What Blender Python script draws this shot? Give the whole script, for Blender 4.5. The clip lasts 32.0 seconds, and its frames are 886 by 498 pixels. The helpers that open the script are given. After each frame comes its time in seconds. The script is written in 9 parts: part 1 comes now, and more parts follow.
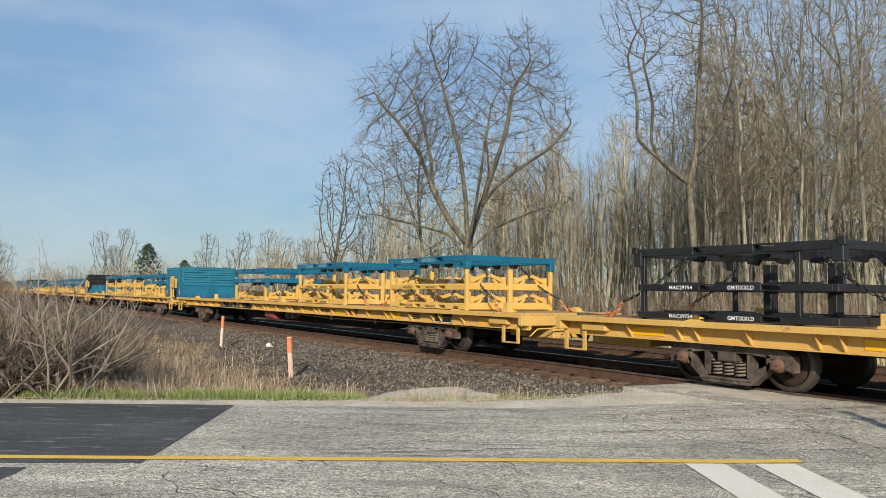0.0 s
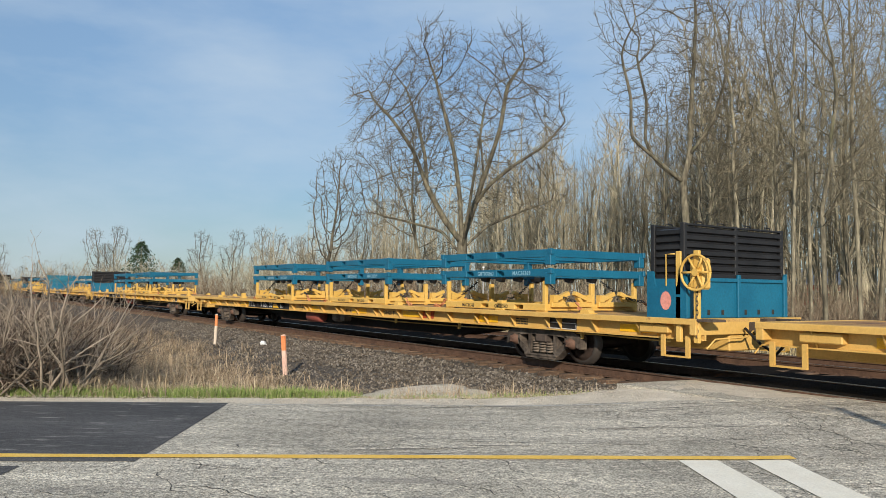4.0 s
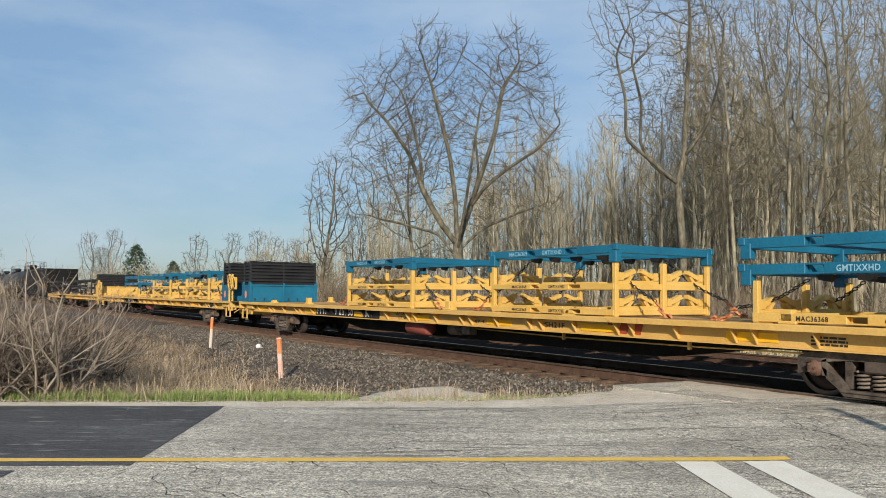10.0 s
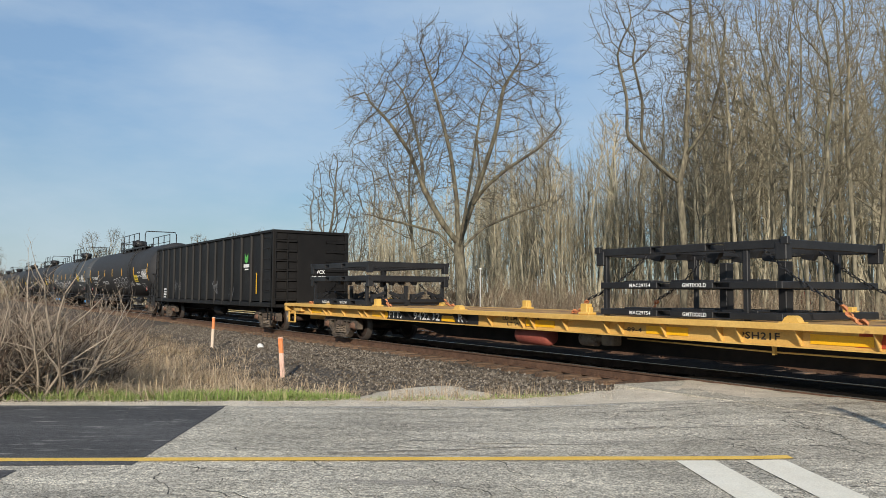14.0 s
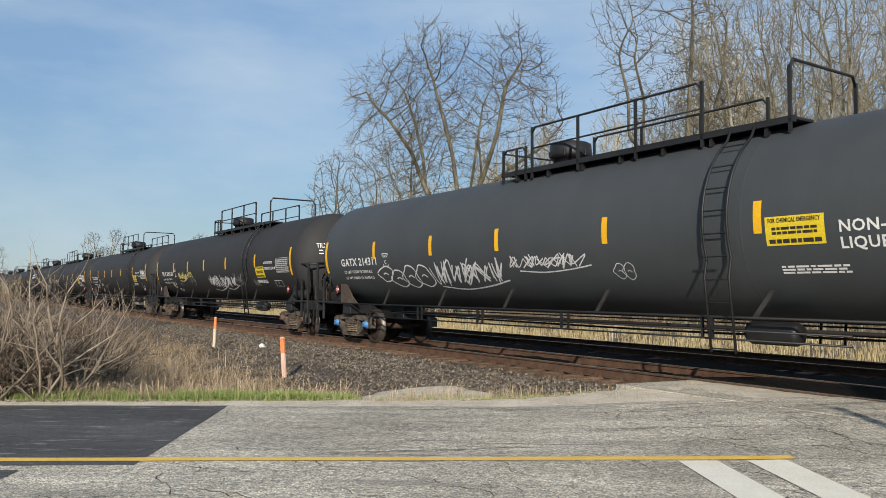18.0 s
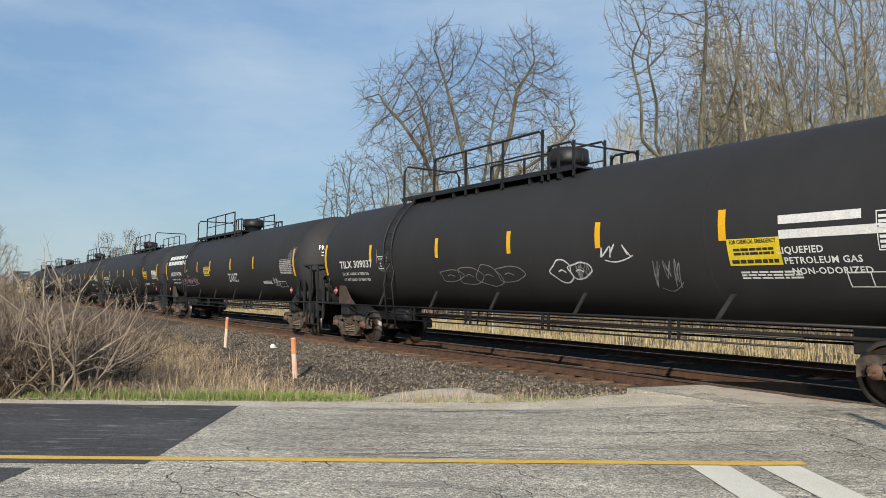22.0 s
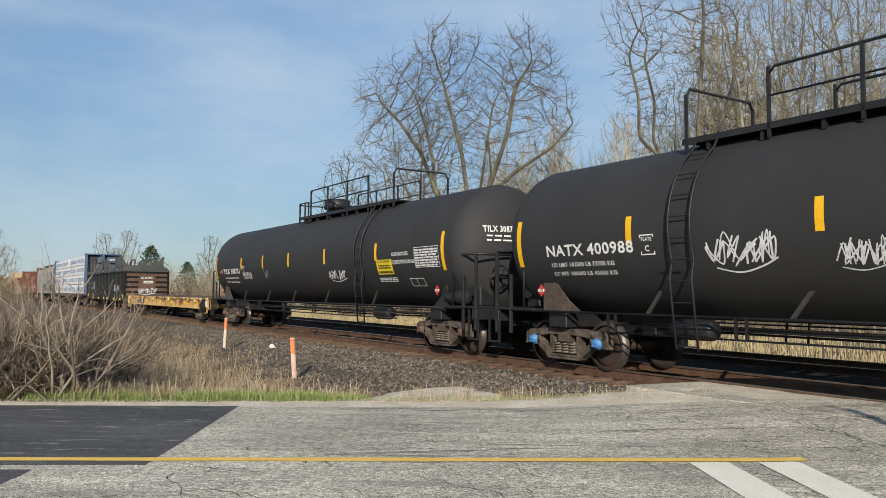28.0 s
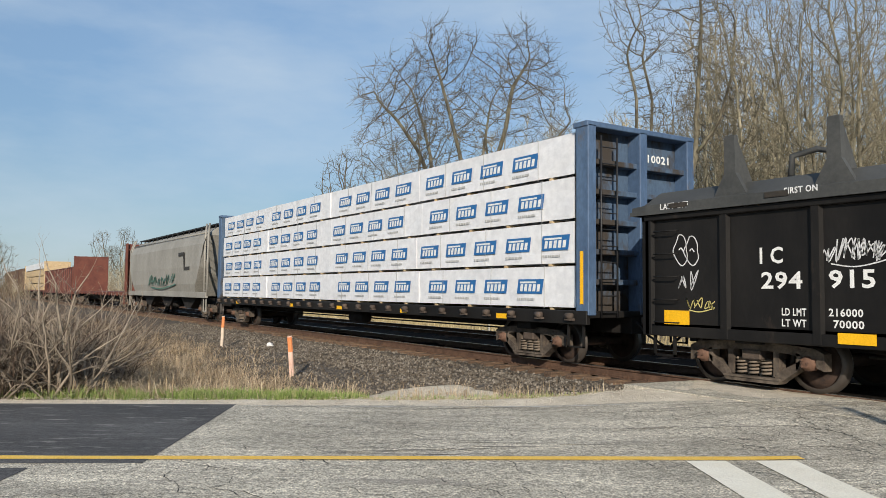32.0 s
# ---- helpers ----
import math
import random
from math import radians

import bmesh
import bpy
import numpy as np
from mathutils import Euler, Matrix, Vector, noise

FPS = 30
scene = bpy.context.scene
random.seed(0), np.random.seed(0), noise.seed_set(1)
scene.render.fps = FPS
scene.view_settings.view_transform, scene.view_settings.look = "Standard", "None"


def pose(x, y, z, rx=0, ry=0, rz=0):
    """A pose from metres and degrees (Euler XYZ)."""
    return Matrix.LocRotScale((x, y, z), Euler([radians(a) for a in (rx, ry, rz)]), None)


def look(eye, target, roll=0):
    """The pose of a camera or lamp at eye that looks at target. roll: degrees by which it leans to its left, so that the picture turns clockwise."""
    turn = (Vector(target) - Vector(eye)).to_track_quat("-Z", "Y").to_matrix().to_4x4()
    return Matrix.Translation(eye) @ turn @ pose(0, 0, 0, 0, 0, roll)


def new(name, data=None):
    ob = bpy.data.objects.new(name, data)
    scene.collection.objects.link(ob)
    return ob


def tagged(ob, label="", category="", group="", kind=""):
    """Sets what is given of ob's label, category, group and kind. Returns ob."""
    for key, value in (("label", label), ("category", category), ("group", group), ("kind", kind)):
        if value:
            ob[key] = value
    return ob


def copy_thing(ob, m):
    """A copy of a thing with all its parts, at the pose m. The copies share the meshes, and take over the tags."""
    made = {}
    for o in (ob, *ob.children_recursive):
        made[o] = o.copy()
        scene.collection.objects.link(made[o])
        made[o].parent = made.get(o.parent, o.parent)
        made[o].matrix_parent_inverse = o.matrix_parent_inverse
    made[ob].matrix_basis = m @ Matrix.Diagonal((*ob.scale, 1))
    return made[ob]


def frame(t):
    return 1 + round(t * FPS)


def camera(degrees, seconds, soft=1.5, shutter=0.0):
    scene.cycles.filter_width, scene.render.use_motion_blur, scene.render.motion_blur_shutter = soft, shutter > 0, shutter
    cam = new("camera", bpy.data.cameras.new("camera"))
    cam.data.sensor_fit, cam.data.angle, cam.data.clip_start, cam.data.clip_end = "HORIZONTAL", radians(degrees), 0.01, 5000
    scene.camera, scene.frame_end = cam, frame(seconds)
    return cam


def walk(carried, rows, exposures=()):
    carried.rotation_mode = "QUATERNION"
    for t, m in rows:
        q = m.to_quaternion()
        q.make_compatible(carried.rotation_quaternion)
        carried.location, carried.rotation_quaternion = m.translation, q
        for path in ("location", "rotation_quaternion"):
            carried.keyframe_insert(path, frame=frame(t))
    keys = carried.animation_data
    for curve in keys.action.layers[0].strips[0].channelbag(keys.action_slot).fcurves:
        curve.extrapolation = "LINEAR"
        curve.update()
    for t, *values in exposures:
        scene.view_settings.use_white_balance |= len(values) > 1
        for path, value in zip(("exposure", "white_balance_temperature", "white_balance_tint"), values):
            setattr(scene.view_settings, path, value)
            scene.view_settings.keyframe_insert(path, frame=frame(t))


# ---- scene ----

# ---- camera: held by hand at the roadside, turning a little ----
EYE = (0.0, -11.03, 1.35)
cam = camera(59.83, 32.0, soft=0.65)
# seconds, heading from the far end of the track, tilt, lean, in degrees
AIM = [
(0, 32.849, 3.285, 0.79), (0.5, 32.875, 3.297, 0.82), (1, 32.912, 3.322, 0.88), (1.5, 32.934, 3.310, 0.97),
(2, 32.900, 3.300, 0.97), (2.5, 32.965, 3.257, 0.91), (3, 33.113, 3.192, 0.83), (3.5, 33.308, 3.088, 0.74),
(5.5, 33.154, 3.266, 0.69), (6, 33.188, 3.310, 0.68), (6.5, 33.216, 3.319, 0.64), (7, 33.253, 3.296, 0.65),
(7.5, 33.359, 3.262, 0.65), (8, 33.483, 3.224, 0.70), (8.5, 33.580, 3.296, 0.70), (9, 33.614, 3.357, 0.62),
(9.5, 33.618, 3.362, 0.56), (10, 33.606, 3.284, 0.52), (10.5, 33.601, 3.306, 0.50), (11, 33.566, 3.356, 0.50),
(11.5, 33.521, 3.382, 0.44), (12, 33.465, 3.315, 0.43), (12.5, 33.408, 3.289, 0.38), (13, 33.389, 3.314, 0.41),
(13.5, 33.403, 3.301, 0.39), (14, 33.510, 3.232, 0.43), (14.5, 33.612, 3.226, 0.49), (16.5, 33.828, 3.128, 0.23),
(17, 33.775, 3.097, 0.28), (17.5, 33.657, 3.142, 0.37), (18, 33.385, 3.229, 0.42), (18.5, 33.080, 3.328, 0.51),
(19, 32.941, 3.437, 0.63), (19.5, 32.845, 3.490, 0.80), (20, 32.729, 3.516, 0.91), (20.5, 32.589, 3.552, 0.91),
(21, 32.510, 3.528, 0.89), (21.5, 32.532, 3.454, 0.89), (22, 32.554, 3.375, 0.86), (22.5, 32.601, 3.327, 0.88),
(23, 32.663, 3.329, 0.84), (23.5, 32.795, 3.245, 0.77), (24, 32.872, 3.172, 0.81), (24.5, 32.969, 3.195, 0.64),
(25, 32.928, 3.236, 0.50), (25.5, 32.858, 3.264, 0.33), (27.5, 32.683, 3.328, 0.30), (28, 32.663, 3.287, 0.45),
(28.5, 32.612, 3.305, 0.54), (29, 32.595, 3.247, 0.52), (29.5, 32.599, 3.215, 0.46), (30, 32.588, 3.209, 0.44),
(30.5, 32.604, 3.158, 0.45), (31, 32.668, 3.159, 0.45), (31.5, 32.745, 3.213, 0.46), (32, 32.844, 3.177, 0.51),
]


def aim(yaw, tilt, lean):
    a, b = radians(yaw), radians(tilt)
    d = Vector((-math.cos(a) * math.cos(b), math.sin(a) * math.cos(b), math.sin(b)))
    return look(EYE, Vector(EYE) + d * 10, lean)


walk(cam, [(t, aim(a, b, c)) for t, a, b, c in AIM])

# ---- world, sun, exposure ----
SUN_EL, SUN_AZ = radians(21.5), radians(125)
world = bpy.data.worlds.new("sky")
scene.world = world
world.use_nodes = True
wn, wl = world.node_tree.nodes, world.node_tree.links
wn.clear()
w_out = wn.new("ShaderNodeOutputWorld")
w_bg = wn.new("ShaderNodeBackground")
w_sky = wn.new("ShaderNodeTexSky")
w_sky.sky_type, w_sky.sun_disc = "NISHITA", False
w_sky.sun_elevation, w_sky.sun_rotation = SUN_EL, SUN_AZ
w_sky.air_density, w_sky.dust_density, w_sky.ozone_density = 1.0, 0.0, 1.2
w_tc = wn.new("ShaderNodeTexCoord")
w_map = wn.new("ShaderNodeMapping")
w_map.inputs["Scale"].default_value = (1.6, 1.6, 5.0)
w_noise = wn.new("ShaderNodeTexNoise")
w_noise.inputs["Scale"].default_value = 1.5
w_noise.inputs["Detail"].default_value = 7
w_noise.inputs["Roughness"].default_value = 0.55
w_ramp = wn.new("ShaderNodeValToRGB")
w_ramp.color_ramp.elements[0].position, w_ramp.color_ramp.elements[0].color = 0.40, (0.10, 0.10, 0.10, 1)
w_ramp.color_ramp.elements[1].position, w_ramp.color_ramp.elements[1].color = 0.74, (0.72, 0.72, 0.72, 1)
w_mix = wn.new("ShaderNodeMixRGB")
w_mix.inputs[2].default_value = (5.6, 6.7, 7.8, 1)
wl.new(w_tc.outputs["Generated"], w_map.inputs["Vector"])
wl.new(w_map.outputs[0], w_noise.inputs["Vector"])
wl.new(w_noise.outputs["Fac"], w_ramp.inputs["Fac"])
wl.new(w_ramp.outputs["Color"], w_mix.inputs[0])
# thin haze: the sky stays an even pale blue down to the horizon
w_sep = wn.new("ShaderNodeSeparateXYZ")
w_low = wn.new("ShaderNodeValToRGB")
w_low.color_ramp.elements[0].position, w_low.color_ramp.elements[0].color = 0.0, (0.315, 0.41, 0.54, 1)
w_low.color_ramp.elements[1].position, w_low.color_ramp.elements[1].color = 0.40, (1.08, 1.22, 1.32, 1)
w_mul = wn.new("ShaderNodeMixRGB")
w_mul.blend_type = "MULTIPLY"
w_mul.inputs[0].default_value = 1.0
wl.new(w_tc.outputs["Generated"], w_sep.inputs[0])
wl.new(w_sep.outputs["Z"], w_low.inputs["Fac"])
wl.new(w_sky.outputs[0], w_mul.inputs[1])
wl.new(w_low.outputs["Color"], w_mul.inputs[2])
wl.new(w_mul.outputs[0], w_mix.inputs[1])
wl.new(w_mix.outputs[0], w_bg.inputs["Color"])
w_bg.inputs["Strength"].default_value = 0.10
wl.new(w_bg.outputs[0], w_out.inputs["Surface"])
sun = new("sun", bpy.data.lights.new("sun", "SUN"))
sun.data.energy, sun.data.angle, sun.data.color = 5.2, radians(0.53), (1.0, 0.90, 0.77)
sun.matrix_world = look((40, -40, 40), (40 - math.sin(SUN_AZ) * math.cos(SUN_EL), -40 - math.cos(SUN_AZ) * math.cos(SUN_EL), 40 - math.sin(SUN_EL)))
scene.view_settings.exposure = 0.0


# ---- materials ----
def material(name, a, b, rough=0.7, metal=0.0, scale=4.0, stain=None, stain_at=0.62, stain_scale=1.2, bump=0.15, fine=40.0, stretch=(1, 1, 1), spec=0.4, vary=0.0, grit=0.5):
    """Two tones by noise, a stain colour over them, and relief at two scales, in metres of the object."""
    m = bpy.data.materials.new(name)
    m.use_nodes = True
    n, l = m.node_tree.nodes, m.node_tree.links
    bsdf = n["Principled BSDF"]
    tc, mp = n.new("ShaderNodeTexCoord"), n.new("ShaderNodeMapping")
    mp.inputs["Scale"].default_value = stretch
    l.new(tc.outputs["Object"], mp.inputs["Vector"])

    def noise_tex(s, detail=6, rough_=0.6):
        t = n.new("ShaderNodeTexNoise")
        t.inputs["Scale"].default_value, t.inputs["Detail"].default_value, t.inputs["Roughness"].default_value = s, detail, rough_
        l.new(mp.outputs[0], t.inputs["Vector"])
        return t
    big, small = noise_tex(scale), noise_tex(fine, 4)
    ramp = n.new("ShaderNodeValToRGB")
    ramp.color_ramp.elements[0].position, ramp.color_ramp.elements[1].position = 0.35, 0.68
    ramp.color_ramp.elements[0].color, ramp.color_ramp.elements[1].color = (*a, 1), (*b, 1)
    l.new(big.outputs["Fac"], ramp.inputs["Fac"])
    colour = ramp.outputs["Color"]
    grain = n.new("ShaderNodeMixRGB")
    grain.blend_type = "MULTIPLY"
    grain.inputs[0].default_value = grit
    gr = n.new("ShaderNodeValToRGB")
    gr.color_ramp.elements[0].position, gr.color_ramp.elements[1].position = 0.3, 0.7
    gr.color_ramp.elements[0].color, gr.color_ramp.elements[1].color = (0.55, 0.55, 0.55, 1), (1.25, 1.25, 1.25, 1)
    l.new(small.outputs["Fac"], gr.inputs["Fac"])
    l.new(colour, grain.inputs[1])
    l.new(gr.outputs["Color"], grain.inputs[2])
    colour = grain.outputs["Color"]
    if stain:
        st = noise_tex(stain_scale, 9, 0.7)
        sr = n.new("ShaderNodeValToRGB")
        sr.color_ramp.elements[0].position, sr.color_ramp.elements[1].position = stain_at, min(stain_at + 0.1, 1.0)
        sm = n.new("ShaderNodeMixRGB")
        l.new(st.outputs["Fac"], sr.inputs["Fac"])
        l.new(sr.outputs["Color"], sm.inputs[0])
        l.new(colour, sm.inputs[1])
        sm.inputs[2].default_value = (*stain, 1)
        colour = sm.outputs["Color"]
    if vary:
        info, vr, vm = n.new("ShaderNodeObjectInfo"), n.new("ShaderNodeMapRange"), n.new("ShaderNodeMixRGB")
        vr.inputs["To Min"].default_value, vr.inputs["To Max"].default_value = 1 - vary, 1 + vary
        vm.blend_type = "MULTIPLY"
        vm.inputs[0].default_value = 1.0
        l.new(info.outputs["Random"], vr.inputs["Value"])
        l.new(colour, vm.inputs[1])
        l.new(vr.outputs[0], vm.inputs[2])
        colour = vm.outputs["Color"]
    l.new(colour, bsdf.inputs["Base Color"])
    rr = n.new("ShaderNodeMapRange")
    rr.inputs["To Min"].default_value, rr.inputs["To Max"].default_value = max(rough - 0.12, 0.03), min(rough + 0.12, 1.0)
    l.new(small.outputs["Fac"], rr.inputs["Value"])
    l.new(rr.outputs[0], bsdf.inputs["Roughness"])
    bsdf.inputs["Metallic"].default_value = metal
    bsdf.inputs["Specular IOR Level"].default_value = spec
    if bump:
        bp = n.new("ShaderNodeBump")
        bp.inputs["Strength"].default_value, bp.inputs["Distance"].default_value = min(bump, 1.0), 0.02
        l.new(small.outputs["Fac"], bp.inputs["Height"])
        l.new(bp.outputs[0], bsdf.inputs["Normal"])
    return m


def asphalt(name, dark, light, speck, streak, wear, at=0.57, size=3.2):
    """Open-grained asphalt: stone speckle at two sizes, long streaks of wear along the road, broad stains."""
    m = bpy.data.materials.new(name)
    m.use_nodes = True
    n, l = m.node_tree.nodes, m.node_tree.links
    bsdf = n["Principled BSDF"]
    tc, mp = n.new("ShaderNodeTexCoord"), n.new("ShaderNodeMapping")
    mp.vector_type = "TEXTURE"
    mp.inputs["Rotation"].default_value = (0, 0, math.atan2(0.858, 0.514))
    l.new(tc.outputs["Object"], mp.inputs["Vector"])

    def layer(scale, stretch, detail, lo, hi, c0, c1, rough_=0.6):
        s, t, r = n.new("ShaderNodeMapping"), n.new("ShaderNodeTexNoise"), n.new("ShaderNodeValToRGB")
        s.inputs["Scale"].default_value = stretch
        l.new(mp.outputs[0], s.inputs["Vector"])
        l.new(s.outputs[0], t.inputs["Vector"])
        t.inputs["Scale"].default_value, t.inputs["Detail"].default_value, t.inputs["Roughness"].default_value = scale, detail, rough_
        r.color_ramp.elements[0].position, r.color_ramp.elements[1].position = lo, hi
        r.color_ramp.elements[0].color, r.color_ramp.elements[1].color = (*c0, 1), (*c1, 1)
        l.new(t.outputs["Fac"], r.inputs["Fac"])
        return r.outputs["Color"], t.outputs["Fac"]

    def times(a, b):
        x = n.new("ShaderNodeMixRGB")
        x.blend_type = "MULTIPLY"
        x.inputs[0].default_value = 1.0
        l.new(a, x.inputs[1])
        l.new(b, x.inputs[2])
        return x.outputs["Color"]

    def grey(v):
        return (v, v, v)
    col, _ = layer(0.55, (0.7, 1, 1), 5, 0.34, 0.68, dark, light)
    s1, h1 = layer(62, (1, 1, 1), 3, 0.36, 0.64, grey(1 - speck), grey(1 + speck * 0.85))
    s2, h2 = layer(24, (0.8, 1, 1), 4, 0.36, 0.66, grey(1 - speck * 0.55), grey(1 + speck * 0.5))
    s3, _ = layer(2.6, (0.22, 1, 1), 6, 0.36, 0.66, grey(1 - streak), grey(1 + streak * 0.7))
    col = times(times(times(col, s1), s2), s3)
    pale, _ = layer(size, (0.16, 1, 1), 9, at, at + 0.1, grey(0), grey(wear[3]), 0.72)
    w = n.new("ShaderNodeMixRGB")
    l.new(pale, w.inputs[0])
    l.new(col, w.inputs[1])
    w.inputs[2].default_value = (*wear[:3], 1)
    l.new(w.outputs["Color"], bsdf.inputs["Base Color"])
    bsdf.inputs["Roughness"].default_value = 0.88
    bsdf.inputs["Specular IOR Level"].default_value = 0.3
    bp = n.new("ShaderNodeBump")
    bp.inputs["Strength"].default_value, bp.inputs["Distance"].default_value = 0.9, 0.012
    l.new(h1, bp.inputs["Height"])
    l.new(bp.outputs[0], bsdf.inputs["Normal"])
    return m


M = {}
M["asphalt"] = asphalt("old_asphalt", (0.43, 0.394, 0.318), (0.61, 0.563, 0.46), 0.60, 0.22, (0.26, 0.237, 0.205, 0.6))
M["patch"] = asphalt("new_asphalt", (0.062, 0.062, 0.063), (0.118, 0.116, 0.115), 0.42, 0.22, (0.42, 0.40, 0.375, 0.80), 0.575, 7.0)
M["rubber"] = material("rubber_smear", (0.17, 0.156, 0.135), (0.34, 0.31, 0.265), 0.9, scale=6, fine=60, bump=0.4)
M["crack"] = material("crack_filler", (0.03, 0.03, 0.03), (0.06, 0.06, 0.055), 0.9, bump=0.2)
M["limb"] = material("rough_limb_bark", (0.06, 0.052, 0.036), (0.25, 0.222, 0.152), 0.95, scale=3.0, fine=9, bump=1.0, stretch=(1, 1, 0.3), stain=(0.10, 0.105, 0.055), stain_at=0.58, stain_scale=1.8, grit=1.0)
M["crown"] = material("crown_bark", (0.07, 0.06, 0.041), (0.19, 0.166, 0.115), 0.95, scale=2, fine=20, bump=0.0, vary=0.15)
M["yellow_line"] = material("yellow_road_paint", (0.84, 0.52, 0.08), (0.90, 0.60, 0.14), 0.8, scale=5, fine=50, bump=0.3, stain=(0.25, 0.22, 0.17), stain_at=0.64, stain_scale=7)
M["white_line"] = material("white_road_paint", (0.84, 0.79, 0.655), (0.90, 0.86, 0.73), 0.8, scale=4, fine=50, bump=0.3, stain=(0.50, 0.47, 0.42), stain_at=0.68, stain_scale=6, grit=0.25)
M["gravel"] = material("shoulder_gravel", (0.54, 0.475, 0.37), (0.74, 0.665, 0.54), 0.95, scale=2.0, fine=45, bump=1.0, stain=(0.28, 0.23, 0.17), stain_at=0.6, stain_scale=1.6)
M["ballast"] = material("ballast_bed", (0.042, 0.035, 0.028), (0.15, 0.126, 0.098), 0.95, scale=9, fine=26, bump=1.0, stain=(0.13, 0.085, 0.055), stain_at=0.64, stain_scale=0.8, grit=1.0)
# near black: track grease, with the trains' shade put into the colour
M["grease_and_shade"] = material("grease_and_train_shade", (0.007, 0.006, 0.0055), (0.022, 0.018, 0.015), 0.98, scale=9, fine=22, bump=1.0, stain=(0.04, 0.026, 0.018), stain_at=0.70, stain_scale=0.8, spec=0.05)
M["pale_teal"] = material("pale_blue_stencil", (0.22, 0.42, 0.52), (0.32, 0.52, 0.62), 0.6, scale=8, fine=60, bump=0.0)
M["stone"] = material("ballast_stone", (0.09, 0.08, 0.072), (0.19, 0.17, 0.15), 0.9, scale=11, fine=30, bump=0.6)
M["soil"] = material("dry_ground", (0.075, 0.055, 0.036), (0.21, 0.163, 0.105), 0.95, scale=0.9, fine=16, bump=1.0, stain=(0.045, 0.035, 0.022), stain_at=0.56, stain_scale=0.8)
M["rail"] = material("rusty_rail", (0.085, 0.047, 0.030), (0.155, 0.09, 0.057), 0.8, 0.2, scale=6, fine=40, bump=0.3)
M["rail_top"] = material("polished_rail_head", (0.42, 0.40, 0.38), (0.55, 0.53, 0.50), 0.28, 1.0, scale=6, fine=40, bump=0.05)
M["tie"] = material("weathered_tie", (0.09, 0.056, 0.036), (0.20, 0.13, 0.082), 0.95, scale=5, fine=18, bump=0.9, stretch=(6, 1, 6), vary=0.25)
M["wagon_yellow"] = material("wagon_yellow_paint", (0.57, 0.34, 0.085), (0.655, 0.42, 0.125), 0.6, scale=1.3, fine=30, bump=0.12, grit=0.25, stain=(0.22, 0.115, 0.05), stain_at=0.61, stain_scale=2.6)
M["old_yellow"] = material("worn_yellow_paint", (0.52, 0.31, 0.075), (0.66, 0.46, 0.20), 0.7, scale=2.2, fine=25, bump=0.25, stain=(0.13, 0.06, 0.035), stain_at=0.535, stain_scale=3.2, stretch=(1, 1, 0.6), grit=0.7)
M["worn_edge"] = material("chipped_yellow_edge", (0.58, 0.36, 0.11), (0.74, 0.54, 0.26), 0.75, scale=2.2, fine=25, bump=0.3, stain=(0.11, 0.05, 0.032), stain_at=0.47, stain_scale=3.0, stretch=(0.7, 1, 1), grit=0.7)
M["rack_yellow"] = material("rack_yellow_paint", (0.60, 0.365, 0.078), (0.68, 0.44, 0.12), 0.55, scale=2, fine=30, bump=0.1, grit=0.25, stain=(0.23, 0.12, 0.055), stain_at=0.60, stain_scale=4)
M["reflector"] = material("yellow_reflector", (0.85, 0.45, 0.01), (0.9, 0.5, 0.015), 0.35, scale=6, fine=60, bump=0.03)
M["deck"] = material("rusty_deck", (0.42, 0.235, 0.085), (0.58, 0.35, 0.12), 0.85, scale=2.5, fine=25, bump=0.4, stain=(0.17, 0.085, 0.055), stain_at=0.50, stain_scale=1.4, stretch=(0.5, 2.2, 1))
M["teal"] = material("teal_paint", (0.006, 0.105, 0.185), (0.011, 0.145, 0.24), 0.45, scale=1.2, fine=30, bump=0.08, stain=(0.10, 0.095, 0.09), stain_at=0.68, stain_scale=3)
M["teal_light"] = material("faded_teal_paint", (0.016, 0.15, 0.225), (0.03, 0.20, 0.285), 0.5, scale=1.8, fine=30, bump=0.08, stain=(0.16, 0.15, 0.13), stain_at=0.64, stain_scale=2.5, stretch=(1, 1, 4))
M["black"] = material("black_paint", (0.011, 0.011, 0.012), (0.022, 0.022, 0.023), 0.5, scale=1.5, fine=30, bump=0.1, stain=(0.07, 0.05, 0.035), stain_at=0.68, stain_scale=2.6)
M["tank"] = material("tank_black_paint", (0.031, 0.031, 0.032), (0.039, 0.039, 0.0405), 0.62, scale=0.7, fine=12, bump=0.025, grit=0.14, stain=(0.052, 0.050, 0.048), stain_at=0.66, stain_scale=0.6, stretch=(1, 1, 0.35), spec=0.16)
M["truck_dust"] = material("dusty_cast_steel", (0.04, 0.030, 0.023), (0.15, 0.120, 0.092), 0.9, 0.0, scale=5, fine=30, bump=0.35, stain=(0.045, 0.033, 0.027), stain_at=0.56, stain_scale=4)
M["grime"] = material("grimy_steel", (0.055, 0.042, 0.034), (0.12, 0.09, 0.07), 0.85, 0.1, scale=4, fine=30, bump=0.35, stain=(0.19, 0.15, 0.115), stain_at=0.6, stain_scale=5)
M["grime_light"] = material("dusty_steel", (0.15, 0.115, 0.085), (0.27, 0.22, 0.17), 0.9, 0.0, scale=4, fine=30, bump=0.35, stain=(0.07, 0.05, 0.04), stain_at=0.58, stain_scale=5)
M["wheel"] = material("rusty_wheel", (0.034, 0.022, 0.017), (0.08, 0.050, 0.036), 0.8, 0.2, scale=3, fine=25, bump=0.2, stain=(0.028, 0.022, 0.02), stain_at=0.55, stain_scale=4)
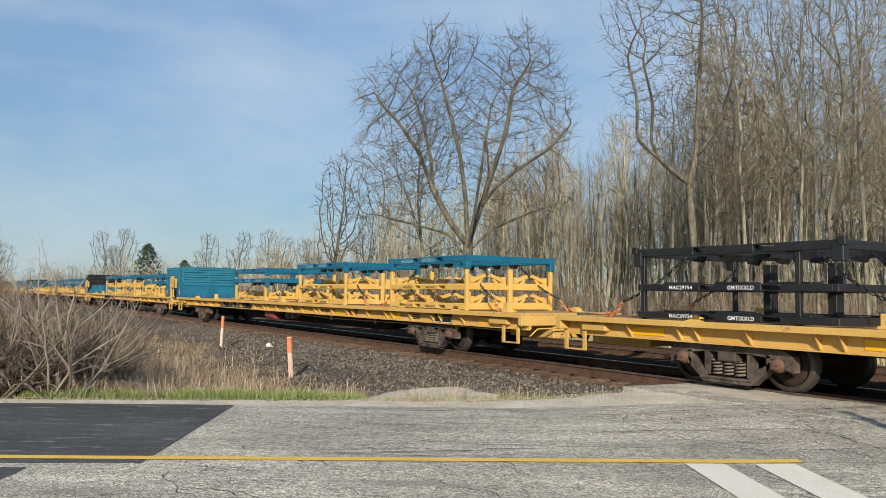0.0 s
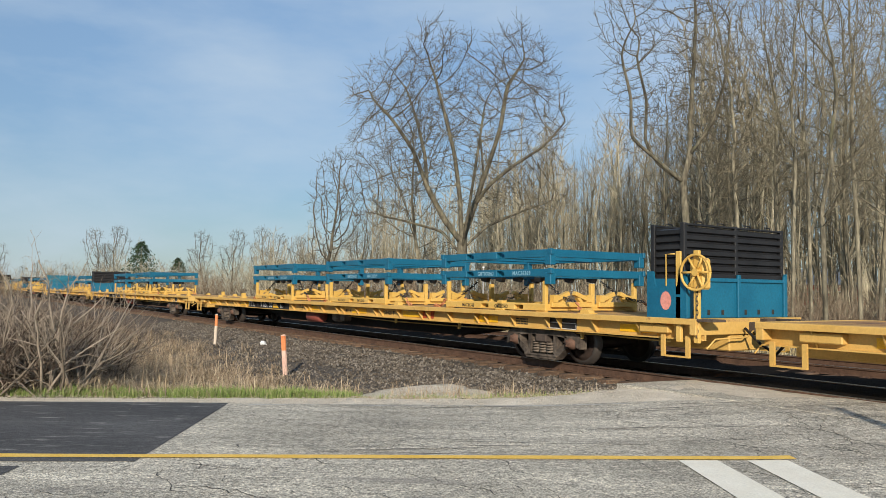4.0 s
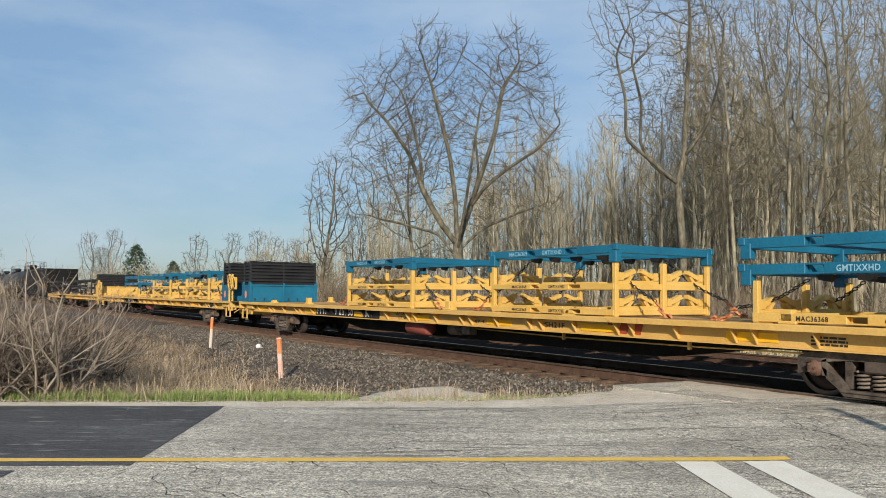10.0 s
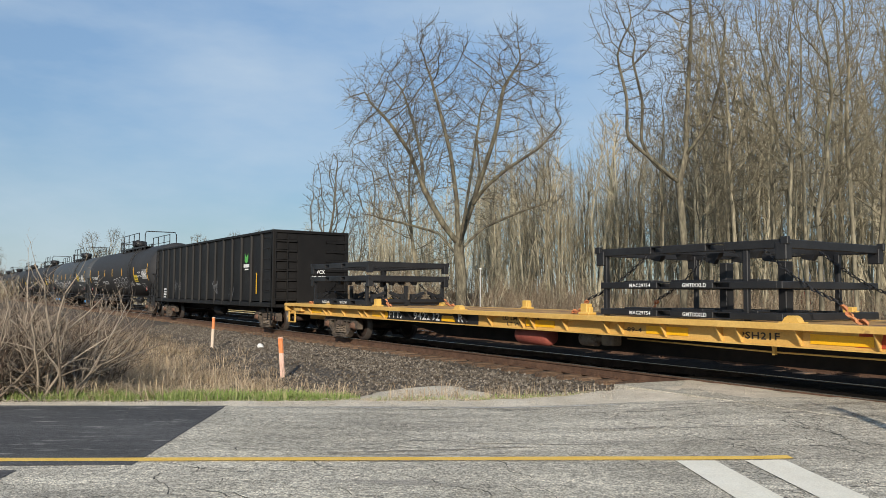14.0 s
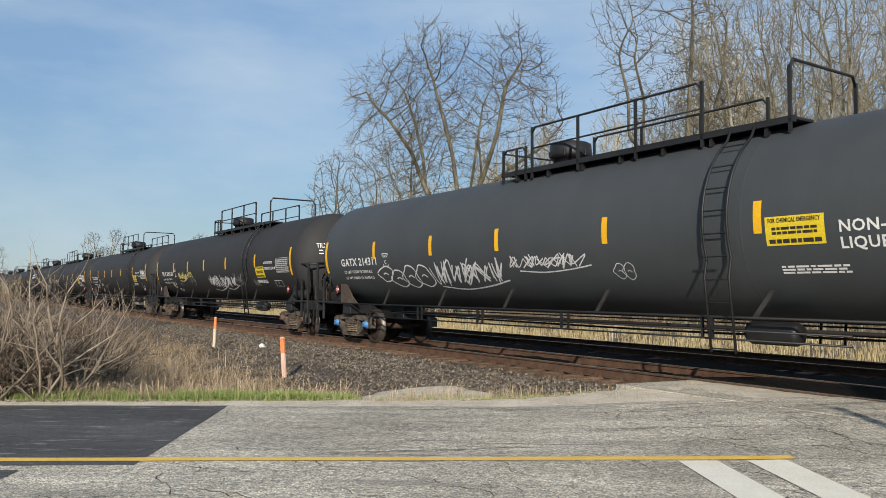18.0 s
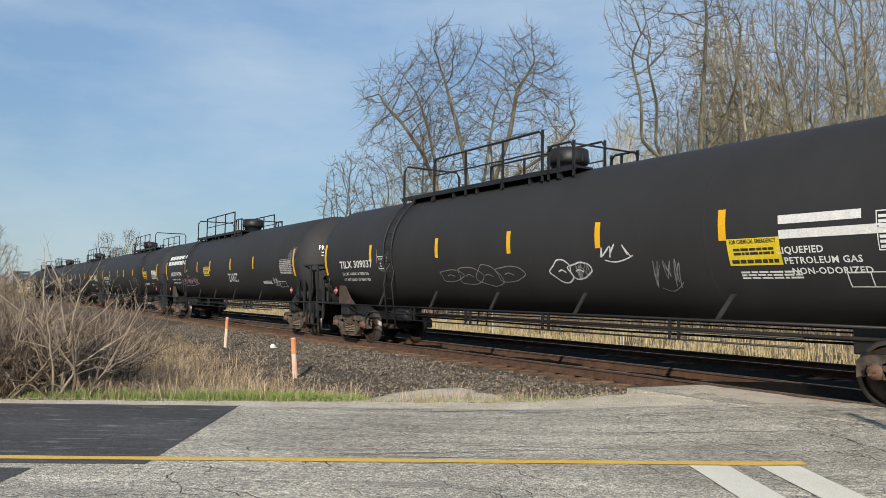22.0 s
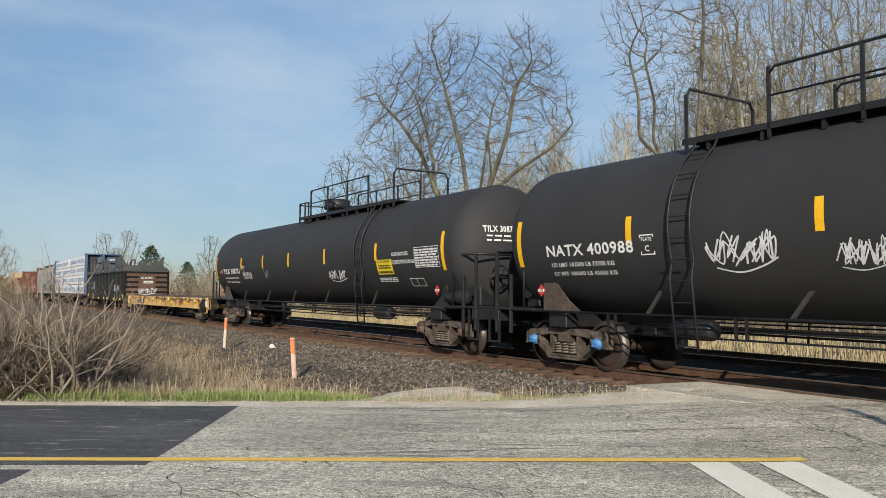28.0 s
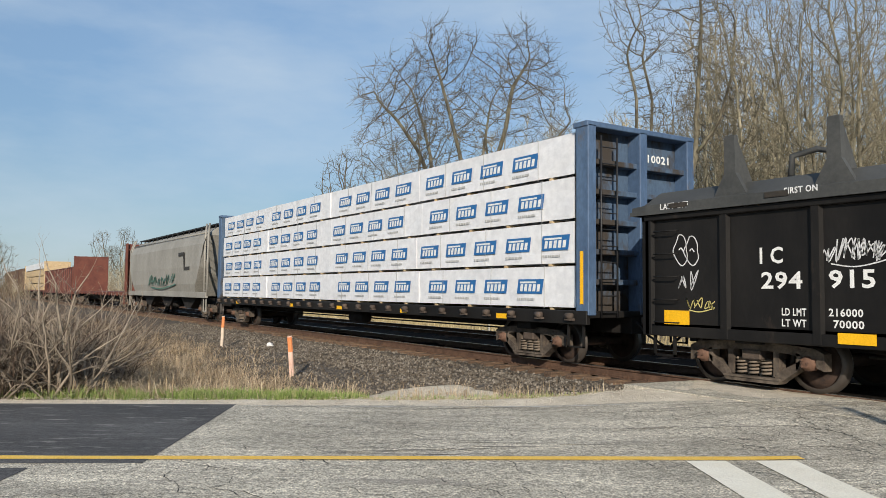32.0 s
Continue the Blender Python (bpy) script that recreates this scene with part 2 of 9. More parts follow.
M["tread"] = material("polished_tread", (0.075, 0.064, 0.056), (0.10, 0.086, 0.075), 0.42, 0.5, bump=0.0, grit=0.1)
M["under"] = material("underframe_steel", (0.008, 0.007, 0.007), (0.022, 0.018, 0.015), 0.85, 0.1, scale=3, fine=25, bump=0.2)
M["white"] = material("white_stencil", (0.68, 0.68, 0.66), (0.8, 0.8, 0.78), 0.6, scale=8, fine=60, bump=0.03, stain=(0.3, 0.3, 0.3), stain_at=0.72, stain_scale=9)
M["ink"] = material("black_stencil", (0.02, 0.018, 0.015), (0.05, 0.04, 0.03), 0.6, scale=9, fine=60, bump=0.0)
M["red"] = material("red_paint", (0.50, 0.035, 0.03), (0.60, 0.06, 0.045), 0.5, scale=4, fine=40, bump=0.05)
M["pink"] = material("faded_red_dot", (0.62, 0.22, 0.17), (0.72, 0.30, 0.24), 0.6, scale=5, fine=40, bump=0.05)
M["bark"] = material("grey_bark", (0.095, 0.083, 0.056), (0.36, 0.322, 0.222), 0.95, scale=3.5, fine=11, bump=1.0, stretch=(1, 1, 0.2), stain=(0.14, 0.145, 0.075), stain_at=0.60, stain_scale=1.5, vary=0.25, grit=1.0)
M["twig"] = material("twig_bark", (0.11, 0.096, 0.064), (0.27, 0.238, 0.162), 0.95, scale=2, fine=20, bump=0.0, vary=0.22)


# ---- mesh building ----
class Shape:
    """Collects faces: v vertices, f faces, s smooth flags, m material slots."""

    def __init__(self):
        self.v, self.f, self.s, self.m, self.slot = [], [], [], [], 0

    def add(self, verts, faces, smooth=False):
        b = len(self.v)
        self.v.extend(verts)
        for face in faces:
            self.f.append([i + b for i in face])
            self.s.append(smooth)
            self.m.append(self.slot)
        return self

    def box(self, x0, x1, y0, y1, z0, z1, c=0.0):
        if c <= 0:
            v = [(x, y, z) for x in (x0, x1) for y in (y0, y1) for z in (z0, z1)]
            return self.add(v, [(0, 1, 3, 2), (4, 6, 7, 5), (0, 4, 5, 1), (2, 3, 7, 6), (0, 2, 6, 4), (1, 5, 7, 3)])
        lo, hi = (x0, y0, z0), (x1, y1, z1)
        v, ids = [], {}
        for sx in (0, 1):
            for sy in (0, 1):
                for sz in (0, 1):
                    for ax in range(3):
                        s = (sx, sy, sz)
                        q = [(hi[k] if s[k] else lo[k]) + (0 if k == ax else (-c if s[k] else c)) for k in range(3)]
                        ids[(s, ax)] = len(v)
                        v.append(tuple(q))
        f = []
        for ax in range(3):
            o = [k for k in range(3) if k != ax]
            for side in (0, 1):
                q = []
                for a, b in ((0, 0), (1, 0), (1, 1), (0, 1)):
                    s = [0, 0, 0]
                    s[ax], s[o[0]], s[o[1]] = side, a, b
                    q.append(ids[(tuple(s), ax)])
                f.append(q)
        for ax in range(3):
            o = [k for k in range(3) if k != ax]
            for a in (0, 1):
                for b in (0, 1):
                    s0, s1 = [0, 0, 0], [0, 0, 0]
                    s0[o[0]] = s1[o[0]] = a
                    s0[o[1]] = s1[o[1]] = b
                    s1[ax] = 1
                    f.append([ids[(tuple(s0), o[0])], ids[(tuple(s1), o[0])], ids[(tuple(s1), o[1])], ids[(tuple(s0), o[1])]])
        for sx in (0, 1):
            for sy in (0, 1):
                for sz in (0, 1):
                    f.append([ids[((sx, sy, sz), k)] for k in range(3)])
        return self.add(v, f)

    def cyl(self, p0, p1, r0, r1=None, n=12, caps=True, smooth=True):
        p0, p1 = Vector(p0), Vector(p1)
        r1 = r0 if r1 is None else r1
        d = (p1 - p0).normalized()
        a = d.orthogonal().normalized()
        b = d.cross(a)
        ring = [(math.cos(2 * math.pi * i / n), math.sin(2 * math.pi * i / n)) for i in range(n)]
        v = [tuple(p0 + (a * c + b * s) * r0) for c, s in ring] + [tuple(p1 + (a * c + b * s) * r1) for c, s in ring]
        self.add(v, [(i, (i + 1) % n, n + (i + 1) % n, n + i) for i in range(n)], smooth)
        if caps:
            self.add(v, [tuple(range(n))[::-1], tuple(range(n, 2 * n))])
        return self

    def tube(self, pts, r, n=6, smooth=True):
        pts = [Vector(q) for q in pts]
        rs = r if isinstance(r, (list, tuple)) else [r] * len(pts)
        v, f = [], []
        a = None
        for i, q in enumerate(pts):
            d = (pts[min(i + 1, len(pts) - 1)] - pts[max(i - 1, 0)]).normalized()
            a = d.orthogonal().normalized() if a is None else (a - d * a.dot(d)).normalized()
            b = d.cross(a)
            v += [tuple(q + (a * math.cos(2 * math.pi * k / n) + b * math.sin(2 * math.pi * k / n)) * rs[i]) for k in range(n)]
        for i in range(len(pts) - 1):
            f += [(i * n + k, i * n + (k + 1) % n, (i + 1) * n + (k + 1) % n, (i + 1) * n + k) for k in range(n)]
        f += [tuple(range(n))[::-1], tuple(range((len(pts) - 1) * n, len(pts) * n))]
        return self.add(v, f, smooth and n > 4)

    def prism(self, profile, axis, a0, a1):
        """A polygon (two coordinates in the order of the other axes) drawn out along an axis from a0 to a1."""
        o = [k for k in range(3) if k != axis]
        v = []
        for a in (a0, a1):
            for q in profile:
                c = [0, 0, 0]
                c[axis], c[o[0]], c[o[1]] = a, q[0], q[1]
                v.append(tuple(c))
        n = len(profile)
        return self.add(v, [tuple(range(n)), tuple(range(n, 2 * n))[::-1]] + [(i, (i + 1) % n, n + (i + 1) % n, n + i) for i in range(n)])

    def lathe(self, profile, axis, centre, n=24, smooth=True):
        """Turns (along, radius) pairs round an axis through centre."""
        o = [k for k in range(3) if k != axis]
        v, f = [], []
        for a, r in profile:
            for i in range(n):
                c = list(centre)
                c[axis] += a
                c[o[0]] += r * math.cos(2 * math.pi * i / n)
                c[o[1]] += r * math.sin(2 * math.pi * i / n)
                v.append(tuple(c))
        for j in range(len(profile) - 1):
            f += [(j * n + i, j * n + (i + 1) % n, (j + 1) * n + (i + 1) % n, (j + 1) * n + i) for i in range(n)]
        return self.add(v, f, smooth)

    def move(self, dx=0, dy=0, dz=0):
        self.v = [(a + dx, b + dy, c + dz) for a, b, c in self.v]
        return self

    def join(self, other, m=None):
        vs = [tuple(m @ Vector(q)) for q in other.v] if m else other.v
        b = len(self.v)
        self.v.extend(vs)
        self.f.extend([[i + b for i in q] for q in other.f])
        self.s.extend(other.s)
        self.m.extend(other.m)
        return self

    def mesh(self, name, mats):
        me = bpy.data.meshes.new(name)
        me.from_pydata(self.v, [], self.f)
        me.polygons.foreach_set("use_smooth", self.s)
        for k in (mats if isinstance(mats, (list, tuple)) else [mats]):
            me.materials.append(M[k])
        if any(self.m):
            me.polygons.foreach_set("material_index", self.m)
        me.update()
        bm = bmesh.new()
        bm.from_mesh(me)
        bmesh.ops.recalc_face_normals(bm, faces=bm.faces)
        bm.to_mesh(me)
        bm.free()
        return me


def part(name, shape, mats, parent, label="", at=None):
    me = shape if isinstance(shape, bpy.types.Mesh) else shape.mesh(name, mats)
    ob = new(name, me)
    ob.parent = parent
    if at is not None:
        ob.matrix_basis = at if isinstance(at, Matrix) else Matrix.Translation(at)
    if label:
        tagged(ob, label)
    return ob


def thing(name, label, category, group="", kind="", at=None):
    ob = tagged(new(name), label, category, group, kind)
    ob.empty_display_size = 0.2
    if at is not None:
        ob.matrix_basis = at
    return ob


FONT_CACHE = {}


def lettering(text, height):
    """Flat outline mesh of a word: vertices, faces and width, x to the right, y up, letters height tall."""
    if text not in FONT_CACHE:
        cu = bpy.data.curves.new("lettering", "FONT")
        cu.body, cu.size, cu.resolution_u, cu.offset, cu.space_character = text, 1.0, 2, 0.022, 1.08
        ob = bpy.data.objects.new("lettering", cu)
        scene.collection.objects.link(ob)
        bpy.context.view_layer.update()
        me = bpy.data.meshes.new_from_object(ob.evaluated_get(bpy.context.evaluated_depsgraph_get()))
        v = [tuple(q.co) for q in me.vertices]
        f = [tuple(q.vertices) for q in me.polygons]
        bpy.data.objects.remove(ob)
        bpy.data.meshes.remove(me)
        bpy.data.curves.remove(cu)
        FONT_CACHE[text] = (v, f)
    v, f = FONT_CACHE[text]
    xs = [q[0] for q in v]
    top = max(q[1] for q in v)
    k = height / max(top, 0.01)
    x0 = min(xs)
    return [((q[0] - x0) * k, q[1] * k) for q in v], f, (max(xs) - x0) * k


def flat_map(x, z, y):
    """Writing on the near side of a wagon: along the wagon and up, at a given y."""
    return lambda a, b: (x + a, y, z + b)


def round_map(x, z, radius, zc):
    """The same on a lying cylinder of that radius with its axis at height zc."""
    th0 = math.asin(max(-1, min(1, (z - zc) / radius)))

    def f(a, b):
        th = th0 + b / radius
        return (x + a, -radius * math.cos(th), zc + radius * math.sin(th))
    return f


def write(shape, text, height, mapping, width=None):
    v, f, w = lettering(text, height)
    k = width / w if width else 1.0
    shape.add([mapping(a * k, b) for a, b in v], f)
    return w * k


def bars(shape, mapping, x, z, w, h, rows, rnd, cut=3):
    """Rows of small bars for writing that cannot be read."""
    step = h / rows
    for r in range(rows):
        a = 0.0
        while a < w * 0.96:
            l = rnd.uniform(0.06, 0.22) * w
            l = min(l, w - a)
            q = [(x + a, z + r * step), (x + a + l, z + r * step), (x + a + l, z + (r + 0.62) * step), (x + a, z + (r + 0.62) * step)]
            shape.add([mapping(*p) for p in q], [(0, 1, 2, 3)])
            a += l + 0.025 * w


def panel(shape, mapping, x, z, w, h, n=4):
    """A flat sheet that follows the mapping, cut into n strips upwards."""
    v = [mapping(x + a * w, z + h * i / n) for i in range(n + 1) for a in (0, 1)]
    shape.add(v, [(2 * i, 2 * i + 1, 2 * i + 3, 2 * i + 2) for i in range(n)])


def ribbon(shape, mapping, pts, thick, closed=False):
    """A painted line of even width through points, smoothed."""
    n = len(pts)
    line = []
    for i in range(n if closed else n - 1):
        p0, p1, p2, p3 = (pts[(i + k) % n] if closed else pts[max(0, min(n - 1, i + k))] for k in (-1, 0, 1, 2))
        for s in range(5):
            t = s / 5
            line.append(tuple(0.5 * (2 * b + (c - a) * t + (2 * a - 5 * b + 4 * c - d) * t * t + (3 * b - a - 3 * c + d) * t ** 3) for a, b, c, d in zip(p0, p1, p2, p3)))
    line.append(pts[0] if closed else pts[-1])
    v, f = [], []
    for i, (a, b) in enumerate(line):
        a2, b2 = line[min(i + 1, len(line) - 1)]
        a1, b1 = line[max(i - 1, 0)]
        l = math.hypot(a2 - a1, b2 - b1) or 1
        nx, nz = -(b2 - b1) / l * thick / 2, (a2 - a1) / l * thick / 2
        v += [mapping(a + nx, b + nz), mapping(a - nx, b - nz)]
        if i:
            f.append((2 * i - 2, 2 * i - 1, 2 * i + 1, 2 * i))
    shape.add(v, f)


def scrawl(shape, mapping, w, h, rnd, strokes=7, thick=0.03):
    """A spray tag: slanted, interlocked letter-like strokes with a swoosh; a negative number gives round outlined letters."""
    letters = max(2, int(abs(strokes) * 0.75))
    lw = w / letters
    for k in range(letters):
        x0, tall = lw * k, h * rnd.uniform(0.65, 1.0)
        base = rnd.uniform(0, h - tall)
        if strokes < 0:
            cx, cz, ph = x0 + lw * 0.5, base + tall * 0.5, rnd.uniform(0, 6.28)
            rim = [(cx + lw * 0.62 * (1 + 0.22 * math.sin(3 * a + ph)) * math.cos(a), cz + tall * 0.5 * (1 + 0.18 * math.sin(2 * a + ph)) * math.sin(a)) for a in [i * 0.628 for i in range(10)]]
            ribbon(shape, mapping, rim, thick, True)
            ribbon(shape, mapping, [(cx - lw * 0.2, cz), (cx, cz + tall * 0.08), (cx + lw * 0.22, cz - tall * 0.05)], thick)
            continue
        for s in range(rnd.choice((2, 2, 3) if abs(strokes) > 5 else (1, 2, 2))):
            pts, up = [], rnd.random() < 0.5
            for i in range(rnd.choice((3, 4, 5))):
                z = base + tall * (rnd.uniform(0.7, 1.0) if up else rnd.uniform(0.0, 0.3))
                pts.append((x0 + lw * rnd.uniform(-0.15, 1.15) + 0.22 * (z - h * 0.5), z))
                up = not up
            ribbon(shape, mapping, pts, thick * rnd.uniform(0.75, 1.2))
    if strokes > 3:
        ribbon(shape, mapping, [(w * 0.1, h * 0.02), (w * 0.45, -h * 0.10), (w * 0.8, h * 0.03), (w * 1.06, h * 0.22)], thick * 0.9)


# ---- the ground, the road and the two tracks ----
# The track runs along x, rail heads at z = 0; the road crosses it aslant.
ROAD_E, ROAD_N, ROAD_O = (0.514, 0.858), (-0.858, 0.514), (-7.26, -9.44)


def road_xy(u, v):
    return ROAD_O[0] + u * ROAD_E[0] + v * ROAD_N[0], ROAD_O[1] + u * ROAD_E[1] + v * ROAD_N[1]


def road_uv(x, y):
    dx, dy = x - ROAD_O[0], y - ROAD_O[1]
    return dx * ROAD_E[0] + dy * ROAD_E[1], dx * ROAD_N[0] + dy * ROAD_N[1]


def smooth_step(a, b, x):
    t = max(0.0, min(1.0, (x - a) / (b - a)))
    return t * t * (3 - 2 * t)


def road_z(x, y):
    d = max(0.0, -1.0 - y) if y < 0 else max(0.0, y - 5.6)
    return -0.02 - 0.13 * smooth_step(0.0, 4.0, d)


def bank_z(y):
    """Height of the ballast bed across both tracks."""
    if y < -1.6:
        return -0.235 - 0.385 * min(1.0, (-1.6 - y) / 4.6)
    if y > 6.1:
        return -0.16 - 0.66 * smooth_step(0, 1, (y - 6.1) / 2.4)
    return -0.235 + 0.09 * smooth_step(-0.9, -0.3, y)


def land_z(x, y):
    n = noise.noise((x * 0.25, y * 0.25, 3.1)) * 0.10 + noise.noise((x * 0.9, y * 0.9, 7.7)) * 0.03
    far = math.hypot(x, y)
    field = -0.62 + n if y > 2 else -0.50 + n
    if y > 14:
        field += 0.5 * smooth_step(14, 60, y)
    if far > 60:
        field += 0.4 * smooth_step(60, 200, far)
    z = max(min(field, bank_z(y) - 0.05), bank_z(y) - 0.3) if -6.2 < y < 9.5 else field
    u, v = road_uv(x, y)
    w = smooth_step(6.5, 4.0, abs(v))
    z = z * (1 - w) + (road_z(x, y) - 0.07) * w
    if abs(v) < 4.6 or (0 < v < 7.0 and -3.2 < y < 8 and x > -9.6):
        z = min(z, road_z(x, y) - 0.07)
    return z


def spread(lo, hi, step, far, grow=1.25):
    """Coordinates at an even step from lo to hi, then wider and wider out to far."""
    a = list(np.arange(lo, hi + step * 0.5, step))
    s, b = step, a[-1]
    while b < far:
        s *= grow
        b += s
        a.append(b)
    s, b = step, a[0]
    head = []
    while b > -far:
        s *= grow
        b -= s
        head.append(b)
    return head[::-1] + a


gx, gy = spread(-48, 8, 0.4, 2600), spread(-16, 14, 0.4, 2600)
g = Shape()
g.add([(x, y, land_z(x, y)) for x in gx for y in gy], [(i * len(gy) + j, (i + 1) * len(gy) + j, (i + 1) * len(gy) + j + 1, i * len(gy) + j + 1) for i in range(len(gx) - 1) for j in range(len(gy) - 1)], True)
ground = tagged(new("ground", g.mesh("ground", "soil")), "dry brown grassland beside the railway", "ground", kind="structure")


M["faint_line"] = material("faded_white_paint", (0.44, 0.425, 0.39), (0.60, 0.585, 0.55), 0.85, scale=9, fine=60, bump=0.3, stain=(0.34, 0.32, 0.29), stain_at=0.5, stain_scale=3)


def strip(name, us, vs, lift, mat, label, edge=None, category="road"):
    """A sheet over the road: rows along u, columns across v, vs may depend on u."""
    s = Shape()
    cols = len(vs(us[0]))
    for u in us:
        for v in vs(u):
            x, y = road_xy(u, v)
            s.v.append((x, y, road_z(x, y) + (lift(u, v) if callable(lift) else lift)))
    for i in range(len(us) - 1):
        for j in range(cols - 1):
            s.f.append([i * cols + j, i * cols + j + 1, (i + 1) * cols + j + 1, (i + 1) * cols + j])
            s.s.append(True)
            s.m.append(0)
    return tagged(new(name, s.mesh(name, mat)), label, category, kind="structure")


def steps(a, b, n):
    return [a + (b - a) * i / n for i in range(n + 1)]


def wobble(u, k, size):
    return size * noise.noise((u * 1.3, k * 9.1, 0.4)) + size * 0.5 * noise.noise((u * 4.7, k * 3.3, 1.4))


ROAD_US = steps(-120, -20, 40) + steps(-19.5, 24, 174) + steps(26, 160, 40)
road = strip("road", ROAD_US, lambda u: steps(-3.55 + wobble(u, 1, 0.06), 3.20 + wobble(u, 2, 0.05), 12), 0.0, "asphalt", "cracked pale grey asphalt road over the level crossing")


def shoulder_edge(u):
    return 3.95 + 0.06 * smooth_step(-3.0, 3.0, u) * 3 + 0.75 * smooth_step(4.0, 6.4, u) + 0.9 * smooth_step(6.4, 7.1, u) + wobble(u, 5, 0.10) + 0.08 * noise.noise((u * 9.0, 0.5, 0.5))


shoulder = strip("road_shoulder", steps(-60, -12, 30) + steps(-11.5, 9, 120), lambda u: steps(3.12, shoulder_edge(u), 10), lambda u, v: -0.012 - (0.04 * smooth_step(shoulder_edge(u) - 0.4, shoulder_edge(u), v) + 0.015 * noise.noise((u * 2.5, v * 2.5, 1.0))) * smooth_step(3.3, 3.9, v), "gravel", "pale sandy gravel shoulder beside the asphalt", category="shoulder")
shoulder_near = strip("road_shoulder", steps(-60, 60, 90), lambda u: steps(-6.8, -3.5, 5), -0.012, "gravel", "pale gravel shoulder along the road", category="shoulder")
patch = strip("asphalt_patch", steps(-40, -4, 30) + steps(-3.8, 0.02, 30), lambda u: [-0.24 + wobble(u, 7, 0.02), 0.7, 1.4, 2.1, 2.7, 3.22], 0.004, "patch", "dark new asphalt patch in the road", category="asphalt patch")
patch_old = strip("asphalt_patch", steps(-12, -0.85, 50), lambda u: [-1.4 + wobble(u, 9, 0.35) * smooth_step(-0.8, -2, u), -0.8, -0.42 + wobble(u, 8, 0.02)], 0.004, "patch", "worn dark asphalt patch along the centre line", category="asphalt patch")
centre_line = strip("centre_line", steps(-60, 5.9, 260), lambda u: [-0.09 + wobble(u, 11, 0.01), 0.045 + wobble(u, 12, 0.01)], 0.008, "yellow_line", "worn yellow centre line on the asphalt", category="road marking")
edge_line = strip("edge_line", steps(0.3, 5.5, 40), lambda u: [3.05 + wobble(u, 21, 0.03), 3.085 + wobble(u, 22, 0.03)], 0.006, "faint_line", "faded white edge line of the road", category="road marking")
for u0, u1 in ((4.79, 5.15), (5.42, 5.79)):
    strip("stop_line", [u0, u1], lambda u: steps(-3.3, -0.13, 14), 0.008, "white_line", "white painted stop line before the railway crossing", category="road marking")

# cracks: thin dark seams wandering over the asphalt
rnd = random.Random(5)
cracks = Shape()


def crack(u, v, angle, length, width):
    pts, a = [], angle
    for i in range(int(length / 0.07)):
        pts.append((u, v))
        a += rnd.gauss(0, 0.55)
        a += (angle - a) * 0.15
        u, v = u + 0.07 * math.cos(a), v + 0.07 * math.sin(a)
        if not (-3.4 < v < 3.1):
            break
    if len(pts) < 3:
        return
    vs, fs = [], []
    for i, (a0, b0) in enumerate(pts):
        w = width * (0.12 + rnd.random() * 0.75) * (1 if 0 < i < len(pts) - 1 else 0.2)
        for k in (-1, 1):
            x, y = road_xy(a0 + k * w * 0.5, b0 + k * w * 0.5)
            vs.append((x, y, road_z(x, y) + 0.003))
        if i:
            fs.append((2 * i - 2, 2 * i - 1, 2 * i + 1, 2 * i))
    cracks.add(vs, fs)
    if length > 1 and rnd.random() < 0.9:
        a0, b0 = pts[len(pts) // 2]
        crack(a0, b0, angle + rnd.choice((-1, 1)) * rnd.uniform(0.5, 1.3), length * 0.5, width * 0.7)


for k in range(84):
    crack(rnd.uniform(0.2, 9.5), rnd.uniform(-2.6, 3.0), rnd.uniform(-0.4, 0.6) + rnd.choice((0, 0, 1.57)), rnd.uniform(0.6, 2.6), rnd.uniform(0.005, 0.013))
for k in range(34):
    crack(rnd.uniform(5.5, 9.5), rnd.uniform(-1.6, 2.2), rnd.uniform(0, 6.28), rnd.uniform(0.6, 2.4), rnd.uniform(0.007, 0.015))
for k in range(8):
    crack(rnd.uniform(-2.0, 0.5), rnd.uniform(-2.2, -0.3), rnd.uniform(-0.3, 0.5), rnd.uniform(0.8, 2.4), rnd.uniform(0.006, 0.013))
streaks = Shape()
for k in range(64):
    u, v = rnd.uniform(0.8, 9.5), rnd.uniform(-0.2, 3.0) if k % 3 else rnd.uniform(-3.0, -0.2)
    n, l, wd = 9, rnd.uniform(0.4, 2.2), rnd.uniform(0.012, 0.05)
    vs = []
    for i in range(n + 1):
        q = wd * math.sin(math.pi * i / n) * rnd.uniform(0.4, 1.0)
        c = v + 0.12 * l * (i / n - 0.5) * (1 if k % 2 else -0.4) + rnd.uniform(-0.008, 0.008)
        for s in (-1, 1):
            x, y = road_xy(u + l * i / n, c + s * q * 0.5)
            vs.append((x, y, road_z(x, y) + 0.0035))
    streaks.add(vs, [(2 * i, 2 * i + 1, 2 * i + 3, 2 * i + 2) for i in range(n)])
tagged(new("road_streaks", streaks.mesh("road_streaks", "rubber")), "dark rubber streaks and tar smears along the wheel paths", "road marking", kind="structure")
tagged(new("road_cracks", cracks.mesh("road_cracks", "crack")), "thin dark cracks across the old asphalt", "crack", kind="structure")

# ballast bed: one sheet with the profile of both tracks
bx = steps(-420, -60, 60) + steps(-59, 8, 200) + steps(10, 120, 40)
by = [-6.4, -5.8, -5.2, -4.6, -4.2, -3.6, -3.0, -2.4, -1.9, -1.5, -1.0, -0.4, 0.4, 1.0, 1.6, 2.2, 2.8, 3.4, 4.0, 4.8, 5.6, 6.2, 6.8, 7.6, 8.6]
b = Shape()


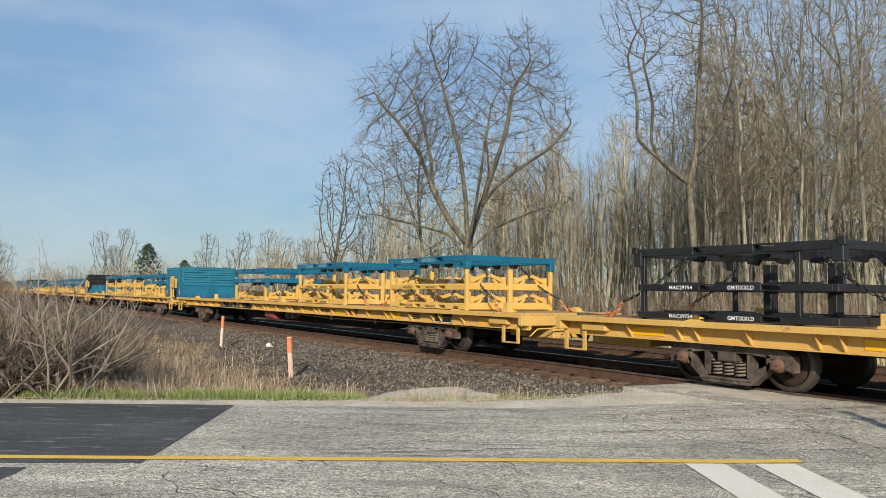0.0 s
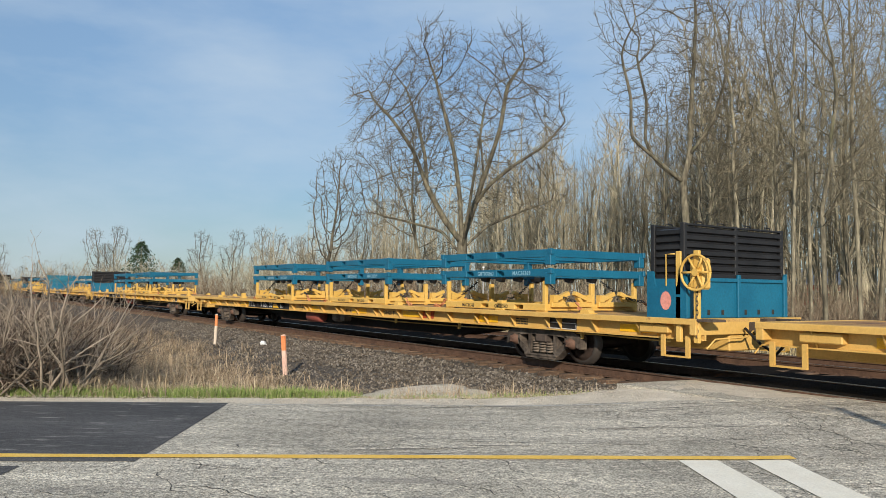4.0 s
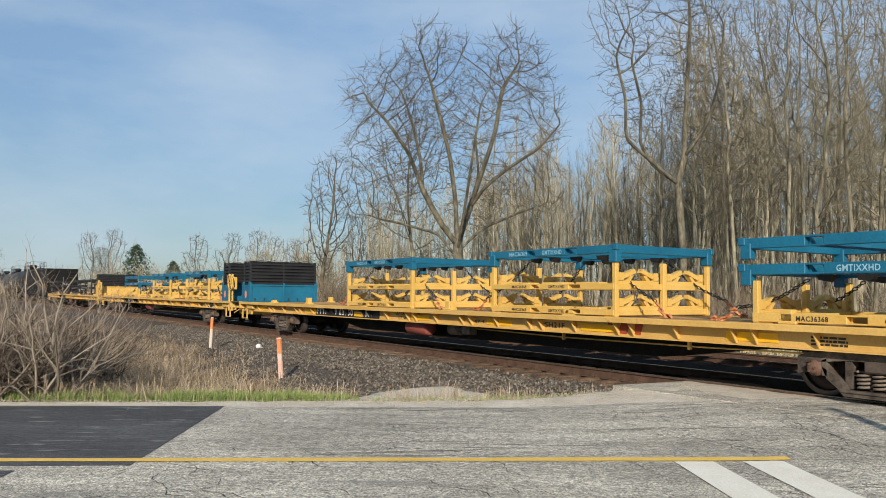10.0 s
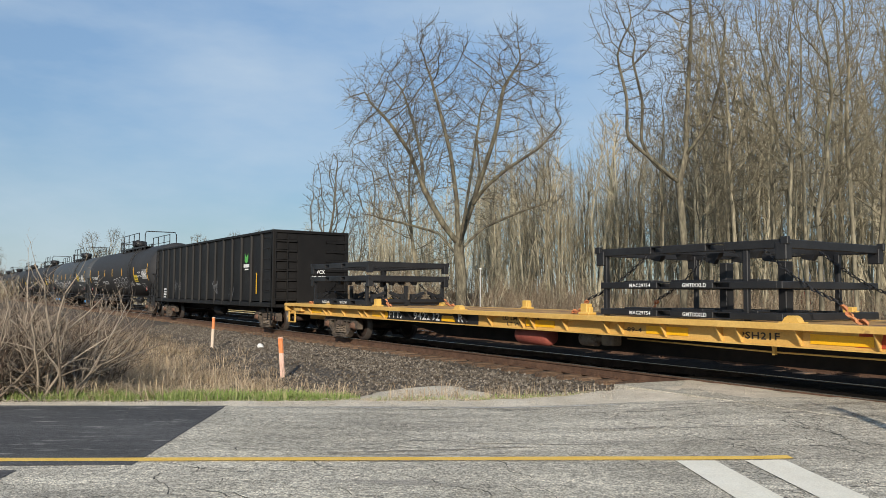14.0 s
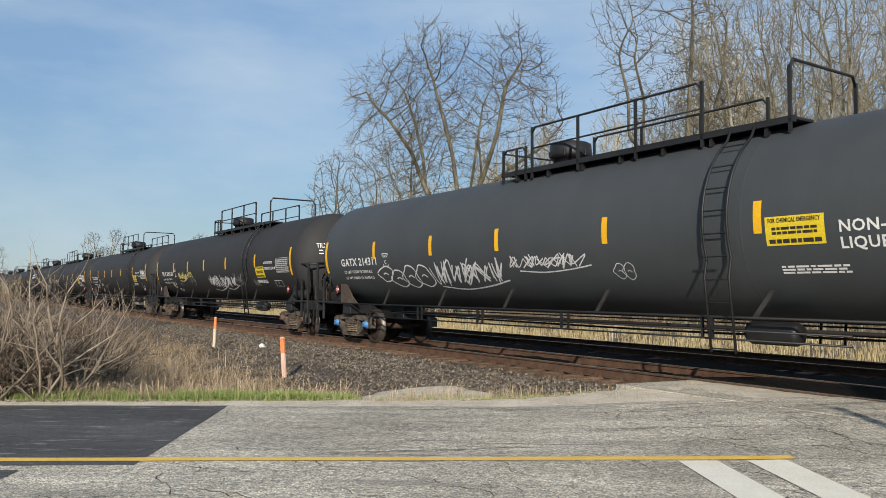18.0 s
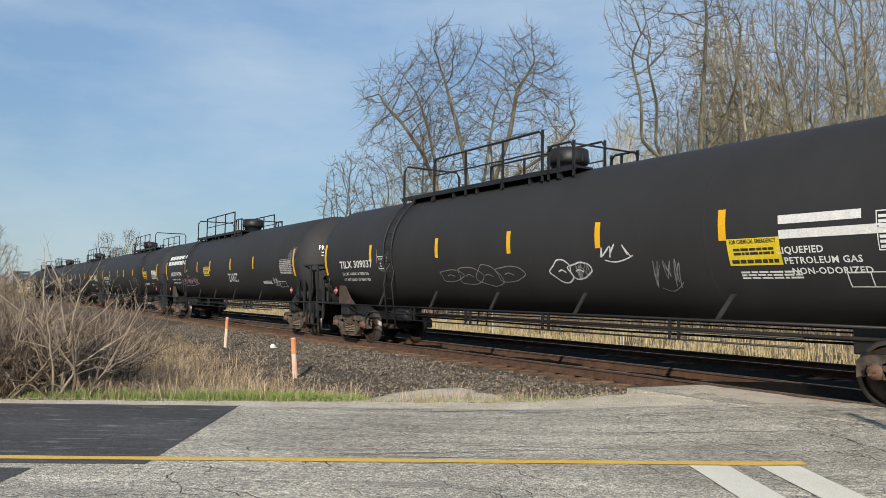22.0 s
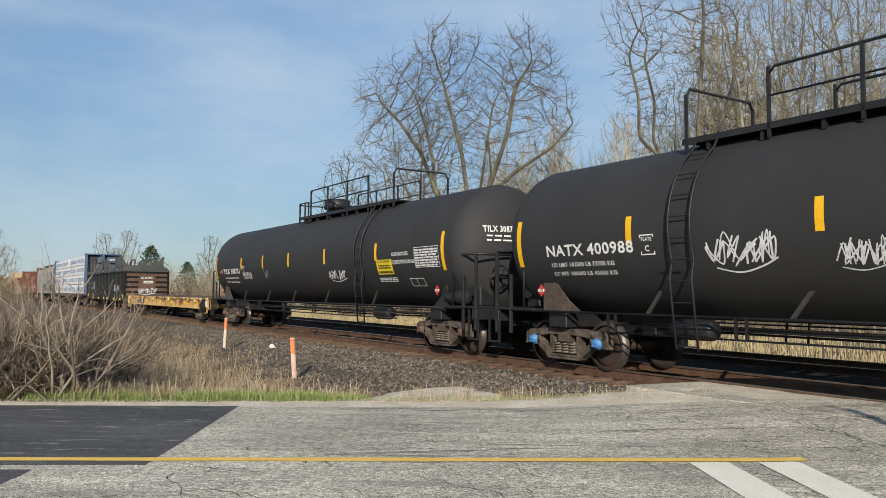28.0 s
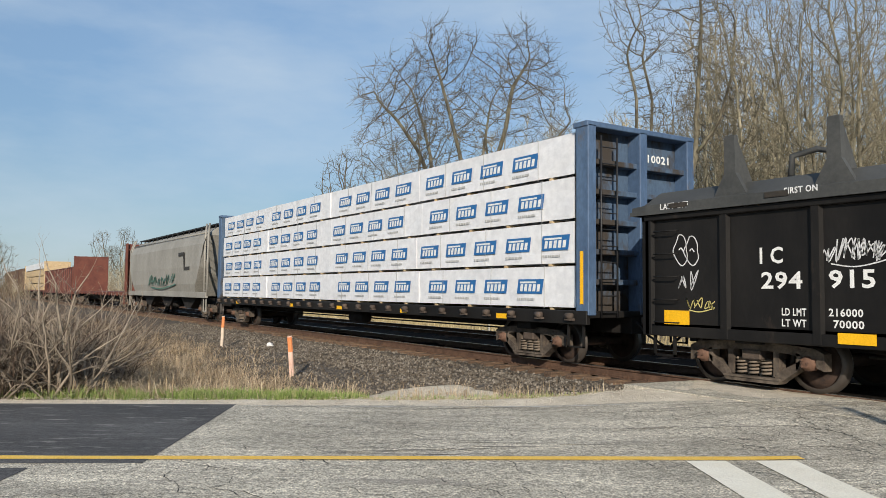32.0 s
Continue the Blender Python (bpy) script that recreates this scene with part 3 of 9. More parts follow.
def bed_z(x, y):
    u, v = road_uv(x, y)
    z = bank_z(y) - 0.25 * smooth_step(-5.2, -6.4, y + 0.5 * noise.noise((x * 0.35, 0.2, 8.8)) - 0.10 * max(0.0, -14 - x)) * (1 if y < -4 else 0) + 0.05 * noise.noise((x * 1.1, y * 1.1, 2.2)) + (0.03 * noise.noise((x * 4, y * 4, 5.5)) if -60 < x < 8 else 0)
    return z


b.add([(x, y, bed_z(x, y)) for x in bx for y in by], [(i * len(by) + j, (i + 1) * len(by) + j, (i + 1) * len(by) + j + 1, i * len(by) + j + 1) for i in range(len(bx) - 1) for j in range(len(by) - 1)], True)
# greasy stone under the trains, its colour blackened further for their shade
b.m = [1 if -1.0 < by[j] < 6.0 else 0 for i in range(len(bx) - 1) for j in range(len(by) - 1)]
tagged(new("ballast_bed", b.mesh("ballast_bed", ["ballast", "grease_and_shade"])), "dark grey crushed stone ballast under both tracks", "ballast", kind="structure")

# low pad of pale gravel spilled against the ballast
pad = Shape()
RINGS, SPOKES = 9, 40


def pad_point(i, k):
    a = 2 * math.pi * k / SPOKES
    t = i / RINGS
    rim = 1.0 + 0.16 * noise.noise((math.cos(a) * 1.7, math.sin(a) * 1.7, 4.4)) + 0.05 * noise.noise((math.cos(a) * 6, math.sin(a) * 6, 1.4))
    x, y = road_xy(2.62 + 1.28 * t * rim * math.cos(a) - 0.15 * t * math.sin(a), 5.95 + 1.30 * t * rim * math.sin(a))
    return x, y, max(bed_z(x, y), land_z(x, y)) + 0.10 * (1 - t ** 4) - 0.03 * t + 0.012 * noise.noise((x * 6, y * 6, 3.0))


pad.add([pad_point(i, k) for i in range(RINGS + 1) for k in range(SPOKES)], [(i * SPOKES + k, i * SPOKES + (k + 1) % SPOKES, (i + 1) * SPOKES + (k + 1) % SPOKES, (i + 1) * SPOKES + k) for i in range(RINGS) for k in range(SPOKES)], True)
tagged(new("gravel_pad", pad.mesh("gravel_pad", "gravel")), "low pad of pale grey gravel beside the ballast", "gravel", kind="structure")

# asphalt between and beside the rails where the road crosses
cross = Shape()
for y0, y1 in ((-2.2, -0.85), (-0.66, 0.66), (0.85, 3.42), (3.61, 4.93), (5.12, 6.6)):
    pts = []
    for y in (y0, y1):
        for v in (4.8 if y < -2 else 5.35 if y < -0.8 else 5.6 if y < 0.8 else 5.4, -4.2):
            uu = (y - ROAD_O[1] - v * ROAD_N[1]) / ROAD_E[1]
            x = road_xy(uu, v)[0]
            pts.append((x, y, road_z(x, y) + 0.006 if y < -2 else -0.045 if y < -0.7 else -0.012))
    for k in range(10):
        a, c = k / 10, (k + 1) / 10
        q = [tuple(Vector(pts[0]).lerp(Vector(pts[1]), a)), tuple(Vector(pts[0]).lerp(Vector(pts[1]), c)), tuple(Vector(pts[2]).lerp(Vector(pts[3]), c)), tuple(Vector(pts[2]).lerp(Vector(pts[3]), a))]
        cross.add(q + [(x, y, z - 0.15) for x, y, z in q], [(0, 1, 2, 3), (0, 1, 5, 4), (1, 2, 6, 5), (2, 3, 7, 6), (3, 0, 4, 7)])
# strips between the rails coloured near black to stand for the train's shade
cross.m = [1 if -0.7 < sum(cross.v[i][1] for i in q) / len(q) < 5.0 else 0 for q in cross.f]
tagged(new("crossing_pavement", cross.mesh("crossing_pavement", ["asphalt", "grease_and_shade"])), "asphalt fill between the rails of the level crossing", "pavement", kind="structure")

# rails
prof = [(-0.07, -0.17), (0.07, -0.17), (0.07, -0.157), (0.012, -0.14), (0.010, -0.045), (0.036, -0.03), (0.036, -0.006), (-0.036, -0.006), (-0.036, -0.03), (-0.010, -0.045), (-0.012, -0.14), (-0.07, -0.157)]
for y0, tag in ((0.0, "near"), (4.27, "far")):
    track = tagged(new("railway_track"), "rusty steel railway track on wooden ties in dark ballast", "railway track", kind="structure")
    for side in (-0.753, 0.753):
        s = Shape().prism([(y0 + side + a, c) for a, c in prof], 0, -420, 120)
        part("rail", s, "rail", track, "rusty brown steel rail")
        h = Shape().box(-420, 120, y0 + side - 0.034, y0 + side + 0.034, -0.0065, 0.0)
        part("rail_head", h, "rail_top", track, "bright worn running surface of the rail")
    tie = Shape().box(-0.115, 0.115, -1.3, 1.3, -0.34, -0.155, 0.01)
    for side in (-0.753, 0.753):
        tie.slot = 1
        tie.box(-0.09, 0.09, side - 0.19, side + 0.19, -0.157, -0.142)
        for a in (-0.11, 0.11):
            for c in (-0.05, 0.05):
                tie.box(c - 0.012, c + 0.012, side + a - 0.015, side + a + 0.015, -0.145, -0.118)
    tie_mesh = tie.mesh("tie", ["tie", "rail"])
    rest = Shape()
    rr = random.Random(11 + int(y0))
    for k in range(330):
        x = 4.0 - k * 0.53
        if k < 150:
            part("tie", tie_mesh, None, track, at=pose(x + rr.uniform(-0.03, 0.03), y0 + rr.uniform(-0.06, 0.06), rr.uniform(-0.012, 0.008), 0, 0, rr.uniform(-1.2, 1.2)))
        else:
            rest.box(x - 0.115, x + 0.115, y0 - 1.3, y0 + 1.3, -0.34, -0.155)
    tagged(part("far_ties", rest, "tie", track), kind="stuff")


# ---- the train ----
SPEED = 15.15
RIDES = []      # things that ride with the train: (thing, pose at 0 s)
WHEELS = ([], [])    # leading and trailing wheelsets


def ride(ob, x, y=0.0, z=0.0, rz=0.0):
    RIDES.append((ob, pose(x, y, z, 0, 0, rz)))
    ob.matrix_basis = pose(x, y, z, 0, 0, rz)
    return ob


def make_wheelset(r):
    s = Shape()
    s.cyl((0, -0.62, 0), (0, 0.62, 0), 0.085, n=14)
    for k in (-1, 1):
        # the outer face of the wheel, its dished plate and rim
        prof = [(0.0, 0.0), (0.0, 0.13), (0.02, 0.14), (0.055, r * 0.45), (0.045, r - 0.11), (-0.01, r - 0.07), (-0.01, r - 0.012)]
        s.slot = 0
        s.lathe([(k * (0.79 - 0.06 + a), q) for a, q in prof], 1, (0, 0, 0), 28)
        s.slot = 1
        s.lathe([(k * 0.72, r - 0.012), (k * 0.79, r - 0.006), (k * 0.79, r - 0.03)], 1, (0, 0, 0), 28)
        s.lathe([(k * 0.81, r - 0.07), (k * 0.81, r - 0.004), (k * 0.72, r), (k * 0.70, r + 0.022), (k * 0.675, r + 0.022), (k * 0.672, r - 0.07)], 1, (0, 0, 0), 28)
        s.slot = 0
        s.lathe([(k * 0.672, r - 0.07), (k * 0.70, 0.14), (k * 0.66, 0.13), (k * 0.62, 0.09)], 1, (0, 0, 0), 28)
        s.cyl((0, k * 0.79, 0), (0, k * 0.98, 0), 0.075, n=12)
    return s.mesh("wheelset", ["wheel", "tread"])


def make_sideframe(r, wb):
    """Cast side frame in the x-z plane: arched over two bearings, drooping to the spring seat, with two openings."""
    s = Shape()
    h = wb / 2
    for y0, y1 in ((-1.09, -0.91),):
        top = [(-h - 0.24, r - 0.10), (-h - 0.24, r + 0.13), (-h - 0.10, r + 0.20), (-0.42, r + 0.24), (0.42, r + 0.24), (h + 0.10, r + 0.20), (h + 0.24, r + 0.13), (h + 0.24, r - 0.10)]
        inner = [(h + 0.13, r - 0.06), (h + 0.12, r + 0.06), (0.36, r + 0.12), (-0.36, r + 0.12), (-h - 0.12, r + 0.06), (-h - 0.13, r - 0.06)]
        # top chord
        n = len(top)
        outline = top + inner
        s.prism(outline, 1, y0, y1)
        # pedestal jaws
        for k in (-1, 1):
            s.prism([(k * (h - 0.17), r + 0.13), (k * (h - 0.17), r - 0.10), (k * (h - 0.10), r - 0.10), (k * (h - 0.10), r + 0.10)], 1, y0, y1)
            # diagonal tension member down to the spring seat
            s.prism([(k * (h - 0.10), r + 0.02), (k * (h - 0.16), r - 0.13), (k * 0.46, r - 0.30), (k * 0.36, r - 0.26), (k * 0.40, r - 0.17)], 1, y0, y1)
            s.prism([(k * 0.33, r + 0.14), (k * 0.42, r + 0.14), (k * 0.42, r - 0.24), (k * 0.33, r - 0.24)], 1, y0 + 0.02, y1)
        s.prism([(-0.48, r - 0.28), (0.48, r - 0.28), (0.42, r - 0.34), (-0.42, r - 0.34)], 1, y0 - 0.03, y1)
        s.box(-0.46, 0.46, y0 - 0.05, y1, r - 0.285, r - 0.255)
    return s.mesh("side_frame", "truck_dust")


def make_springs(r):
    pts = []
    for i in range(37):
        a = i / 36 * 4.6 * 6.283
        pts.append((0.085 * math.cos(a), -1.01 + 0.085 * math.sin(a), r - 0.245 + 0.235 * i / 36))
    return Shape().tube(pts, 0.018, 5).mesh("coil_spring", "grime_light")


def make_cap(r):
    s = Shape()
    s.lathe([(-1.17, 0.0), (-1.17, 0.055), (-1.15, 0.075), (-1.10, 0.085), (-1.08, 0.115), (-0.96, 0.115)], 1, (0, 0, 0), 16)
    for i in range(3):
        a = i * 2.094
        s.cyl((0.05 * math.cos(a), -1.185, 0.05 * math.sin(a)), (0.05 * math.cos(a), -1.16, 0.05 * math.sin(a)), 0.018, n=6)
    return s


TRUCKS = {}
AXLE = {0.40: 0.83, 0.457: 0.889, 0.42: 0.86}    # half the wheelbase, by wheel radius
BLUE_CAP = material("blue_bearing_cap", (0.05, 0.18, 0.42), (0.08, 0.25, 0.52), 0.5, bump=0.1)
M["blue_cap"] = BLUE_CAP
M["rust_cap"] = material("rusty_bearing_cap", (0.10, 0.055, 0.037), (0.18, 0.10, 0.067), 0.8, bump=0.2)


def truck_meshes(r):
    if r not in TRUCKS:
        bol = Shape().box(-0.16, 0.16, -1.12, 1.12, r - 0.02, r + 0.13, 0.02)
        bol.box(-0.24, 0.24, -0.4, 0.4, r + 0.13, r + 0.22, 0.02)
        beam = Shape().tube([(-0.42, -0.7, r - 0.1), (-0.36, 0, r - 0.14), (-0.42, 0.7, r - 0.1)], 0.04, 6)
        beam.tube([(0.42, -0.7, r - 0.1), (0.36, 0, r - 0.14), (0.42, 0.7, r - 0.1)], 0.04, 6)
        TRUCKS[r] = dict(wheelset=make_wheelset(r), side_frame=make_sideframe(r, 2 * AXLE[r]), springs=make_springs(r), cap=make_cap(r).mesh("bearing_cap", "rust_cap"),
                         cap_blue=make_cap(r).mesh("bearing_cap", "blue_cap"), bolster=bol.mesh("bolster", "grime"), beam=beam.mesh("brake_beam", "under"))
    return TRUCKS[r]


def add_truck(car, x, r=0.40, blue=False):
    t = new("truck")
    t.parent = car
    t.matrix_basis = Matrix.Translation((x, 0, 0))
    tagged(t, "two-axle wagon truck with cast side frames")
    k = truck_meshes(r)
    flip = pose(0, 0, 0, 0, 0, 180)
    part("side_frame", k["side_frame"], None, t)
    part("side_frame", k["side_frame"], None, t, at=flip)
    for dx in (-0.20, 0.0, 0.20):
        part("coil_spring", k["springs"], None, t, at=(dx, 0, 0))
        part("coil_spring", k["springs"], None, t, at=Matrix.Translation((dx, 0, 0)) @ flip)
    part("bolster", k["bolster"], None, t)
    part("brake_beam", k["beam"], None, t)
    for i, dx in enumerate((AXLE[r], -AXLE[r])):
        w = part("wheelset", k["wheelset"], None, t, at=(dx, 0, r))
        WHEELS[i].append(w)
        part("bearing_cap", k["cap_blue" if blue else "cap"], None, t, at=(dx, 0, r))
        part("bearing_cap", k["cap_blue" if blue else "cap"], None, t, at=Matrix.Translation((dx, 0, r)) @ flip)
    return t


def add_coupler(car, x, front, reach=0.5, z=0.84):
    k = 1 if front else -1
    s = Shape()
    s.box(min(x - k * 0.5, x + k * (reach - 0.2)), max(x - k * 0.5, x + k * (reach - 0.2)), -0.07, 0.07, z - 0.09, z + 0.07, 0.015)
    s.prism([(x + k * (reach - 0.25), -0.14), (x + k * (reach - 0.25), 0.14), (x + k * (reach - 0.02), 0.17), (x + k * (reach + 0.06), 0.08), (x + k * (reach - 0.06), 0.0), (x + k * (reach + 0.02), -0.12), (x + k * (reach - 0.1), -0.17)], 2, z - 0.14, z + 0.14)
    part("coupler", s, "grime", car, "rusty cast steel coupler")
    h = Shape().tube([(x + k * 0.05, -0.25, z - 0.02), (x + k * 0.3, -0.22, z - 0.25), (x + k * (reach + 0.02), -0.12, z - 0.42)], 0.022, 6)
    part("air_hose", h, "under", car, "black rubber air hose")


# -- long flat wagons --
FLAT_B = 19.67
FLAT_F, FLAT_R = 3.72, -FLAT_B - 3.72
DECK = 0.97
gus = Shape().prism([(-1.375, 0.925), (-1.17, 0.925), (-1.17, 0.66), (-1.20, 0.66)], 0, -0.009, 0.009)
GUSSET = gus.mesh("gusset", "wagon_yellow")
gus2 = Shape().prism([(1.375, 0.925), (1.17, 0.925), (1.17, 0.66), (1.20, 0.66)], 0, -0.009, 0.009)
GUSSET_DARK = GUSSET.copy()
GUSSET_DARK.materials[0] = M["black"]
GUSSET_FAR = gus2.mesh("gusset", "wagon_yellow")
ref = Shape().box(-0.42, 0.42, -1.182, -1.172, 0.70, 0.83)
REFLECTOR = ref.mesh("reflector", "reflector")
chk = Shape().prism([(-0.13, 0), (0.13, 0), (0.09, 0.07), (0.04, 0.10), (-0.04, 0.10), (-0.09, 0.07)], 1, -0.07, 0.07)
chk.box(-0.15, 0.15, -0.11, 0.11, 0.0, 0.015)
CHOCK = chk.mesh("chock", "rack_yellow")
pin = Shape().box(-0.085, 0.085, -0.07, 0.07, 0, 0.20, 0.012).box(-0.11, 0.16, -0.10, 0.10, 0, 0.045, 0.01).box(0.085, 0.13, -0.05, 0.05, 0.03, 0.14, 0.008)
PEDESTAL = pin.mesh("pedestal", "rack_yellow")


def flat_body(car):
    s = Shape()
    s.box(FLAT_R, FLAT_F, -1.36, 1.36, DECK - 0.05, DECK - 0.004)
    part("deck", s, "deck", car, "rust-worn steel deck")
    for k in (-1, 1):
        y0, y1 = (-1.385, -1.13) if k < 0 else (1.13, 1.385)
        s = Shape().prism([(k * 1.13, DECK), (k * 1.38, DECK), (k * 1.385, DECK - 0.01), (k * 1.385, DECK - 0.09), (k * 1.373, DECK - 0.09), (k * 1.373, DECK - 0.045), (k * 1.17, DECK - 0.045), (k * 1.17, 0.655), (k * 1.24, 0.655), (k * 1.24, 0.635), (k * 1.13, 0.635)], 0, FLAT_R, FLAT_F)
        part("side_sill", s, "wagon_yellow", car)
    c = Shape().box(FLAT_R + 1.2, FLAT_F - 1.2, -0.35, 0.35, 0.55, DECK - 0.05)
    c.prism([(-2.2, 0.9), (-FLAT_B + 2.2, 0.9), (-FLAT_B + 2.2, 0.55), (-FLAT_B + 4.2, 0.28), (-4.2, 0.28), (-2.2, 0.55)], 1, -0.33, 0.33)
    part("centre_sill", c, "under", car, "dark fishbelly centre sill")
    for i in range(9):
        q = -2.6 - i * (FLAT_B - 5.2) / 8
        part("cross_bearer", Shape().box(q - 0.08, q + 0.08, -1.14, 1.14, 0.68, DECK - 0.05), "under", car)
    for q in (0, -FLAT_B):
        part("body_bolster", Shape().box(q - 0.28, q + 0.28, -1.14, 1.14, 0.62, DECK - 0.05), "under", car)
    for k, q in ((1, FLAT_F), (-1, FLAT_R)):
        e = Shape().box(min(q, q - k * 0.12), max(q, q - k * 0.12), -1.38, 1.38, 0.72, DECK + 0.002, 0.008)
        e.box(min(q - k * 0.05, q - k * 1.5), max(q - k * 0.05, q - k * 1.5), -0.5, 0.5, 0.45, 0.72, 0.02)
        part("end_sill", e, "wagon_yellow", car)
        for ys in (-1.30, 1.30):
            st = Shape().box(q - k * 0.45 - 0.27, q - k * 0.45 + 0.27, ys - 0.025, ys + 0.025, 0.36, 0.385)
            for dx in (-0.24, 0.24):
                st.box(q - k * 0.45 + dx - 0.035, q - k * 0.45 + dx + 0.035, ys - 0.02, ys + 0.02, 0.36, 0.70)
            part("corner_step", st, "wagon_yellow", car, "yellow stirrup step")
        lev = Shape().tube([(q + k * 0.10, -1.25, 0.52), (q + k * 0.10, -1.05, 0.66), (q + k * 0.12, -0.3, 0.68), (q + k * 0.12, -0.12, 0.78)], 0.014, 6)
        part("uncoupling_lever", lev, "wagon_yellow", car)
        box_ = Shape().box(q - k * 0.9 - 0.3, q - k * 0.9 + 0.3, -1.30, -1.16, 0.72, 0.86, 0.015)
        part("tie_down_box", box_, "wagon_yellow", car)
        add_coupler(car, q, k > 0)
    add_truck(car, -0.18)
    add_truck(car, -FLAT_B - 0.18)
    # gussets in ones and twos along both sides
    xs = []
    q = FLAT_F - 0.9
    i = 0
    while q > FLAT_R + 0.6:
        xs.append(q)
        q -= (0.34, 1.05, 0.92)[i % 3]
        i += 1
    for q in xs:
        dark = -FLAT_B + 2.75 < q < -FLAT_B + 6.75
        part("gusset", GUSSET_DARK if dark else GUSSET, None, car, "gusset painted over in black" if dark else "", at=(q, 0, 0))
        part("gusset", GUSSET_FAR, None, car, at=(q, 0, 0))
    for q in (2.4, -1.9, -4.95, -7.8, -10.9, -17.3, -21.4):
        part("reflector", REFLECTOR, None, car, "yellow reflective plate", at=(q, 0, 0))
    part("reflector", Shape().box(-14.34, -13.80, -1.190, -1.180, 0.69, 0.82), "reflector", car, "yellow reflective plate")
    # brake gear under the middle
    a = Shape()
    a.lathe([(-0.5, 0.0), (-0.5, 0.15), (-0.42, 0.19), (0.42, 0.19), (0.5, 0.15), (0.5, 0.0)], 0, (-11.4, -0.85, 0.50), 16)
    part("air_reservoir", a, "reservoir", car, "red-brown air reservoir")
    a = Shape().lathe([(-0.18, 0.0), (-0.18, 0.14), (0.18, 0.14), (0.2, 0.05), (0.45, 0.04)], 0, (-9.9, -0.8, 0.52), 14)
    a.box(-9.5, -9.2, -0.95, -0.7, 0.42, 0.64, 0.03)
    part("brake_valve", a, "grime_light", car, "dusty brake cylinder and valve")
    a = Shape().tube([(-8.8, -1.0, 0.58), (-6.0, -1.02, 0.54), (-3.0, -1.02, 0.55), (1.2, -1.05, 0.60), (3.0, -1.1, 0.58)], 0.013, 5)
    for q in (-6, -3.1, 0.9):
        a.box(q - 0.02, q + 0.02, -1.06, -1.0, 0.5, 0.66)
    part("brake_rod", a, "wagon_yellow", car)
    plate = part("stencil_plate", Shape().box(0.10, 0.90, -1.185, -1.172, 0.665, 0.90), "black", car, "black consolidated stencil plate")
    for x0, x1, z0, z1 in ((0.10, 0.90, 0.665, 0.677), (0.10, 0.90, 0.775, 0.785), (0.48, 0.49, 0.785, 0.90), (0.89, 0.90, 0.677, 0.775)):
        part("white_rule", Shape().box(x0, x1, -1.188, -1.1852, z0, z1), "white", plate)


M["reservoir"] = material("red_oxide_paint", (0.24, 0.055, 0.04), (0.33, 0.09, 0.065), 0.7, bump=0.15)
M["red_mark"] = material("red_stencil", (0.33, 0.05, 0.02), (0.42, 0.08, 0.03), 0.7, bump=0.05)


def flat_marks(car, mark, number, tail, seed):
    rd = random.Random(seed)
    p_ = Shape().box(-FLAT_B + 2.75, -FLAT_B + 6.75, -1.178, -1.171, 0.66, 0.90)
    part("number_panel", p_, "black", car, "black number panel")
    x0 = -FLAT_B + 2.85
    for word, hg, dx, wd in ((mark, 0.17, 0.0, 0.82), (number, 0.17, 1.22, 1.17), (tail, 0.17, 3.14, 0.34)):
        w = Shape()
        write(w, word, hg, flat_map(x0 + dx, 0.70, -1.183), wd)
        part("lettering", w, "white", car, "white stencilled wagon number")
    d = Shape()
    write(d, "LD LMT 153000", 0.075, flat_map(-FLAT_B + 7.6, 0.80, -1.175), 1.15)
    write(d, "LT WT 67000", 0.075, flat_map(-FLAT_B + 7.75, 0.69, -1.175), 1.0)
    write(d, "1-89-4", 0.07, flat_map(-FLAT_B + 10.9, 0.72, -1.175), 0.45)
    write(d, "PSH21F", 0.10, flat_map(-FLAT_B + 13.2, 0.72, -1.175), 0.65)
    bars(d, flat_map(-1.0, 0, -1.175), 0, 0.70, 0.5, 0.14, 3, rd)
    part("stencils", d, "ink", car, "black stencilled data")
    lg = Shape()
    for k in range(3):
        q = -FLAT_B + 14.9 + k * 0.30
        lg.prism([(q, 0.69), (q + 0.19, 0.69), (q + 0.25, 0.87), (q + 0.06, 0.87)], 1, -1.177, -1.171)
    part("emblem", lg, "red_mark", car, "faded red emblem shapes")


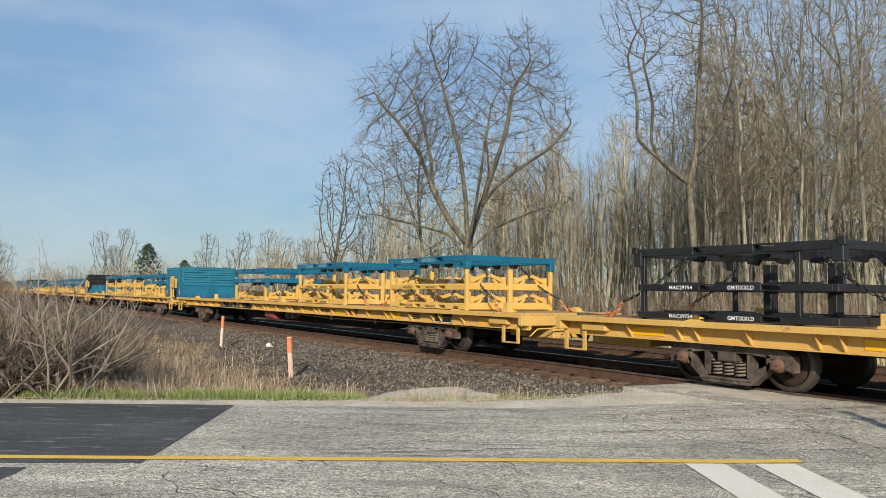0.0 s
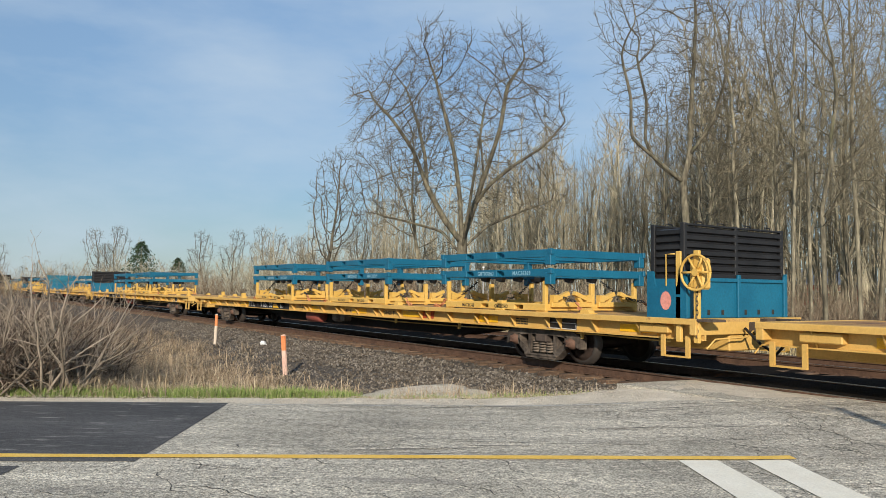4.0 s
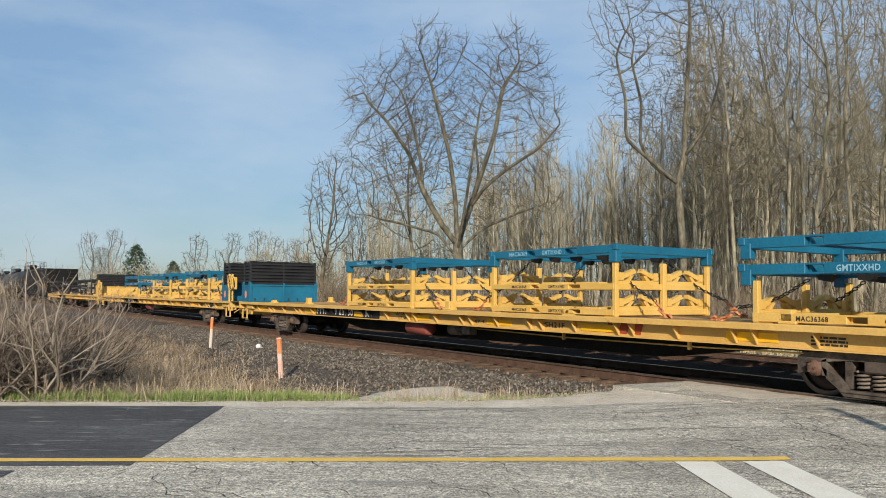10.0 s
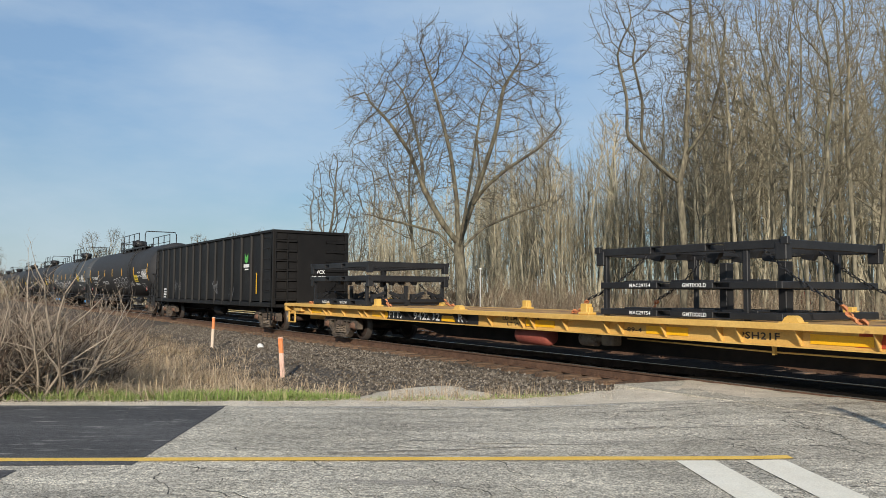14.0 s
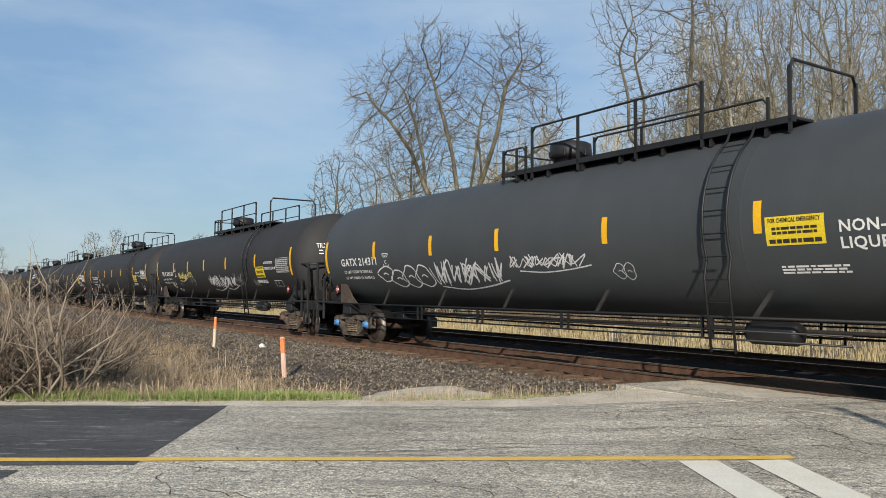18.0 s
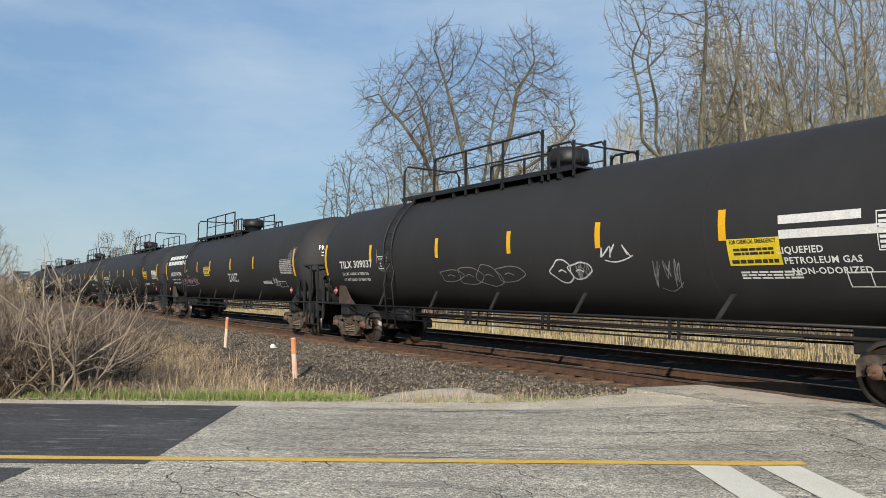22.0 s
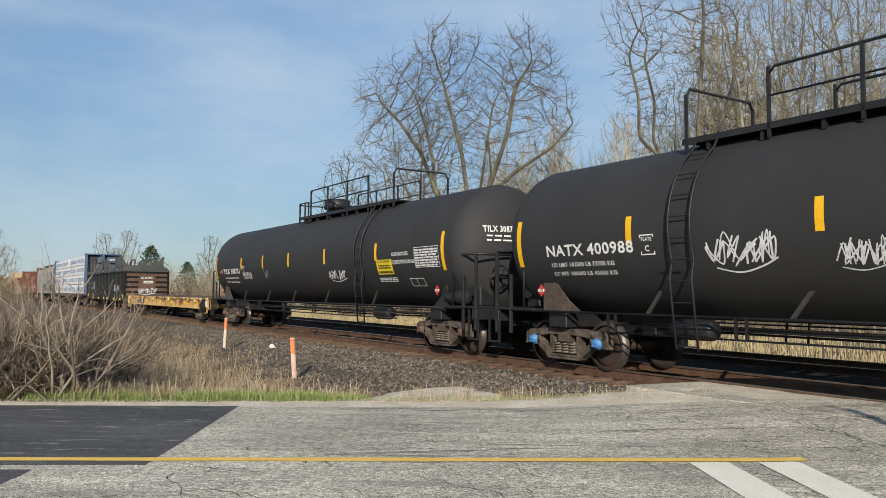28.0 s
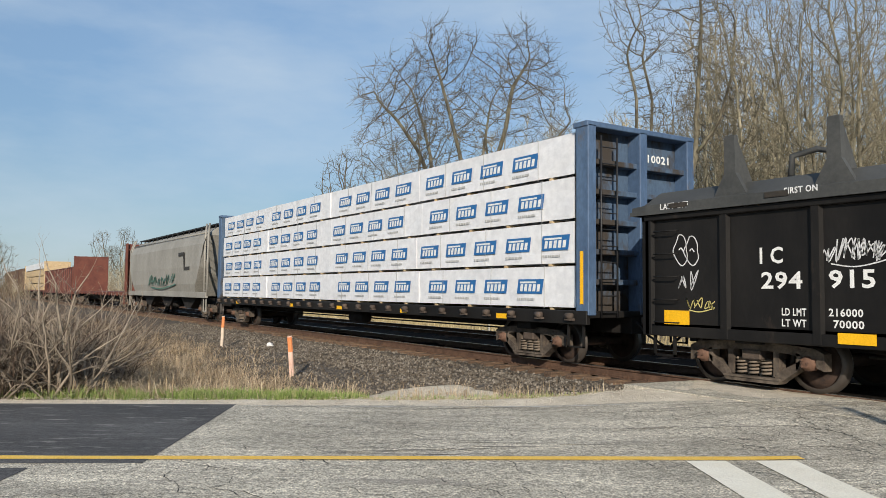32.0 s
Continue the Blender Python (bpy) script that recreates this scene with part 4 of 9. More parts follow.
def brake_stand(car):
    x = FLAT_F - 0.15
    s = Shape()
    for dx in (-0.22, 0.12):
        s.box(x + dx - 0.05, x + dx + 0.05, -1.33, -1.27, 0.60, 2.02, 0.008)
    s.tube([(x - 0.30, -1.3, 1.15), (x - 0.48, -1.3, 1.15), (x - 0.48, -1.3, 1.98), (x - 0.30, -1.3, 1.98)], 0.014, 6)
    s.box(x - 0.02, x + 0.26, -1.32, -1.14, 1.42, 1.9, 0.03)
    part("brake_stand", s, "rack_yellow", car, "yellow hand brake stand with guard rails")
    w = Shape()
    ring = [(x + 0.15 + 0.27 * math.cos(i * math.pi / 12), -1.38, 1.68 + 0.27 * math.sin(i * math.pi / 12)) for i in range(25)]
    w.tube(ring, 0.022, 6)
    for i in range(6):
        a = i * math.pi / 3
        w.tube([(x + 0.15, -1.36, 1.68), (x + 0.15 + 0.26 * math.cos(a), -1.38, 1.68 + 0.26 * math.sin(a))], 0.02, 5)
    w.cyl((x + 0.15, -1.40, 1.68), (x + 0.15, -1.3, 1.68), 0.06, n=10)
    part("brake_wheel", w, "rack_yellow", car, "spoked yellow hand brake wheel")
    ch = Shape()
    for i in range(11):
        z = 1.42 - i * 0.07
        ch.tube([(x + 0.14 + 0.02 * math.cos(a_) * (i % 2), -1.33 + 0.02 * math.cos(a_) * (1 - i % 2), z + 0.045 * math.sin(a_)) for a_ in [j * 0.785 for j in range(9)]], 0.008, 4)
    part("chain", ch, "grime", car, "rusty brake chain")
    st = Shape().box(x - 0.1, x + 0.45, -1.36, -1.05, 0.93, 0.97, 0.008)
    part("brake_step", st, "grime", car)


def deck_fittings(car, xs):
    for i, q in enumerate(xs):
        part("chock" if i % 2 else "pedestal", CHOCK if i % 2 else PEDESTAL, None, car, at=(q, -1.20, DECK))
        part("chock" if (i + 1) % 2 else "pedestal", CHOCK if (i + 1) % 2 else PEDESTAL, None, car, at=(q - 0.5, 1.15, DECK))


# -- the loads: stacked steel skids, crates and hold-down chains --
def skid_frame(z, L, h, mat, thing_, name, mark="", ink=None, pockets=(-0.60, -0.36, 0.47, 0.80), words=(-1.15, -0.15), word_w=0.56):
    """A rectangular frame with two fork pockets in each side beam, corner castings and cross beams."""
    hx, hy = L / 2, 1.27
    s = Shape()
    for k in (-1, 1):
        y0, y1 = sorted((k * hy, k * (hy - 0.09)))
        cuts = [-hx + 0.08, *pockets, hx - 0.08]
        for a, c in ((0, 1), (2, 3), (4, 5)):
            s.box(cuts[a], cuts[c], y0, y1, z, z + h, 0.008)
        for a in (1, 3):
            s.box(cuts[a], cuts[a + 1], y0, y1, z + h * 0.82, z + h, 0.004)
            s.box(cuts[a], cuts[a + 1], y0, y1, z, z + h * 0.18, 0.004)
        s.box(*sorted((k * (hx - 0.09), k * hx)), -hy, hy, z, z + h, 0.008)
    for q in pockets:
        s.box(q - 0.03, q + 0.03, -hy + 0.09, hy - 0.09, z + 0.01, z + h - 0.02)
    fr = part(name, s, mat, thing_)
    if mark:
        for word, x in zip(mark, words):
            w = Shape()
            write(w, word, h * 0.56, flat_map(x, z + h * 0.22, -hy - 0.004), word_w)
            part("stencil", w, ink, fr)
    return fr


def saddle_pair(x, z, mat, parent):
    for yc in (-0.62, 0.62):
        s = Shape()
        s.box(x - 0.05, x + 0.05, yc - 0.52, yc + 0.52, z, z + 0.10, 0.008)
        for k in (-1, 1):
            s.prism([(yc + k * 0.50, z + 0.10), (yc + k * 0.38, z + 0.10), (yc + k * 0.38, z + 0.24), (yc + k * 0.50, z + 0.24)], 0, x - 0.06, x + 0.06)
            s.prism([(yc + k * 0.40, z + 0.20), (yc + k * 0.36, z + 0.13), (yc + k * 0.06, z + 0.24), (yc + k * 0.10, z + 0.31)], 0, x - 0.05, x + 0.05)
            s.prism([(yc + k * 0.30, z + 0.10), (yc + k * 0.20, z + 0.10), (yc + k * 0.12, z + 0.19), (yc + k * 0.20, z + 0.19)], 0, x - 0.045, x + 0.045)
        part("saddle", s, mat, parent)


def posts(z0, z1, L, mat, thing_, w=0.085, mid=True):
    hx, hy = L / 2 - 0.06, 1.22
    for kx in (-1, 1):
        for ky in (-1, 1):
            s = Shape().box(kx * hx - w / 2, kx * hx + w / 2, ky * hy - w / 2, ky * hy + w / 2, z0, z1, 0.008)
            s.prism([(kx * hx, z0), (kx * (hx - 0.26), z0), (kx * hx, z0 + 0.22)], 1, ky * hy - 0.02, ky * hy + 0.02)
            part("corner_post", s, mat, thing_)
        if mid:
            s = Shape().box(kx * hx - 0.04, kx * hx + 0.04, -0.05, 0.05, z0, z1 * 0.93, 0.006)
            part("centre_post", s, mat, thing_)


def corner_brackets(z, L, h, mat, thing_):
    hx, hy = L / 2, 1.28
    for kx in (-1, 1):
        for ky in (-1, 1):
            s = Shape().box(*sorted((kx * (hx + 0.02), kx * (hx - 0.15))), *sorted((ky * (hy + 0.01), ky * (hy - 0.13))), z - h, z + 0.10, 0.01)
            s.box(*sorted((kx * (hx + 0.05), kx * (hx - 0.06))), *sorted((ky * (hy + 0.02), ky * (hy - 0.05))), z + 0.07, z + 0.18, 0.008)
            part("corner_bracket", s, mat, thing_)


def hooks(z, L, mat, thing_):
    for q in (-0.9, -0.35, 0.25, 0.95):
        for yy in (-0.75, 0.7):
            s = Shape().prism([(q - 0.13, z), (q + 0.13, z), (q + 0.07, z - 0.10), (q - 0.10, z - 0.07)], 1, yy - 0.05, yy + 0.05)
            part("hanger", s, mat, thing_)


def chain_run(pts, mat, parent, r=0.013):
    s = Shape()
    p0, p1 = Vector(pts[0]), Vector(pts[1])
    n = max(3, int((p1 - p0).length / 0.075))
    d = (p1 - p0).normalized()
    a = d.orthogonal().normalized()
    b_ = d.cross(a)
    for i in range(n):
        c = p0.lerp(p1, (i + 0.5) / n) - Vector((0, 0, 0.10)) * math.sin(math.pi * (i + 0.5) / n)
        e = a if i % 2 else b_
        s.tube([c + d * 0.05 * math.cos(t_) + e * 0.025 * math.sin(t_) for t_ in [j * 1.047 for j in range(7)]], r * 0.8, 3)
    part("chain", s, mat, parent, "hold-down chain")


RACK_L = 3.36


def rack_tall(top, low, mark_ink, label, seed):
    """Two saddle tiers under a top frame."""
    t = thing("skid_stack", label, "skid stack", "skid stacks on the flat wagons")
    dark = low == "black"
    RACK_L = 3.58 if dark else 3.54
    for z in (0.02, 0.47):
        fr = skid_frame(z, RACK_L - 0.12, 0.105, low, t, "tier_frame", ("MAC29754" if dark else "MAC36368", "GMTIXXLD" if dark else "GMTIXXHD"), mark_ink, (-0.48, -0.22, 0.59, 0.88), (-1.06, 0.03), 0.45)
        if dark:
            for x in (-0.35, 0.75):
                part("pillar", Shape().box(x - 0.07, x + 0.07, 0.25, 0.45, z, z + 0.45, 0.01), low, fr)
        for x in (() if dark else (-RACK_L / 2 + 0.13, RACK_L / 2 - 0.13)):
            saddle_pair(x, z + 0.06, low, fr)
        for x in (-0.95, 0.05, 1.0):
            part("rest_plate", Shape().box(x - 0.3, x + 0.3, -1.2, -0.9, z + 0.10, z + 0.135, 0.008), low, fr)
    if dark:
        for x in (-RACK_L / 2 + 0.14, RACK_L / 2 - 0.66):
            for y in (-1.2, 1.2):
                part("corner_post", Shape().box(x - 0.04, x + 0.04, y - 0.04, y + 0.04, 0.0, 1.04, 0.008).prism([(x, 0.80), (x + 0.04, 1.04), (x - 0.20, 1.04)], 1, y - 0.015, y + 0.015), low, t)
    else:
        posts(0.0, 1.02, RACK_L, low, t)
    top_z = 1.03 if dark else 1.10
    skid_frame(top_z, RACK_L, 0.125 if dark else 0.145, top, t, "top_frame", ("MAC36369", "GMTIXXHD"), "pale_teal" if top == "teal" else "black")
    corner_brackets(top_z - 0.02, RACK_L, 0.14, top, t)
    hooks(top_z, RACK_L, "black", t)
    for ky in (-1, 1):
        for kx in (-1, 1):
            top_, low_ = Vector((kx * (RACK_L / 2 - 0.7), ky * 0.75, 1.08)), Vector((kx * (RACK_L / 2 + 0.95), ky * 1.0, 0.05))
            chain_run([top_, top_.lerp(low_, 0.78)], "black", t)
            chain_run([top_.lerp(low_, 0.78), low_], "chain", t, 0.03)
    return t


def rack_double(top, low, mark_ink, label, seed):
    """One saddle tier with short posts under two frames."""
    t = thing("skid_stack", label, "skid stack", "skid stacks on the flat wagons")
    RACK_L = 3.74
    fr = skid_frame(0.02, RACK_L - 0.30, 0.125, low, t, "tier_frame", ("MAC36368", "GMTIXXHD"), mark_ink, (-0.36, -0.10, 0.78, 1.05), (-1.05, 0.12), 0.45)
    for x in (-RACK_L / 2 + 0.13, RACK_L / 2 - 0.13):
        saddle_pair(x, 0.09, low, fr)
    for x in (-0.95, 0.05, 1.0):
        part("rest_plate", Shape().box(x - 0.3, x + 0.3, -1.2, -0.9, 0.125, 0.16, 0.008), low, fr)
    posts(0.0, 0.60, RACK_L - 0.28, low, t, mid=True)
    for z in (0.68, 1.055):
        skid_frame(z, RACK_L, 0.15, top, t, "top_frame", ("GMTIXXHD", "MAC36369") if z < 1 else "", "pale_teal" if top == "teal" else "black", (-0.91, -0.65, 0.18, 0.44), (-0.48, 0.72))
        corner_brackets(z - 0.02, RACK_L, 0.13, top, t)
    hooks(0.68, RACK_L, "black", t)
    for ky in (-1, 1):
        for kx in (-1, 1):
            top_, low_ = Vector((kx * (RACK_L / 2 - 0.7), ky * 0.75, 0.62)), Vector((kx * (RACK_L / 2 + 0.75), ky * 1.0, 0.05))
            chain_run([top_, top_.lerp(low_, 0.72)], "black", t)
            chain_run([top_.lerp(low_, 0.72), low_], "chain", t, 0.03)
    return t


M["chain"] = material("orange_chain", (0.40, 0.14, 0.06), (0.55, 0.24, 0.10), 0.7, scale=8, bump=0.1)


def rib_profile(k, out, z0, n):
    pts = [(k * (out - 0.10), z0)]
    for i in range(n):
        z = z0 + i * 0.12
        pts += [(k * (out - 0.07), z), (k * (out - 0.02), z + 0.02), (k * (out - 0.02), z + 0.085), (k * (out - 0.07), z + 0.105)]
    return pts + [(k * (out - 0.10), z0 + n * 0.12 - 0.01)]


def crate(base, top, label):
    """A tall narrow bin across the wagon: solid lower half, ribbed panels above."""
    t = thing("steel_bin", label, "steel bin", "bins at the wagon ends")
    L, W = 0.72, 1.30
    s = Shape()
    s.box(-L / 2, L / 2, -W, W, 0.0, 0.62, 0.01)
    for kx in (-1, 1):
        for y in (-W + 0.03, 0.0, W - 0.03):
            s.box(*sorted((kx * L / 2, kx * (L / 2 + 0.035))), y - 0.04, y + 0.04, 0.0, 0.70, 0.006)
        s.box(*sorted((kx * L / 2, kx * (L / 2 + 0.03))), -W, W, 0.58, 0.64, 0.006)
    for ky in (-1, 1):
        s.prism([(-L / 2 - 0.03, 0.0), (L / 2 + 0.03, 0.0), (L / 2 + 0.03, 0.74), (L / 2 - 0.10, 0.74), (L / 2 - 0.14, 0.50), (-L / 2 + 0.14, 0.50), (-L / 2 + 0.10, 0.74), (-L / 2 - 0.03, 0.74)], 1, *sorted((ky * W, ky * (W + 0.03))))
        s.box(-L / 2 - 0.03, L / 2 + 0.03, *sorted((ky * (W + 0.03), ky * (W + 0.035))), 0.33, 0.37)
    part("base", s, base, t)
    for y0, y1 in ((-W + 0.05, -0.03), (0.03, W - 0.05)):
        for kx in (-1, 1):
            g_ = Shape().prism(rib_profile(kx, L / 2, 0.62, 7), 1, y0, y1)
            part("ribbed_panel", g_, top, t)
    for ky in (-1, 1):
        g_ = Shape().prism(rib_profile(ky, W, 0.47, 8), 0, -L / 2 + 0.07, L / 2 - 0.07)
        part("ribbed_panel", g_, top, t)
    f_ = Shape()
    for kx in (-1, 1):
        for y in (-W + 0.03, 0, W - 0.03):
            f_.box(kx * (L / 2 - 0.06) - 0.04, kx * (L / 2 - 0.06) + 0.04, y - 0.035, y + 0.035, 0.6, 1.50, 0.006)
        f_.box(kx * (L / 2 - 0.06) - 0.045, kx * (L / 2 - 0.06) + 0.045, -W, W, 1.46, 1.49, 0.004)
        for y in (-0.9, -0.35, 0.35, 0.9):
            f_.tube([(kx * (L / 2 - 0.06), y - 0.09, 1.48), (kx * (L / 2 - 0.06), y - 0.07, 1.53), (kx * (L / 2 - 0.06), y + 0.07, 1.53), (kx * (L / 2 - 0.06), y + 0.09, 1.48)], 0.012, 5)
    part("panel_frame", f_, top, t)
    for kx in (-1, 1):
        for y in (-1.1, -0.75, -0.4, 0.2, 0.55, 0.95):
            hl = Shape()
            hl.box(*sorted((kx * (L / 2 + 0.001), kx * (L / 2 + 0.006))), y - 0.03, y + 0.03, 0.05, 0.13)
            part("drain_slot", hl, "ink", t)
    if base == "teal":
        d = Shape()
        d.add([(0.11 * math.cos(i * 0.5236), -W - 0.036, 0.27 + 0.15 * math.sin(i * 0.5236)) for i in range(12)], [tuple(range(12))])
        part("painted_dot", d, "pink", t, "faded red painted dot")
    return t


def load(ob, q, first):
    ride(ob, q, 0, DECK)
    return ob


FLAT_Q = [-15.75 - 28.13 * (n - 1) for n in range(9)]
proto = thing("flat_wagon", "long yellow flat wagon with gusseted side sills", "flat wagon", "wagons of the train")
flat_body(proto)
FLATS = [proto] + [copy_thing(proto, Matrix()) for _ in range(8)]
# the copies have wheelsets of their own
for car in FLATS[1:]:
    for tr in car.children:
        if tr.name.startswith("truck"):
            for w in tr.children:
                if w.name.startswith("wheelset"):
                    WHEELS[0 if w.matrix_basis.translation.x > 0 else 1].append(w)
NUMBERS = ["25 1180", "9 73019", "9 46528", "9 65280", "9 77019", "25 4969", "9 63150", "161628", "942232"]
for i, car in enumerate(FLATS):
    ride(car, FLAT_Q[i])
    flat_marks(car, "FTTX", NUMBERS[i], "R1", 40 + i)
for i in (2, 3, 7, 8):
    brake_stand(FLATS[i])

TALL = rack_tall("teal", "rack_yellow", "ink", "yellow saddle skids stacked under one teal steel frame", 1)
DOUBLE = rack_double("teal", "rack_yellow", "ink", "two teal steel frames on a yellow saddle skid", 2)
DARK = rack_tall("black", "black", "white", "black steel saddle skids stacked under a black frame", 3)
DARK2 = rack_double("black", "black", "white", "black steel frames stacked on a low black skid", 4)
used = set()


def place(kind, q):
    ob = kind if kind.name not in used else copy_thing(kind, Matrix())
    used.add(kind.name)
    load(ob, q, False)


# centre of each stack along the train
for q in (-7.35, ):
    place(DARK, q)
for q in (-0.75, 5.85):
    place(DARK, q)
for q in (-15.9, -22.1, -55.0 - 3.5 + 0.5, -51.7, -169.3, -162.6, -192.1, -185.8):
    place(TALL, q)
for q in (-28.7, -45.2, -73.6, -79.9, -86.2, -106.4, -112.9, -128.2, -134.7, -156.5, -198.8):
    place(DOUBLE, q)
for q in (-220.1, -213.8):
    place(DARK, q)
for q in (-232.3, ):
    place(DARK2, q)
BIN_BLUE = crate("teal", "teal_light", "teal steel bin with faded ribbed panels on top")
BIN_DARK = crate("teal", "black", "teal steel bin with black ribbed panels on top")
BIN_YELL = crate("rack_yellow", "black", "yellow steel bin with black ribbed panels on top")
for q in (-38.8, -41.3, -151.2):
    place(BIN_BLUE, q)
for q in (-68.9, -123.0, -179.2, -181.6):
    place(BIN_DARK, q)
place(BIN_YELL, -209.8)
fit_x = [3.05, 1.2, -1.3, -5.6, -9.6, -13.6, -17.4, -20.3]
for i, car in enumerate(FLATS):
    deck_fittings(car, fit_x)


# -- tank wagons --
TK_B, TK_R, TK_Z = 16.2, 1.50, 2.43
M["yellow_strip"] = material("yellow_tape", (0.80, 0.42, 0.01), (0.86, 0.48, 0.015), 0.5, scale=5, fine=60, bump=0.03, stain=(0.45, 0.27, 0.05), stain_at=0.72, stain_scale=6)
M["placard_yellow"] = material("placard_yellow", (0.72, 0.53, 0.02), (0.8, 0.6, 0.03), 0.5, bump=0.03)
M["tank_grey"] = material("tank_faded_paint", (0.046, 0.052, 0.056), (0.058, 0.064, 0.069), 0.6, scale=0.7, fine=12, bump=0.025, grit=0.14, stain=(0.08, 0.084, 0.088), stain_at=0.68, stain_scale=0.6, stretch=(1, 1, 0.35), spec=0.35)
M["stay_grey"] = material("dusty_black_steel", (0.024, 0.023, 0.022), (0.05, 0.047, 0.044), 0.7, scale=4, fine=30, bump=0.1)
M["grey_panel"] = material("faded_white_panel", (0.38, 0.38, 0.37), (0.5, 0.5, 0.48), 0.6, bump=0.03)
M["spray_white"] = material("white_spray_paint", (0.5, 0.5, 0.5), (0.75, 0.75, 0.75), 0.6, scale=12, fine=60, bump=0.0, stain=(0.12, 0.12, 0.12), stain_at=0.62, stain_scale=9)
M["spray_grey"] = material("grey_spray_paint", (0.17, 0.17, 0.17), (0.3, 0.3, 0.3), 0.6, scale=12, fine=60, bump=0.0)
M["spray_yellow"] = material("pale_yellow_spray_paint", (0.5, 0.42, 0.14), (0.65, 0.56, 0.22), 0.6, scale=12, fine=60, bump=0.0)
M["spray_green"] = material("green_spray_paint", (0.05, 0.14, 0.11), (0.09, 0.2, 0.15), 0.6, scale=2, fine=60, bump=0.0, stain=(0.03, 0.03, 0.03), stain_at=0.55, stain_scale=2)
M["spray_pink"] = material("pink_spray_paint", (0.42, 0.24, 0.30), (0.58, 0.36, 0.42), 0.6, scale=12, fine=60, bump=0.0)
TM = lambda x, z: round_map(x, z, TK_R + 0.004, TK_Z)


def tank_body(car, rev):
    X = (lambda x: -TK_B - x) if rev else (lambda x: x)
    LAD = -3.2 if rev else -3.55
    s = Shape()
    head = [(0.75 * math.sin(a), TK_R * math.cos(a)) for a in [i * math.pi / 2 / 9 for i in range(10)]]
    prof = [(0.95 + a, max(r, 0.002)) for a, r in reversed(head)]
    rings = [0.95 - i * (TK_B + 1.90) / 9 for i in range(1, 9)]
    prof += [(x, TK_R) for x in rings] + [(-TK_B - 0.95 - a, max(r, 0.002)) for a, r in head]
    s.lathe(prof, 0, (0, 0, TK_Z), 56)
    part("tank_shell", s, "tank", car, "matt black cylindrical tank with rounded heads")
    # weld bands
    for x in (0.95, -3.2, -8.1, -13.0, -TK_B - 0.95):
        b_ = Shape().lathe([(-0.02, TK_R), (-0.012, TK_R + 0.0015), (0.012, TK_R + 0.0015), (0.02, TK_R)], 0, (x, 0, TK_Z), 56)
        part("weld_band", b_, "tank", car)
    # valve housing
    d = Shape().lathe([(-0.15, 0.36), (0.22, 0.36), (0.22, 0.42), (0.30, 0.44), (0.52, 0.43), (0.56, 0.36), (0.60, 0.0)], 2, (X(-8.3), 0, TK_Z + TK_R), 24)
    part("valve_housing", d, "black", car, "round black valve housing")
    for i in range(6):
        a = i * math.pi / 3
        d = Shape().box(-0.03, 0.03, -0.02, 0.02, 0.0, 0.12, 0.004)
        part("lid_bolt", d, "black", car, at=(X(-8.3) + 0.43 * math.cos(a), 0.43 * math.sin(a), TK_Z + TK_R + 0.25))
    # platform with open grating
    x0, x1 = sorted((X(-9.5), X(-2.70)))
    for ky in (-1, 1):
        p_ = Shape().box(x0, x1, *sorted((ky * 0.42, ky * 0.88)), 3.86, 3.90)
        p_.box(x0, x1, *sorted((ky * 0.86, ky * 0.90)), 3.82, 3.92)
        part("platform", p_, "black", car, "black steel walkway")
        for k in range(7 if ky < 0 else 0):
            q = x0 + (x1 - x0) * (k + 0.5) / 7
            b_ = Shape().prism([(q - 0.03, 3.86), (q + 0.03, 3.86), (q + 0.03, 3.68), (q - 0.03, 3.68)], 1, *sorted((ky * 0.78, ky * 0.86)))
            part("bracket", b_, "black", car)
        rails = (([-9.45, -9.0, -8.7], 4.40), ([-8.5, -7.15, -5.7, -4.3], 4.76))
        for xs, top in rails:
            for q in xs:
                b_ = Shape().box(X(q) - 0.025, X(q) + 0.025, *sorted((ky * 0.86, ky * 0.90)), 3.70 if q < -3 else 3.62, top)
                part("rail_post", b_, "black", car)
            t_ = Shape().tube([(X(xs[0]), ky * 0.88, top - 0.12), (X(xs[0] + 0.1), ky * 0.88, top - 0.015), (X(xs[-1] - 0.1), ky * 0.88, top - 0.015), (X(xs[-1]), ky * 0.88, top - 0.12)], 0.024, 6)
            part("top_rail", t_, "black", car)
        t_ = Shape().tube([(X(-8.5), ky * 0.88, 4.32), (X(-4.3), ky * 0.88, 4.32)], 0.018, 5)
        part("mid_rail", t_, "black", car)
        part("rail_post", Shape().box(X(-2.78) - 0.025, X(-2.78) + 0.025, *sorted((ky * 0.86, ky * 0.90)), 3.70, 4.66), "black", car)
    t_ = Shape().tube([(X(-2.78), -0.88, 4.6), (X(-2.78), -0.80, 4.76), (X(-2.78), 0.80, 4.76), (X(-2.78), 0.88, 4.6)], 0.026, 6)
    part("end_rail", t_, "black", car, "black hoop rail across the walkway end")
    t_ = Shape().tube([(X(-9.45), -0.88, 4.34), (X(-9.45), 0.88, 4.34)], 0.022, 6)
    part("end_rail", t_, "black", car)
